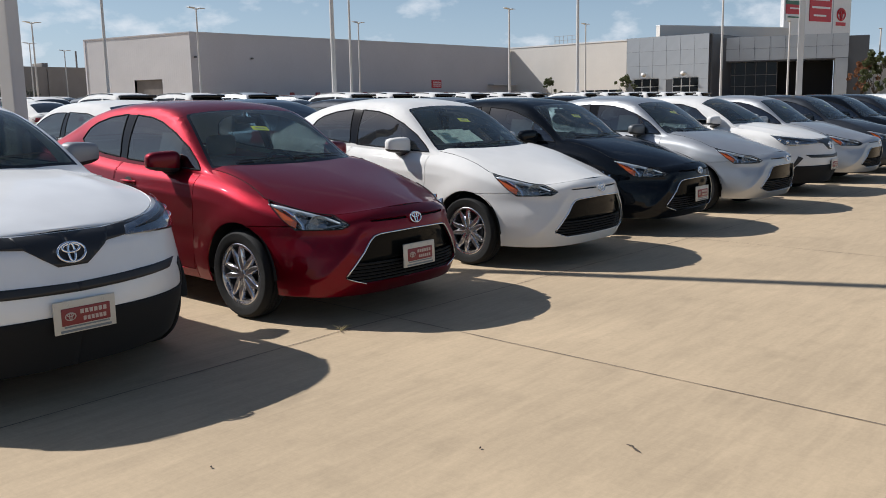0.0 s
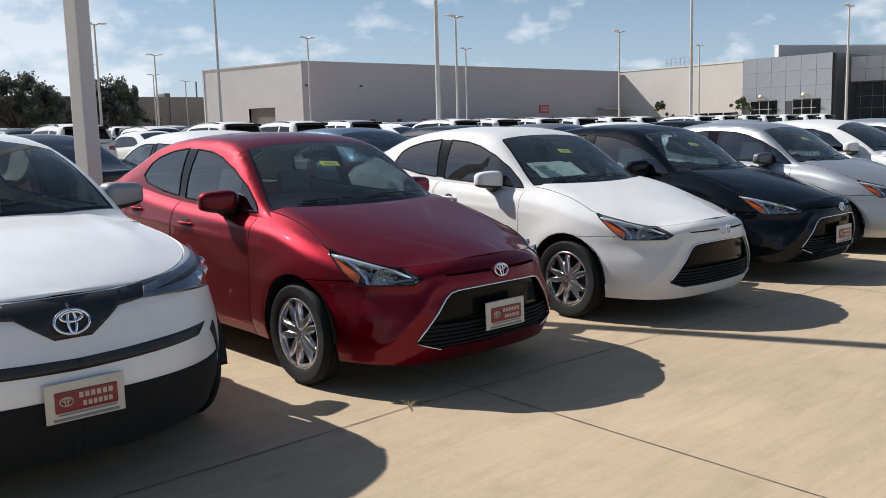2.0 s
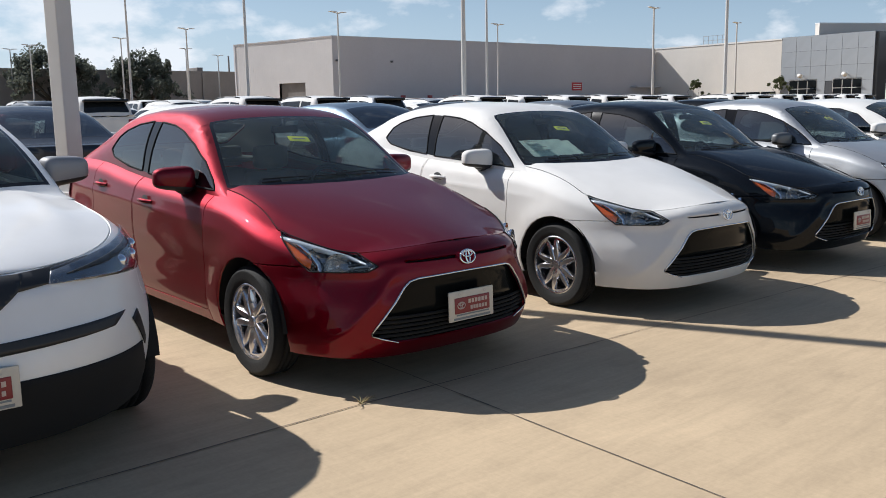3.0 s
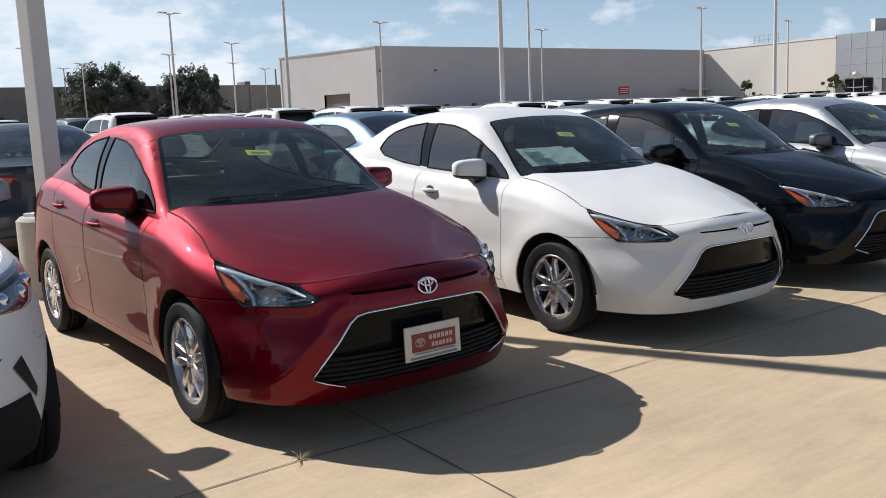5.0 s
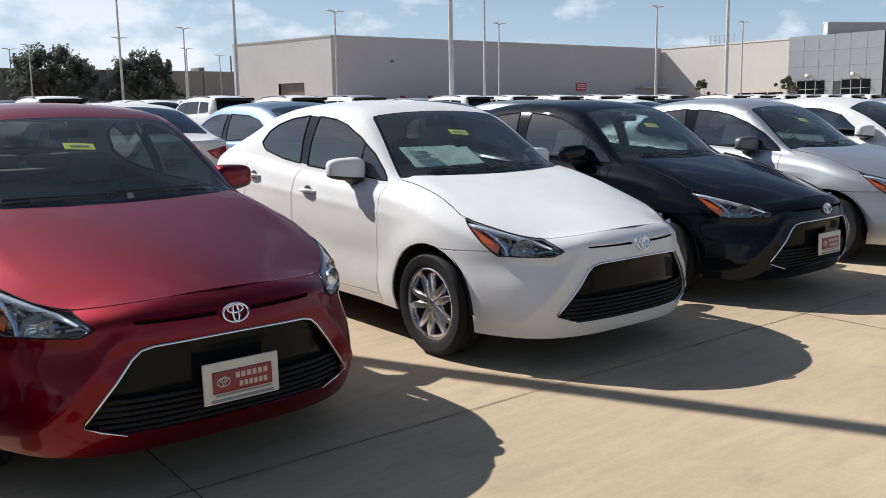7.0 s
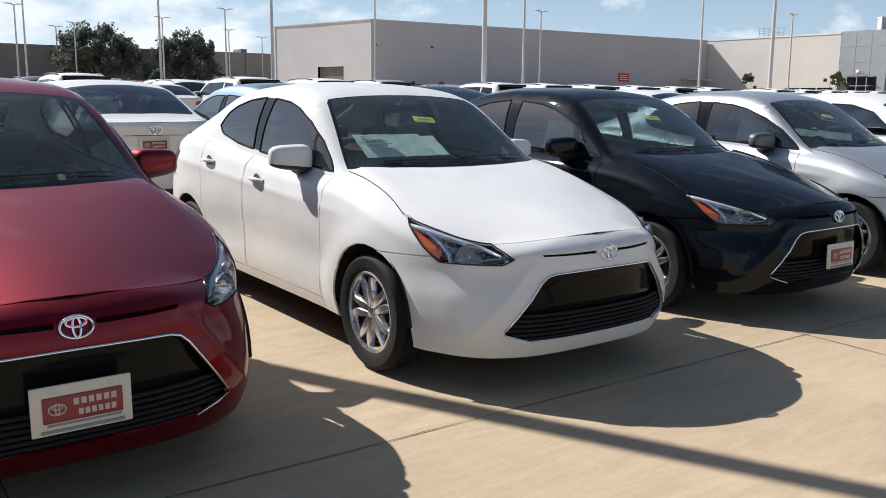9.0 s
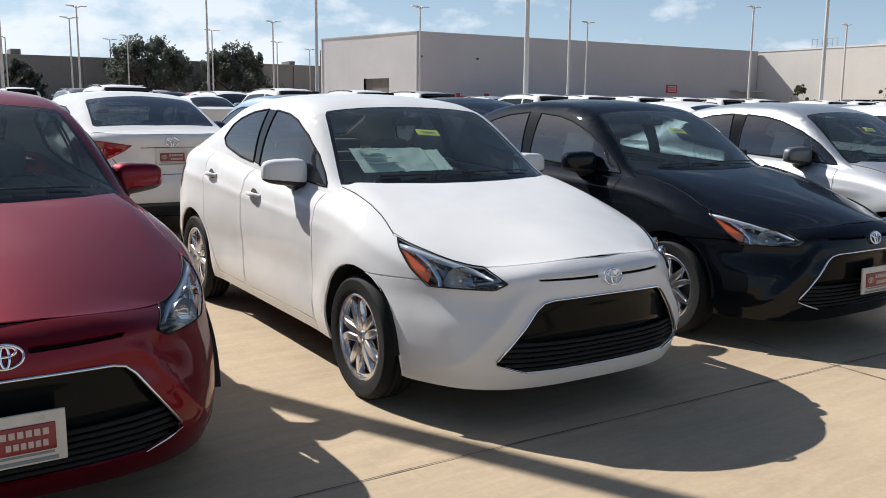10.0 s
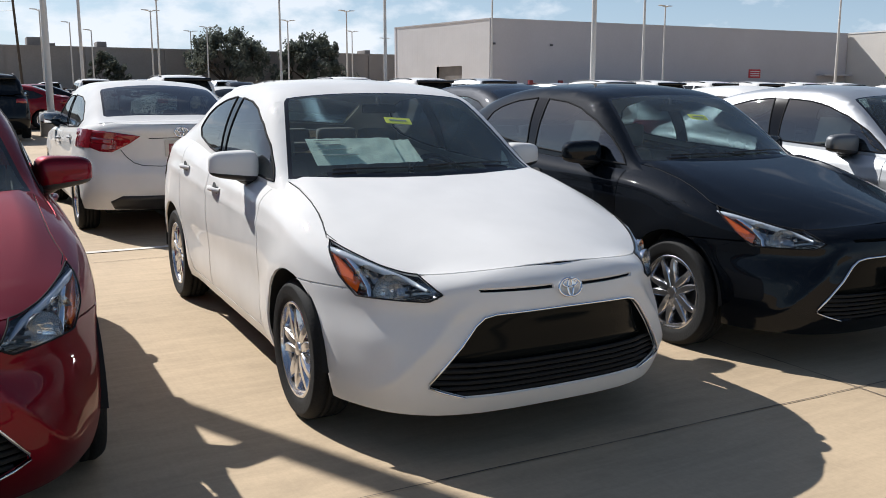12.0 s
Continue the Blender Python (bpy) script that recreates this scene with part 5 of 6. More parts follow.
def showroom():
    X2 = 103.2
    bld = thing("showroom", "car showroom with beige wing, silver panel facade and dark glass entry", "building")
    wing = boxed(X2, X2 + 30, 56.6, 75.6, 0, 9.15)
    part("beige_wing", wing, WALLBEIGE, bld, "sunlit beige stucco wall", smooth=False)
    cap = boxed(X2 - 0.06, X2 + 0.4, 56.6, 75.6, 9.15, 9.32)
    part("wing_cap", cap, SIGNWHITE, bld, smooth=False)
    # lower windows of the wing
    for y in (57.2, 59.3, 61.4):
        part("wing_window", boxed(X2 - 0.05, X2 + 0.02, y, y + 1.9, 0.9, 3.0), SHOPGLASS, bld, smooth=False)
    # silver panels in a grid, recessed joints
    part("panel_backing", boxed(X2 + 0.02, X2 + 20, 45.5, 56.6, 0, 9.4), DARKFACE, bld, smooth=False)
    panel = mesh_of("facade_panel", boxed(-0.02, 0.05, -0.91, 0.91, -0.88, 0.88, 0.012), PANEL, False)
    for i in range(6):
        for j in range(5):
            y, z = 55.65 - 1.85 * i, 8.5 - 1.78 * j
            if j >= 3 and i in (0, 1, 3, 4):
                continue
            ob = new("facade_panel", panel)
            ob.parent, ob.matrix_basis = bld, pose(X2, y, z)
    for y0, y1 in ((52.0, 55.5), (46.7, 50.1)):
        d = part("garage_door", boxed(X2 - 0.02, X2 + 0.05, y0, y1, 0, 4.3), SHUTTER, bld, "white sectional garage door with dark panes", smooth=False)
        for r in range(4):
            for c in range(3):
                w = (y1 - y0) / 3
                part("pane", boxed(X2 - 0.05, X2 - 0.02, y0 + c * w + 0.06, y0 + (c + 1) * w - 0.06, 0.2 + r * 1.02, 1.12 + r * 1.02), SHOPGLASS, d, smooth=False)
        lamp = bmesh.new()
        tube(lamp, [(X2, (y0 + y1) / 2, 4.75), (X2 - 0.5, (y0 + y1) / 2, 4.9), (X2 - 0.8, (y0 + y1) / 2, 4.7)], [0.05, 0.05, 0.35], sides=8)
        part("gooseneck_lamp", lamp, SIGNWHITE, bld)
    # dark recess, then the entry front, which turns away
    P, Q = Vector((107.6, 45.4)), Vector((112.3, 32.1))
    on = lambda t, back=0.0: tuple(P.lerp(Q, t) + Vector((0.943, 0.333)) * back)

    def face(name, t0, t1, z0, z1, mat, back=0.0, thick=0.3, label="", under=bld):
        bm = bmesh.new()
        quad_wall(bm, on(t0, back), on(t1, back), z0, z1, thick)
        return part(name, bm, mat, under, label, smooth=False)

    face("fascia", 0.0, 1.0, 6.15, 9.0, PANEL, label="grey metal fascia over the entry")
    for i in range(1, 8):
        face("fascia_joint", i / 8 - 0.0012, i / 8 + 0.0012, 6.15, 9.0, DARKFACE, back=-0.012, thick=0.01)
    face("fascia_joint", 0.0, 1.0, 7.56, 7.585, DARKFACE, back=-0.012, thick=0.01)
    face("fascia_soffit", 0.0, 1.0, 6.0, 6.15, DARKFACE, back=0.1, thick=4.0)
    face("entry_pier", 0.90, 1.0, 0.0, 6.1, PANEL, back=0.05, thick=2.5)
    face("entry_glass", 0.0, 0.44, 0.0, 6.0, SHOPGLASS, back=1.6, thick=0.1, label="dark glazing in a grid")
    # flat black sheet, standing for the shade deep in the open entry
    face("entry_shade", 0.44, 0.90, 0.0, 6.0, MATBLACK, back=4.0, thick=0.1, label="black sheet for the shade in the entry passage")
    for i in range(6):
        face("mullion", 0.088 * i - 0.002, 0.088 * i + 0.002, 0.0, 6.0, ROOFUNIT, back=1.5, thick=0.1)
    for z in (1.6, 3.0, 4.4):
        face("transom", 0.0, 0.44, z, z + 0.06, ROOFUNIT, back=1.5, thick=0.1)
    face("end_block", 1.0, 1.16, 0.0, 8.7, DARKFACE, back=0.6, thick=6, label="charcoal end block")
    face("low_wing", 1.16, 2.2, 0.0, 5.6, WALLBEIGE, back=6.0, thick=8)
    part("recess_wall", boxed(103.6, 120, 45.2, 45.5, 0, 9.3), DARKFACE, bld, smooth=False)
    upper = bmesh.new()
    quad_wall(upper, (106.55, 53.7), (125.5, 43.8), 8.9, 11.0, 0.8)
    part("upper_storey", upper, WALLBEIGE, bld, "beige upper storey", smooth=False)
    cap = bmesh.new()
    quad_wall(cap, (106.5, 53.68), (125.5, 43.75), 11.0, 11.12, 0.9)
    part("upper_cap", cap, SIGNWHITE, bld, smooth=False)
    P, Q = Vector((125.4, 44.6)), Vector((136.1, 41.35))
    on = lambda t, back=0.0: tuple(P.lerp(Q, t) + Vector((0.29, 0.957)) * back)
    tower = face("sign_tower", 0.0, 1.0, 8.0, 18.5, SIGNWHITE, thick=0.6, label="white sign tower with red banners")
    face("tower_side", 1.0, 1.42, 8.0, 18.5, SIGNWHITE, back=0.25, thick=0.6, under=tower)
    face("tower_edge", 0.985, 1.0, 8.0, 18.5, PANEL, back=-0.04, thick=0.03, under=tower)
    face("red_banner", 0.50, 0.95, 12.2, 15.9, SIGNRED, back=-0.1, thick=0.08, under=tower)
    face("green_strip", 0.03, 0.40, 14.3, 15.6, SIGNGREEN, back=-0.1, thick=0.08, under=tower)
    face("red_banner", 0.03, 0.40, 13.0, 14.3, SIGNRED, back=-0.1, thick=0.08, under=tower)
    face("white_banner", 0.03, 0.40, 12.1, 13.0, SIGNWHITE, back=-0.1, thick=0.08, under=tower)
    for t0, t1, z, h, mat in ((0.06, 0.37, 14.8, 0.28, SIGNWHITE), (0.10, 0.34, 13.7, 0.2, SIGNWHITE), (0.06, 0.36, 12.5, 0.2, SIGNGREEN), (0.56, 0.90, 15.1, 0.22, SIGNWHITE), (0.54, 0.92, 14.0, 0.28, SIGNWHITE), (0.58, 0.84, 12.9, 0.25, SIGNWHITE)):
        face("sign_print", t0, t1, z, z + h, mat, back=-0.14, thick=0.03, under=tower)
    rim = emblem_bm(0.95, 0.85)
    cx, cy = on(1.20, 0.15)
    part("sign_emblem", rim, SIGNRED, tower, at=pose(cx, cy, 13.4, 0, 0, -17))
    face("sign_print", 1.10, 1.31, 11.8, 12.3, SIGNRED, back=0.2, thick=0.03, under=tower)
    frame_bm = bmesh.new()
    for i in range(6):
        box(frame_bm, 115, 115.07, 71.5 + 0.76 * i, 71.57 + 0.76 * i, 9.1, 11.4)
    for z in (10.0, 10.7, 11.35):
        box(frame_bm, 115, 115.07, 71.5, 75.4, z, z + 0.06)
    part("roof_frame", frame_bm, PANEL, bld, "bare rooftop steel frame", smooth=False)


def long_wall():
    bld = thing("brown_building", "long low brown precast building behind the trees", "building")
    part("wall", boxed(-140, 100, 125, 165, 0, 7.6), WALLBROWN, bld, smooth=False)
    part("parapet", boxed(-140.1, 100.1, 124.9, 165.1, 7.6, 7.85), WALLBROWN, bld, smooth=False)
    for i in range(18):
        part("wall_pilaster", boxed(-90 + 10 * i, -89.5 + 10 * i, 124.8, 125.05, 0, 7.6), WALLBROWN, bld, smooth=False)
    for x, w, h in ((13.4, 1.9, 1.2), (15.5, 1.2, 0.5), (21.8, 1.2, 0.85), (60.3, 0.9, 0.7), (-12, 3, 1.2), (-60, 4, 1.4)):
        part("rooftop_unit", boxed(x, x + w, 127, 130, 7.8, 7.8 + h, 0.05), ROOFUNIT, bld)
    part("vent_pipe", boxed(66.0, 66.2, 128, 128.2, 7.8, 10.4, 0.02), ROOFUNIT, bld)


def tree(name, label, x, y, height, spread, leaf, leaves, seed, leaf_size=0.30, trunk=0.45, lift=0.30, clump=46):
    """A trunk that forks into limbs, each limb's twigs ending in clumps of leaves under an uneven dome."""
    rnd = random.Random(seed)
    t = thing(name, label, "tree", at=pose(x, y, lot_height(y)))
    wood = bmesh.new()
    fork = height * lift * 0.75
    tube(wood, [(0, 0, 0), (0.15, 0.05, fork * 0.5), (0.0, 0.1, fork)], [trunk, trunk * 0.8, trunk * 0.7], sides=9)
    limbs = []
    for i in range(8):
        a = 2 * math.pi * i / 8 + rnd.uniform(-0.3, 0.3)
        up = rnd.uniform(0.35, 0.8)
        reach = spread * rnd.uniform(0.35, 0.6)
        tip = Vector((math.cos(a) * reach, math.sin(a) * reach, fork + (height - fork) * up * 0.75))
        mid = Vector((tip.x * 0.45 + rnd.uniform(-0.4, 0.4), tip.y * 0.45, fork + (tip.z - fork) * 0.5))
        tube(wood, [(0, 0.1, fork * 0.95), mid, tip], [trunk * 0.5, trunk * 0.33, trunk * 0.18], sides=6)
        limbs += [mid, tip]
    spots = []
    for i in range(clump):
        a, e = rnd.uniform(0, 2 * math.pi), rnd.uniform(0.02, 1.0)
        r = spread * math.cos(e * 1.35) * rnd.uniform(0.45, 0.98)
        z = height * lift + height * (1 - lift) * math.sin(e * 1.5) * rnd.uniform(0.72, 0.97)
        p = Vector((math.cos(a) * r, math.sin(a) * r, z))
        near = min(limbs, key=lambda q: (q - p).length)
        tube(wood, [near, near.lerp(p, 0.55) + Vector((0, 0, 0.15)), p], [trunk * 0.16, trunk * 0.10, trunk * 0.04], sides=5)
        spots.append((p, spread * rnd.uniform(0.08, 0.17)))
        spots.append((p.lerp(near, 0.35) + Vector((rnd.uniform(-0.5, 0.5), rnd.uniform(-0.5, 0.5), 0.2)), spread * rnd.uniform(0.07, 0.13)))
    part("trunk", wood, BARK, t)
    verts, faces = [], []
    for i in range(leaves):
        e, r = spots[rnd.randrange(len(spots))]
        d = Vector((rnd.gauss(0, 1), rnd.gauss(0, 1), rnd.gauss(0, 0.7))).normalized() * r * rnd.random() ** 0.4
        p = e + d + Vector((0, 0, 0.25 * r * math.sin(7 * d.x)))
        n = Vector((rnd.gauss(0, 1), rnd.gauss(0, 1), rnd.gauss(0.4, 1))).normalized()
        a = n.orthogonal().normalized()
        b = n.cross(a)
        k = leaf_size * rnd.uniform(0.4, 1.1)
        j = len(verts)
        verts += [p + a * k, p + b * k * 0.55, p - a * k, p - b * k * 0.55]
        faces.append((j, j + 1, j + 2, j + 3))
    me = bpy.data.meshes.new("crown")
    me.from_pydata([tuple(v) for v in verts], [], faces)
    me.materials.append(leaf)
    ob = new("crown", me)
    ob.parent = t
    return t


def hedge(x0, x1, y, height):
    rnd = random.Random(21)
    verts, faces = [], []
    for i in range(9000):
        x = rnd.uniform(x0, x1)
        top = height * (0.8 + 0.25 * noise.noise(Vector((x * 0.5, 0, 7))))
        p = Vector((x, y + rnd.gauss(0, 0.35), lot_height(y) + top * rnd.random() ** 0.6))
        n = Vector((rnd.gauss(0, 1), rnd.gauss(0, 1), rnd.gauss(0, 1))).normalized()
        a = n.orthogonal().normalized() * 0.2
        b = n.cross(a) * 0.7
        j = len(verts)
        verts += [p + a, p + b, p - a, p - b]
        faces.append((j, j + 1, j + 2, j + 3))
    me = bpy.data.meshes.new("hedge")
    me.from_pydata([tuple(v) for v in verts], [], faces)
    me.materials.append(LEAFDARK)
    tagged(new("hedge", me), "low dark brown-green hedge along the far wall", "hedge", kind="stuff")


def utility_pole(x, y, lean):
    pole = thing("utility_pole", "dark wooden utility pole with a crossarm", "pole", at=pose(x, y, lot_height(y), 0, lean, 0))
    bm = bmesh.new()
    lathe(bm, [(0.13, 0), (0.11, 6), (0.09, 12.5)], steps=10, axis="z")
    part("pole", bm, BARK, pole)
    part("crossarm", boxed(-1.1, 1.1, -0.06, 0.06, 11.3, 11.45), BARK, pole, smooth=False)
    can = bmesh.new()
    lathe(can, [(0.001, 9.4), (0.22, 9.4), (0.24, 10.2), (0.001, 10.3)], steps=12, axis="z")
    part("transformer", can, ROOFUNIT, pole, at=pose(-0.38, 0, 0))
    for z in (9.0, 8.2, 11.5):
        w = bmesh.new()
        tube(w, [(0, 0, z), (-20, 1, z - 0.9), (-45, 2, z - 0.5)], 0.02, sides=4)
        part("wire", w, BLACK, pole)


warehouse()
showroom()
long_wall()
lamp_post(3.60, 8.77, heads=2, square=True, base=0.7, turn=20)
for x, y in ((26.6, 29.0), (46.5, 28.8), (69.0, 29.3), (27.5, 50.0), (47.0, 49.2), (67.3, 49.1), (87.1, 52.95), (26.3, 65.8), (45.3, 66.4), (65.5, 67.2), (21.2, 84.7), (40.4, 86.6),
             (22.8, 95.8), (38.9, 100.4), (52.0, 112.4), (33.2, 114.6), (33.0, 122.4), (61.8, 123.0), (21.3, 127.6)):
    if y < 124:
        lamp_post(x, y, turn=8, height=10.08 - lot_height(y), thick=0.09 if y < 60 else 0.08)
lamp_post(7.0, 29.8, turn=8, height=10.0, base=0.72, thick=0.085, foot=0.33)
lamp_post(11.5, 58.9, turn=8, height=9.4, thick=0.09)
lamp_post(25.6, 8.47, heads=2, square=True, base=0.7, turn=20)
lamp_post(99.1, 34.5, turn=8, height=9.4, thick=0.10, heads=1)
lamp_post(116.0, 29.6, turn=8, height=9.2, thick=0.10, heads=1)
for x, y, h in ((13.1, 103.3, 9.5), (17.4, 116.4, 9.3), (19.6, 115.1, 8.4)):
    lamp_post(x, y, turn=8, height=h, thick=0.08, heads=1)
utility_pole(10.2, 90, -2.0)
hedge(-30, 49, 112, 1.9)
tree("oak_tree", "broad dark green live oak with spreading crown", 37.4, 121, 9.3, 7.6, LEAF, 15000, 3, leaf_size=0.25, trunk=0.5, lift=0.33, clump=70)
tree("oak_tree", "rounded dark green live oak", 49.6, 121, 9.2, 6.2, LEAF, 14000, 8, leaf_size=0.25, trunk=0.5, lift=0.22, clump=64)
tree("small_tree", "small dark green tree before the brown wall", 21.8, 120, 6.3, 3.0, LEAF, 9000, 4, leaf_size=0.24, trunk=0.2, lift=0.12, clump=46)
tree("shrub", "thin sunlit shrub beside the beige wing", 101.0, 67.2, 4.2, 1.7, LEAFLIGHT, 1500, 5, leaf_size=0.16, trunk=0.08, clump=14)
tree("shrub", "thin sunlit shrub beside the garage doors", 101.0, 55.6, 4.3, 1.8, LEAFLIGHT, 1800, 6, leaf_size=0.16, trunk=0.08, clump=14)
tree("small_tree", "young tree with rusty autumn leaves", 104.5, 28.2, 6.0, 1.7, LEAFRUST, 1500, 7, leaf_size=0.22, trunk=0.12, clump=20)
tree("small_tree", "young olive green tree near the showroom", 102.0, 26.2, 6.3, 2.4, LEAFLIGHT, 4200, 9, leaf_size=0.22, trunk=0.12, clump=20)


def red_barrier(x0, x1, y):
    rail = thing("barrier", "low red steel barrier rail with square posts before the building", "barrier", at=pose(0, 0, lot_height(y)))
    part("rail", boxed(x0, x1, y - 0.06, y + 0.06, 1.86, 2.02, 0.02), BARRIERRED, rail, smooth=False)
    part("rail", boxed(x0, x1, y - 0.05, y + 0.05, 0.9, 1.02, 0.02), BARRIERRED, rail, smooth=False)
    n = int((x1 - x0) / 3.4)
    post = mesh_of("post", boxed(-0.22, 0.22, -0.16, 0.16, 0, 2.30, 0.03), BARRIERRED, False)
    for i in range(n + 1):
        ob = new("post", post)
        ob.parent, ob.matrix_basis = rail, pose(x0 + (x1 - x0) * i / n, y - 0.02, 0)


red_barrier(54.0, 101.0, 73.2)


# ---- the other kinds of car ----
CROSSOVER = variant(
    SEDAN, seam=None, shoulder=False, cowl_cut=None, L=4.35, W=0.90, base=2.64, front_axle=0.87, wheel=0.343, tyre_width=0.215, arch=0.40, Lf=0.92, kf=curve((0, 2.5), (2, 2.5)), inset=0.06, roll=0.09, crease=False, flare=0.02, lamp_split=0.66,
    zb=curve((0, 0.22), (0.5, 0.22), (1.4, 0.23), (3.9, 0.27), (4.36, 0.30)),
    zt=curve((0, 0.850), (0.15, 0.862), (0.4, 0.91), (0.7, 0.965), (1.0, 1.01), (1.35, 1.05), (2.2, 1.085), (3.0, 1.14), (3.8, 1.2), (4.36, 1.15)),
    nose=curve((0.15, 0.13), (0.25, 0.08), (0.38, 0.025), (0.48, 0.0), (0.58, 0.012), (0.68, 0.05), (0.78, 0.085), (0.88, 0.12), (1.0, 0.2)),
    width=curve((0.15, -0.08), (0.25, -0.05), (0.4, -0.015), (0.6, 0.0), (0.8, -0.015), (0.95, -0.045), (1.1, -0.09), (1.2, -0.12)),
    tail=curve((0.2, 0.16), (0.35, 0.05), (0.5, 0.0), (0.8, 0.05), (1.0, 0.10), (1.2, 0.16)),
    hood=curve((0.0, 0.0), (0.1, 0.004), (0.3, 0.035), (0.6, 0.06), (1.0, 0.07), (1.4, 0.065)), hood_end=1.36, uA=1.17, uE=4.15, deck=None,
    rail=curve((1.17, 0.98), (1.28, 1.045), (1.4, 1.135), (1.5, 1.205), (1.8, 1.365), (2.1, 1.46), (2.5, 1.505), (3.0, 1.49), (3.5, 1.43), (3.9, 1.31), (4.15, 1.20)),
    rail_x=curve((1.17, 0.79), (1.6, 0.715), (2.1, 0.645), (3.0, 0.61), (4.15, 0.60)),
    crown=curve((1.17, 0.025), (1.3, 0.06), (1.5, 0.10), (2.0, 0.085), (2.5, 0.06), (3.5, 0.06), (4.15, 0.02)),
    front_win=((1.66, 1.10), (2.50, 1.115), (2.50, 1.43), (2.25, 1.42), (1.98, 1.345)), pillar=((2.50, 1.115), (2.60, 1.118), (2.60, 1.435), (2.50, 1.43)),
    rear_win=((2.60, 1.118), (3.30, 1.17), (3.45, 1.29), (3.2, 1.38), (2.60, 1.435)),
    cowl=False, shield=((0.0, 1.285), (0.42, 1.298), (0.72, 1.345), (0.60, 1.96), (0.57, 1.995), (0.3, 1.98), (0, 1.97)),
    backlight=((0.0, 3.5), (0.50, 3.5), (0.55, 3.95), (0.0, 3.98)),
    doors=(1.40, 2.53, 0.33), quarter=((2.55, 0.33), (2.55, 1.4), (3.5, 1.4), (3.42, 1.0), (3.2, 0.62), (2.96, 0.33)),
)
BIGSEDAN = variant(
    SEDAN, seam=None, shoulder=False, cowl_cut=None, L=4.65, W=0.888, base=2.70, front_axle=0.93, wheel=0.318, tyre_width=0.205, arch=0.37, crease=False, hood=curve((0.0, 0.0), (0.08, 0.006), (0.3, 0.055), (0.6, 0.07), (0.95, 0.075), (1.4, 0.074)),
    zt=curve((0, 0.76), (0.45, 0.82), (1.0, 0.92), (1.4, 0.968), (2.2, 0.985), (3.2, 1.02), (3.9, 1.07), (4.4, 1.105), (4.65, 1.095)),
    zb=curve((0, 0.20), (0.5, 0.20), (1.4, 0.215), (3.0, 0.225), (3.9, 0.25), (4.65, 0.28)),
    tail=curve((0.2, 0.14), (0.35, 0.05), (0.48, 0.0), (0.62, 0.008), (0.72, 0.05), (0.78, 0.065), (0.95, 0.055), (1.04, 0.03), (1.12, 0.04)),
    deck=curve((3.9, 0.03), (4.4, 0.02), (4.65, 0.0)), deck_start=4.02, uA=1.25, uE=4.28, inset=0.03, roll=0.05,
    rail=curve((1.25, 0.92), (1.5, 1.12), (1.75, 1.29), (2.0, 1.40), (2.3, 1.46), (2.7, 1.482), (3.1, 1.468), (3.45, 1.41), (3.8, 1.285), (4.1, 1.15), (4.28, 1.098)),
    rail_x=curve((1.25, 0.78), (1.5, 0.73), (2.0, 0.65), (2.5, 0.62), (3.0, 0.61), (3.6, 0.62), (4.28, 0.70)),
    crown=curve((1.25, 0.095), (1.45, 0.12), (1.8, 0.09), (2.2, 0.06), (2.7, 0.045), (3.3, 0.055), (3.9, 0.05), (4.28, 0.02)),
    front_win=((1.58, 1.0), (2.50, 1.012), (2.52, 1.355), (2.26, 1.352), (2.08, 1.325), (1.88, 1.262), (1.68, 1.15)),
    rear_win=((2.64, 1.014), (3.50, 1.048), (3.72, 1.12), (3.60, 1.20), (3.40, 1.29), (3.12, 1.342), (2.62, 1.362)), pillar=((2.50, 1.012), (2.64, 1.014), (2.62, 1.362), (2.52, 1.355)),
    shield=((0.0, 1.235), (0.40, 1.275), (0.69, 1.385), (0.59, 1.90), (0.56, 1.955), (0.30, 1.925), (0, 1.915)),
    backlight=((0.0, 3.42), (0.54, 3.44), (0.565, 3.50), (0.625, 4.06), (0.60, 4.10), (0.0, 4.14)),
    doors=(1.43, 2.58, 0.285), quarter=((2.60, 0.285), (2.60, 1.3), (3.70, 1.3), (3.60, 0.95), (3.38, 0.58), (3.10, 0.285)), rear_glass=TINTED,
)
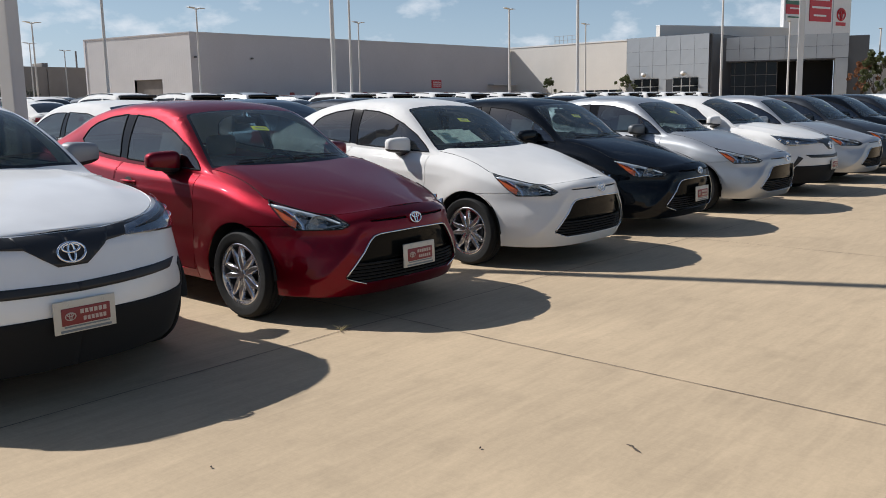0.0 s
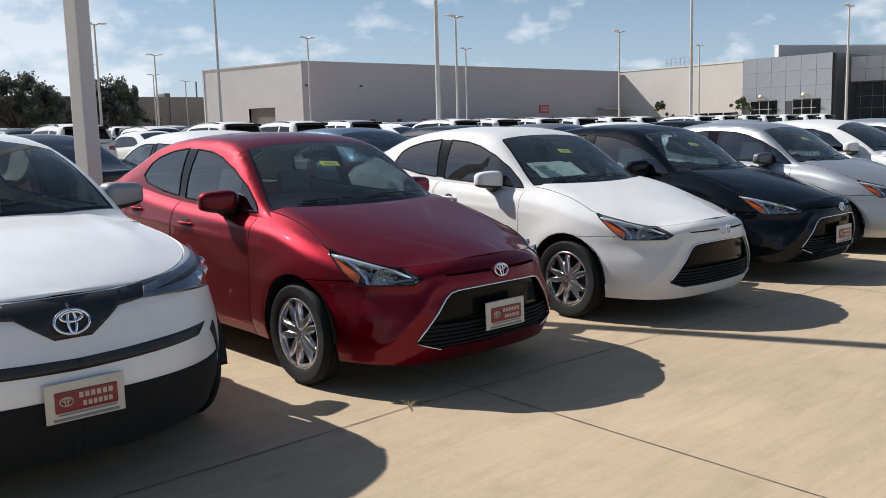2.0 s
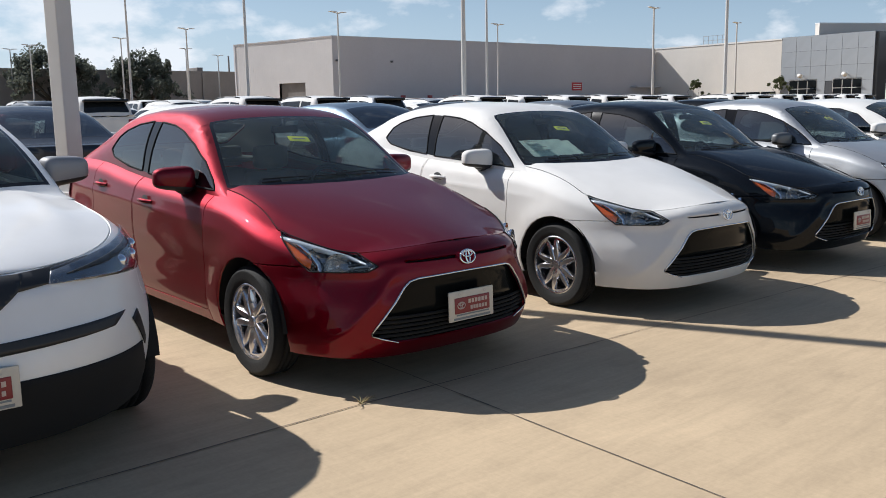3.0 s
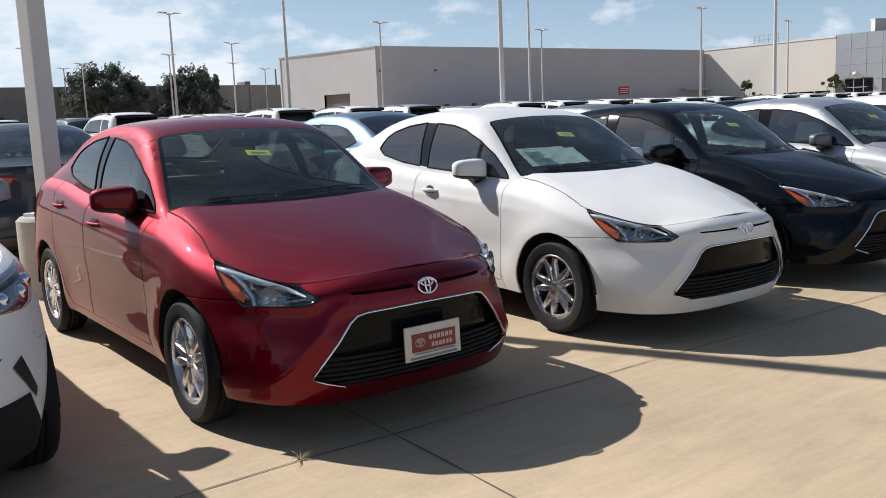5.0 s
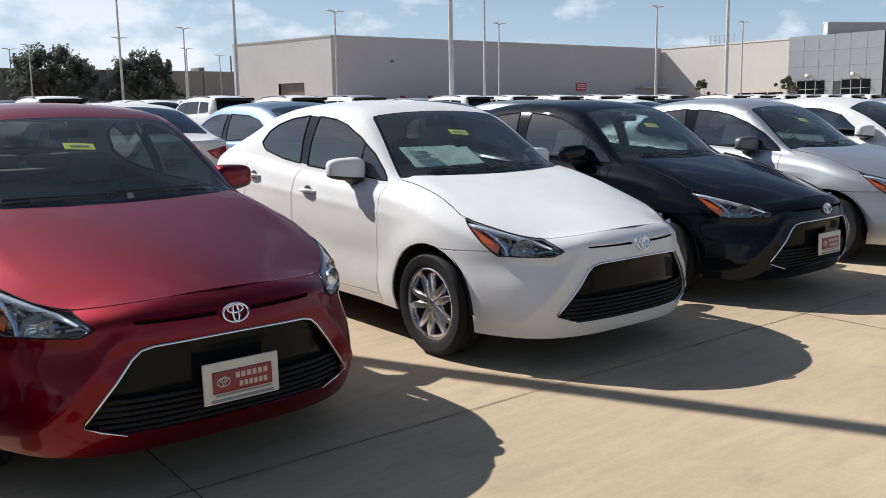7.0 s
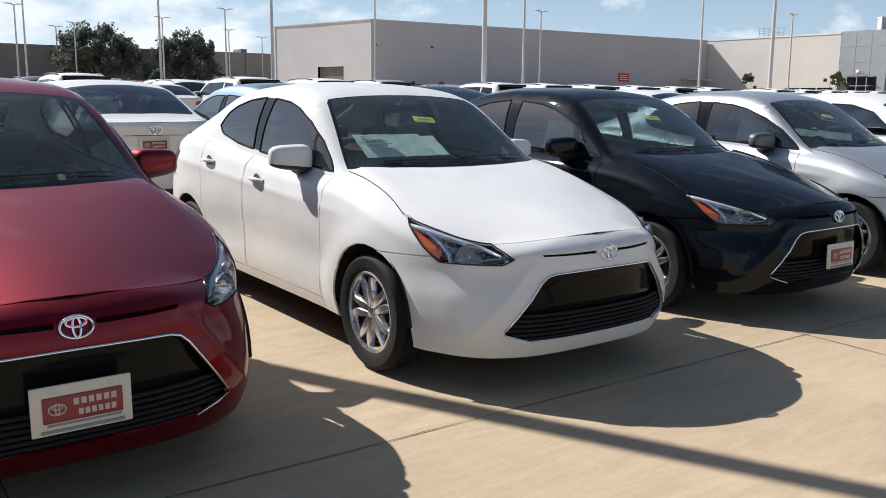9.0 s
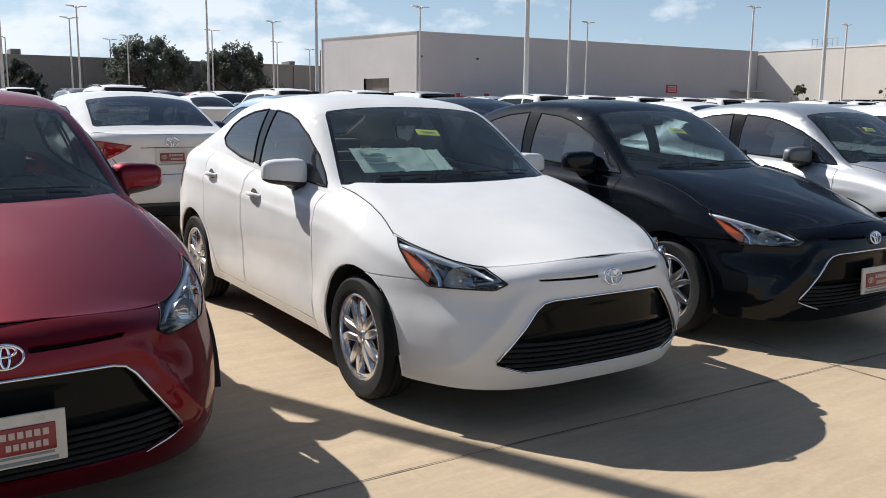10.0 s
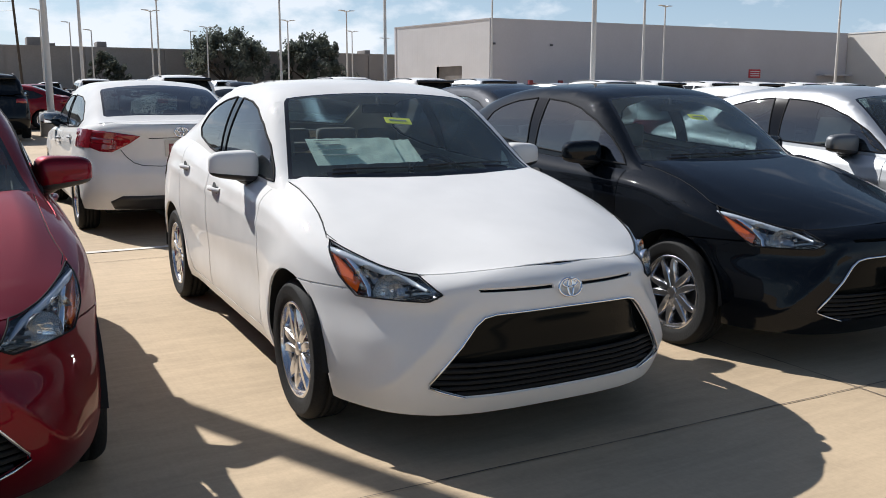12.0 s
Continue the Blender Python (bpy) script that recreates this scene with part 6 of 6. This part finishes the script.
SUV = variant(
    SEDAN, seam=None, shoulder=False, cowl_cut=None, L=4.75, W=0.93, base=2.75, front_axle=0.95, wheel=0.36, tyre_width=0.225, arch=0.41, crease=False, flare=0.02, Lf=0.8, kf=curve((0, 2.8), (2, 2.8)), Lr=0.45, kr=3.0, inset=0.05, deck=None, nu=100,
    zb=curve((0, 0.26), (4.75, 0.30)), zt=curve((0, 0.97), (0.5, 1.04), (1.3, 1.11), (2.5, 1.14), (4.2, 1.19), (4.75, 1.15)),
    nose=curve((0.2, 0.12), (0.4, 0.02), (0.6, 0.0), (0.9, 0.05), (1.05, 0.15)), tail=curve((0.2, 0.14), (0.4, 0.03), (0.55, 0.0), (0.9, 0.06), (1.2, 0.10)),
    width=curve((0.2, -0.06), (0.4, -0.01), (0.65, 0.0), (0.95, -0.02), (1.2, -0.06)),
    hood=curve((0.0, 0.0), (0.1, 0.005), (0.4, 0.04), (1.5, 0.05)), hood_end=1.4, uA=1.25, uE=4.64,
    rail=curve((1.25, 1.10), (1.6, 1.36), (2.0, 1.60), (2.4, 1.69), (3.2, 1.725), (4.0, 1.70), (4.32, 1.66), (4.42, 1.56), (4.54, 1.34), (4.64, 1.175)),
    rail_x=curve((1.25, 0.82), (2.0, 0.72), (3.0, 0.69), (4.2, 0.67), (4.64, 0.76)), crown=curve((1.25, 0.06), (2.0, 0.07), (3.0, 0.06), (4.3, 0.05), (4.64, 0.02)),
    front_win=((1.62, 1.17), (2.5, 1.19), (2.5, 1.575), (2.3, 1.565), (2.05, 1.51)), pillar=((2.5, 1.19), (2.62, 1.195), (2.62, 1.58), (2.5, 1.575)),
    rear_win=((2.62, 1.195), (3.5, 1.21), (3.5, 1.59), (2.62, 1.58)), more_win=(("quarter_window", ((3.58, 1.215), (4.25, 1.24), (4.18, 1.54), (3.58, 1.585))),),
    shield=((0.0, 1.30), (0.45, 1.33), (0.74, 1.43), (0.66, 2.02), (0, 2.0)), backlight=((0.0, 4.37), (0.58, 4.375), (0.66, 4.55), (0.64, 4.58), (0.0, 4.58)),
    doors=(1.45, 2.55, 0.36), quarter=((2.57, 0.36), (2.57, 1.4), (3.55, 1.4), (3.5, 1.0), (3.3, 0.66), (3.05, 0.36)),
)


def crossover(name, label):
    s = CROSSOVER
    car, sh, low = car_body(name, label, s)
    finish_body(car, sh, low, s, mirrors=(1.62, 1.10, 1.05), wheel_rim=0.225)
    for side in (-1, 1):
        m = (lambda pts: pts) if side > 0 else mirror_outline
        slot = part("intake_slot", band(sh, m([(0.0, 0.582), (0.72, 0.597), (0.86, 0.648), (0.4, 0.636), (0.0, 0.632)]), 0.005), BLACK, car)
        part("lower_bumper", band(sh, m([(0.0, 0.20), (1.22, 0.20), (1.20, 0.29), (1.06, 0.472), (0.0, 0.482)]), 0.006, 0.03), MATBLACK, car, "black plastic lower bumper")
        part("corner_vent", band(sh, m([(0.91, 0.594), (1.00, 0.622), (1.15, 0.475), (1.13, 0.440)]), 0.006), BLACK, car)
        part("grille_band", band(sh, m([(0.0, 0.705), (0.075, 0.705), (0.22, 0.80), (0.26, 0.857), (0.0, 0.857)]), 0.004), BLACK, car)
        part("grille_arm", band(sh, m([(0.21, 0.798), (0.66, 0.838), (0.66, 0.882), (0.24, 0.858)]), 0.003), BLACK, car)
        lamp = part("headlamp", band(sh, m([(0.36, 0.808), (0.40, 0.860), (0.7, 0.884), (1.0, 0.917), (1.28, 0.942), (1.345, 0.932), (1.30, 0.86), (1.20, 0.795), (1.08, 0.782)]), 0.004, 0.025), HOUSING, car, "slim swept headlamp")
        part("lens", band(sh, m([(0.36, 0.806), (0.40, 0.862), (0.7, 0.886), (1.0, 0.919), (1.28, 0.944), (1.35, 0.933), (1.305, 0.86), (1.20, 0.793), (1.08, 0.780)]), 0.016, 0.025), CLEAR, lamp)
        part("dark_inlay", band(sh, m([(0.42, 0.83), (0.75, 0.862), (1.2, 0.91), (1.2, 0.885), (0.75, 0.845)]), 0.009), BLACK, lamp)
        for q, z in ((0.92, 0.832), (1.12, 0.838), (1.25, 0.868)):
            b = bmesh.new()
            bmesh.ops.create_uvsphere(b, u_segments=14, v_segments=10, radius=0.030)
            p = sh.front(q * side, z) + Vector((0, 0.016, 0))
            part("projector", b, CHROME, lamp, at=pose(p.x, p.y, p.z))
        strip_bm = strip(sh, [(q * side, z) for q, z in ((0.5, 0.806), (0.8, 0.800), (1.06, 0.796))], 0.006, 0.012)
        part("light_strip", strip_bm, REFLECTOR, lamp)
    p = sh.front(0, 0.772)
    part("emblem", emblem_bm(0.070, 0.049), CHROME, car, at=pose(0, p.y - 0.02, 0.772, -16, 0, 0))
    handles(car, s, ((2.3, 0.95),))
    wipers(car, sh, s)
    plate(car, pose(0, -0.022, 0.474, 0, 0, 0))
    mount = bmesh.new()
    box(mount, -0.145, 0.145, -0.014, 0.05, 0.42, 0.53, 0.012)
    part("plate_mount", mount, BLACK, car)
    return car


def big_sedan(name, label):
    s = BIGSEDAN
    car, sh, low = car_body(name, label, s)
    finish_body(car, sh, low, s, mirrors=(1.70, 1.02, 1.0))
    for side in (-1, 1):
        m = (lambda pts: pts) if side > 0 else mirror_outline
        lamp = part("tail_lamp", band(sh, m([(0.35, 0.985), (0.46, 0.925), (0.56, 0.850), (0.62, 0.835), (0.72, 0.84), (0.835, 0.89), (0.86, 0.985), (0.855, 1.04), (0.80, 1.05), (0.6, 1.025)]), 0.006, 0.03, back=True), REDLAMP, car, "large red tail lamp")
        part("lamp_core", band(sh, m([(0.60, 0.90), (0.78, 0.92), (0.80, 0.98), (0.60, 0.955)]), 0.009, 0.03, back=True), REDLAMP, lamp)
        wrap = bmesh.new()
        rows = []
        for z in (0.87, 0.93, 0.99, 1.045):
            row = []
            for i in range(8):
                c = 0.70 + 0.30 * i / 7
                x, u = sh.point(s["L"] - 0.1, c, z, "rear")
                row.append(wrap.verts.new((side * (x + 0.006), u + 0.004, z)))
            rows.append(row)
        for r0, r1 in zip(rows, rows[1:]):
            for i in range(7):
                wrap.faces.new((r0[i], r0[i + 1], r1[i + 1], r1[i]))
        part("lamp_wrap", wrap, REDLAMP, lamp)
    seam = bmesh.new()
    for way in (((0.55, 0.86), (0.50, 0.79), (0.44, 0.735), (0.36, 0.708), (0.2, 0.70), (0, 0.70)), ((0.30, 0.965), (0.15, 0.968), (0, 0.968))):
        way = way + tuple((-x, z) for x, z in way[-2::-1])
        tube(seam, [sh.rear(x, z) + Vector((0, 0.001, 0)) for x, z in way], 0.004, sides=5)
    part("trunk_seam", seam, BLACK, car)
    low_insert = part("rear_valance", band(sh, [(-0.62, 0.28), (0.62, 0.28), (0.66, 0.36), (0.56, 0.42), (-0.56, 0.42), (-0.66, 0.36)], 0.006, 0.05, back=True), BLACK, car)
    p = sh.rear(0, 1.03)
    part("emblem", emblem_bm(0.066, 0.046), CHROME, car, at=pose(0, p.y + 0.012, 1.025, 0, 0, 180))
    badge = bmesh.new()
    box(badge, -0.13, 0.13, -0.004, 0.004, -0.010, 0.010, 0.002)
    p = sh.rear(-0.40, 0.80)
    part("badge_bar", badge, CHROME, car, at=pose(-0.42, p.y + 0.004, 0.80))
    p = sh.rear(0, 0.87)
    plate(car, pose(0, p.y + 0.012, 0.87, 0, 0, 180))
    handles(car, s, ((2.36, 0.88), (3.35, 0.93)))
    return car


def suv(name, label):
    s = SUV
    car, sh, low = car_body(name, label, s, res=0.55)
    finish_body(car, sh, low, s, res=0.55, glass=(AUTOGLASS, AUTOGLASS), doors=False, cabin=False, wheel_rim=0.24, mirrors=(1.75, 1.17, 1.15))
    for side in (-1, 1):
        m = (lambda pts: pts) if side > 0 else mirror_outline
        part("tail_lamp", band(sh, m([(0.58, 0.98), (0.86, 0.97), (0.87, 1.10), (0.60, 1.08)]), 0.008, 0.06, back=True), REDLAMP, car)
        rail_bm = bmesh.new()
        tube(rail_bm, [(side * 0.62, u, s["rail"](u) + 0.035 + (0.0 if 2.3 < u < 3.9 else -0.03)) for u in (2.1, 2.4, 3.0, 3.6, 4.0)], 0.018, sides=6)
        part("roof_rail", rail_bm, BLACK, car)
    wing = bmesh.new()
    box(wing, -0.64, 0.64, 4.38, 4.60, 1.585, 1.675, 0.03)
    part("spoiler", wing, GLOSSBLACK, car)
    return car


def far_sedan(name, label):
    """A sedan of the far rows."""
    s = variant(BIGSEDAN, rear_glass=AUTOGLASS)
    car, sh, low = car_body(name, label, s, res=0.55)
    finish_body(car, sh, low, s, res=0.55, glass=(AUTOGLASS, AUTOGLASS), doors=False, cabin=False, mirrors=(1.70, 1.02, 1.0))
    for side in (-1, 1):
        m = (lambda pts: pts) if side > 0 else mirror_outline
        part("tail_lamp", band(sh, m([(0.42, 0.90), (0.80, 0.88), (0.84, 1.03), (0.5, 1.0)]), 0.006, 0.06, back=True), REDLAMP, car)
    return car


# ---- the front row ----
WHITE, BLACKPAINT, SILVER, GREY = (0.77, 0.75, 0.715), (0.0050, 0.0064, 0.0088), (0.50, 0.51, 0.52), (0.055, 0.06, 0.068)
RED, BLUEGREY = (0.180, 0.0010, 0.010), (0.13, 0.18, 0.24)


def tag_strip(car, x, u=1.645, z=1.275):
    t = bmesh.new()
    box(t, -0.076, 0.076, -0.002, 0.002, -0.026, 0.026)
    ob = part("yellow_tag", t, YELLOW, car, "yellow stock tag hung behind the glass", smooth=False, at=pose(x, u, z, -57, 4, 0))
    b = bmesh.new()
    box(b, -0.05, 0.05, -0.004, -0.002, -0.005, 0.006)
    part("tag_print", b, INK, ob, smooth=False)


red_car, sedan_shell = small_sedan("sedan", "dark red metallic compact sedan with dealer plate")
row = [red_car]
for x, y, turn, lab, rgb, metal in (
    (6.492, 3.72, -1.3, "white compact sedan with papers behind the windscreen", WHITE, 0.0),
    (8.80, 3.83, -0.2, "glossy black compact sedan with dealer plate", BLACKPAINT, 0.25),
    (11.17, 3.71, 0, "silver compact sedan with alloy wheels", SILVER, 0.85),
    (15.9, 3.80, 0, "light silver compact sedan in the front row", SILVER, 0.8),
    (18.25, 3.80, 0, "dark grey compact sedan in the front row", GREY, 0.7),
    (20.6, 3.80, 0, "black compact sedan in the front row", BLACKPAINT, 0.25),
    (22.95, 3.80, 0, "dark grey compact sedan near the row's end", (0.03, 0.033, 0.04), 0.6),
    (25.6, 3.80, 0, "white compact sedan near the row's end", WHITE, 0.0),
):
    c = tagged(copy_thing(red_car, pose(x, y, -0.009 if x < 7 else -0.016, LOT, 0, turn)), lab, group="front row of cars")
    colour(c, rgb, metal)
    row.append(c)
# mirror caps of the silver car, darkened in colour for the shade on them
for o in row[3].children:
    if o.name.startswith("door_mirror"):
        o.color = (0.16, 0.165, 0.17, 0.7)
red_car.matrix_basis = pose(4.018, 3.735, -0.009, LOT)
tagged(red_car, group="front row of cars")
colour(red_car, RED, 0.95)
plate(red_car, pose(-0.005, -0.022, 0.440, -2, 0, 0))
plate(row[2], pose(0, -0.022, 0.440, -2, 0, 0))
for c, x in zip(row, (-0.02, 0.02, 0.05, 0.05, 0.0, 0.0)):
    tag_strip(c, x)
# crumpled price sheets on the white car's dashboard
for name, x0, x1, h, k, lean in (("price_sheet", -0.52, -0.05, 0.165, 1.0, 0.0), ("price_sheet", -0.06, 0.07, 0.150, 2.0, 0.012)):
    bm = bmesh.new()
    n, m = 16, 7
    g = [[bm.verts.new((x0 + (x1 - x0) * i / n, 1.42 + lean + 0.19 * j / m + 0.012 * noise.noise(Vector((i * 0.5 * k, j * 0.6, 3))), 1.070 + (h - 0.045) * j / m + 0.006 * noise.noise(Vector((i * 0.7, j * 0.9, k))))) for j in range(m + 1)] for i in range(n + 1)]
    for i in range(n):
        for j in range(m):
            bm.faces.new((g[i][j], g[i + 1][j], g[i + 1][j + 1], g[i][j + 1]))
    sheet = tagged(part(name, bm, PAPER), "crumpled white printed paper on the dashboard", "paper")
    sheet.matrix_basis = row[1].matrix_basis
    if x0 < -0.4:
        bars = bmesh.new()
        for j, (a, b, z) in enumerate(((-0.48, -0.34, 1.172), (-0.48, -0.35, 1.152), (-0.48, -0.30, 1.130), (-0.47, -0.28, 1.105))):
            box(bars, a, b, 1.412 + 1.58 * (z - 1.07), 1.424 + 1.58 * (z - 1.07), z + 0.010, z + 0.013)
        part("sheet_print", bars, INK, sheet, smooth=False)
# stickers in door glass
for c, side, u, z in ((row[2], -1, 1.98, 1.15), (row[3], -1, 1.98, 1.15), (row[0], -1, 1.95, 1.16)):
    bm = bmesh.new()
    box(bm, -0.001, 0.001, -0.15, 0.15, -0.12, 0.10)
    part("window_sticker", bm, STICKER, c, "price sheet inside the door glass", smooth=False, at=pose(side * 0.635, u, z, 0, -side * 16, 0))

chr_car = crossover("crossover", "white crossover with black grille band and dealer plate")
chr_car.matrix_basis = pose(1.62, 3.775, -0.009, LOT)
tagged(chr_car, group="front row of cars")
colour(chr_car, (0.84, 0.835, 0.82), 0.22)
for o in chr_car.children:
    if o.name.startswith("door_mirror"):
        o.color = (0.30, 0.30, 0.31, 0.3)
hatch = tagged(copy_thing(chr_car, pose(13.55, 3.85, -0.009, LOT)), "white hatchback with dark grille in the front row", group="front row of cars")
colour(hatch, WHITE, 0.0)
hatch.scale = (0.95, 0.97, 0.96)

# ---- the second row, tails to the front row ----
tail_car = big_sedan("sedan", "white sedan seen from behind with red tail lamps")
tail_car.matrix_basis = pose(6.37, 14.40, lot_height(13.5) + 0.01, -0.6, 0, 180)
SECOND = [(3.95, "dark slate sedan parked tail out", (0.035, 0.042, 0.055), 0.6), (8.75, "slate blue sedan parked tail out", BLUEGREY, 0.8), (11.2, "dark sedan parked tail out", (0.02, 0.022, 0.027), 0.6),
          (13.6, "grey sedan parked tail out", (0.2, 0.21, 0.22), 0.8), (16.0, "white sedan parked tail out", WHITE, 0.0), (18.4, "black sedan parked tail out", BLACKPAINT, 0.3), (20.8, "silver sedan parked tail out", SILVER, 0.8)]
for x, lab, rgb, metal in SECOND:
    c = tagged(copy_thing(tail_car, pose(x, 14.45, lot_height(13.5) + 0.01, -0.6, 0, 180)), lab, group="second row of cars")
    colour(c, rgb, metal)
tagged(tail_car, group="second row of cars")
colour(tail_car, WHITE, 0.0)

# ---- the far rows ----
rnd = random.Random(11)
suv_first = suv("suv", "white sport utility vehicle with dark rear glass")
sedan_first = far_sedan("sedan", "white sedan in the far rows")
used = {"suv": False, "sedan": False}
PAINTS = {"white": (WHITE, 0.0), "black": (BLACKPAINT, 0.25), "silver": (SILVER, 0.8), "grey": (GREY, 0.7), "red": ((0.22, 0.006, 0.012), 0.4), "blue": ((0.03, 0.06, 0.14), 0.6)}


def park(kind, paint, x, y, turn):
    first = suv_first if kind == "suv" else sedan_first
    rgb, metal = PAINTS[paint]
    if used[kind]:
        c = copy_thing(first, pose(x, y, lot_height(y), 0, 0, turn))
    else:
        c, used[kind] = first, True
        c.matrix_basis = pose(x, y, lot_height(y), 0, 0, turn)
    what = "sport utility vehicle with dark glass" if kind == "suv" else "sedan with dark glass"
    tagged(c, f"{paint} {what} in the far rows", group="far rows of cars")
    colour(c, rgb, metal)


for i in range(20):
    x = 10.3 + 2.6 * i + rnd.uniform(-0.08, 0.08)
    kind = "sedan" if i in (1, 5, 12) else "suv"
    park(kind, "white" if rnd.random() < 0.8 else rnd.choice(("silver", "black")), x, 30.9 + rnd.uniform(-0.1, 0.1), 180)
for i in range(19):
    x = 10.8 + 2.6 * i
    if 25 < x < 28 or 45 < x < 48:
        continue
    park("suv" if rnd.random() < 0.6 else "sedan", rnd.choice(("white", "silver", "white", "grey", "black")), x, 31.6, 0)
for i in range(16):
    park("suv", rnd.choice(("white", "white", "white", "silver", "grey")), 14.0 + 3.0 * i, 51.0, 180)
for i in range(16):
    x = 22 + 3.2 * i
    park("suv", rnd.choice(("red", "white", "red", "white", "silver")), x, 68.5, 180)
for x, y, kind, paint, turn in ((5.35, 31.8, "suv", "black", 180), (3.5, 35.0, "sedan", "red", -90), (3.7, 37.4, "sedan", "red", -90), (3.9, 39.8, "sedan", "red", -90), (4.8, 42.6, "sedan", "black", -90),
                                (7.9, 49.5, "sedan", "red", 180), (10.4, 49.5, "suv", "white", 180), (12.9, 49.5, "sedan", "red", 180), (5.3, 50.0, "suv", "black", 180), (2.4, 32.0, "suv", "grey", 180)):
    park(kind, paint, x, y, turn)
for i in range(12):
    park(rnd.choice(("suv", "sedan")), rnd.choice(("grey", "white", "black", "silver")), -22 + 2.7 * i, 61.0, 180)
for i in range(12):
    park("suv", rnd.choice(("white", "black", "silver", "grey")), -18 + 2.9 * i, 78.0, 180)
for i in range(9):
    park("suv", rnd.choice(("white", "black", "grey")), 14.6 + 2.8 * i, 43.5, 0)
for i in range(10):
    park("suv", rnd.choice(("grey", "black", "white", "silver", "black")), 4.0 + 4.4 * i, 100, 180)


# ---- small things on the ground ----
def weed(x, y):
    rnd = random.Random(5)
    bm = bmesh.new()
    for i in range(16):
        a, r = rnd.uniform(0, 6.28), rnd.uniform(0.02, 0.06)
        tip = Vector((math.cos(a) * r * 1.6, math.sin(a) * r, rnd.uniform(0.01, 0.035)))
        tube(bm, [(0, 0, 0), tip * 0.5 + Vector((0, 0, 0.008)), tip], [0.0022, 0.0018, 0.0008], sides=4)
    tagged(part("weed_tuft", bm, WEED, None, at=pose(x, y, 0.004)), "small dry weed growing out of the slab joint", "weed")


def twig(x, y, turn, size):
    bm = bmesh.new()
    tube(bm, [(-size, 0, 0.004), (-0.3 * size, 0.15 * size, 0.006), (0.3 * size, -0.05 * size, 0.006), (size, 0.2 * size, 0.004)], [0.002, 0.004, 0.004, 0.0015], sides=5)
    tagged(part("twig", bm, BARK, None, at=pose(x, y, 0.002, 0, 0, turn)), "short dry brown twig lying on the concrete", "twig")


weed(3.355, 3.81)
twig(2.745, 1.372, 60, 0.045)
for x, y, turn, size in ((2.35, 1.88, 20, 0.008), (1.525, 2.62, 80, 0.008)):
    twig(x, y, turn, size)
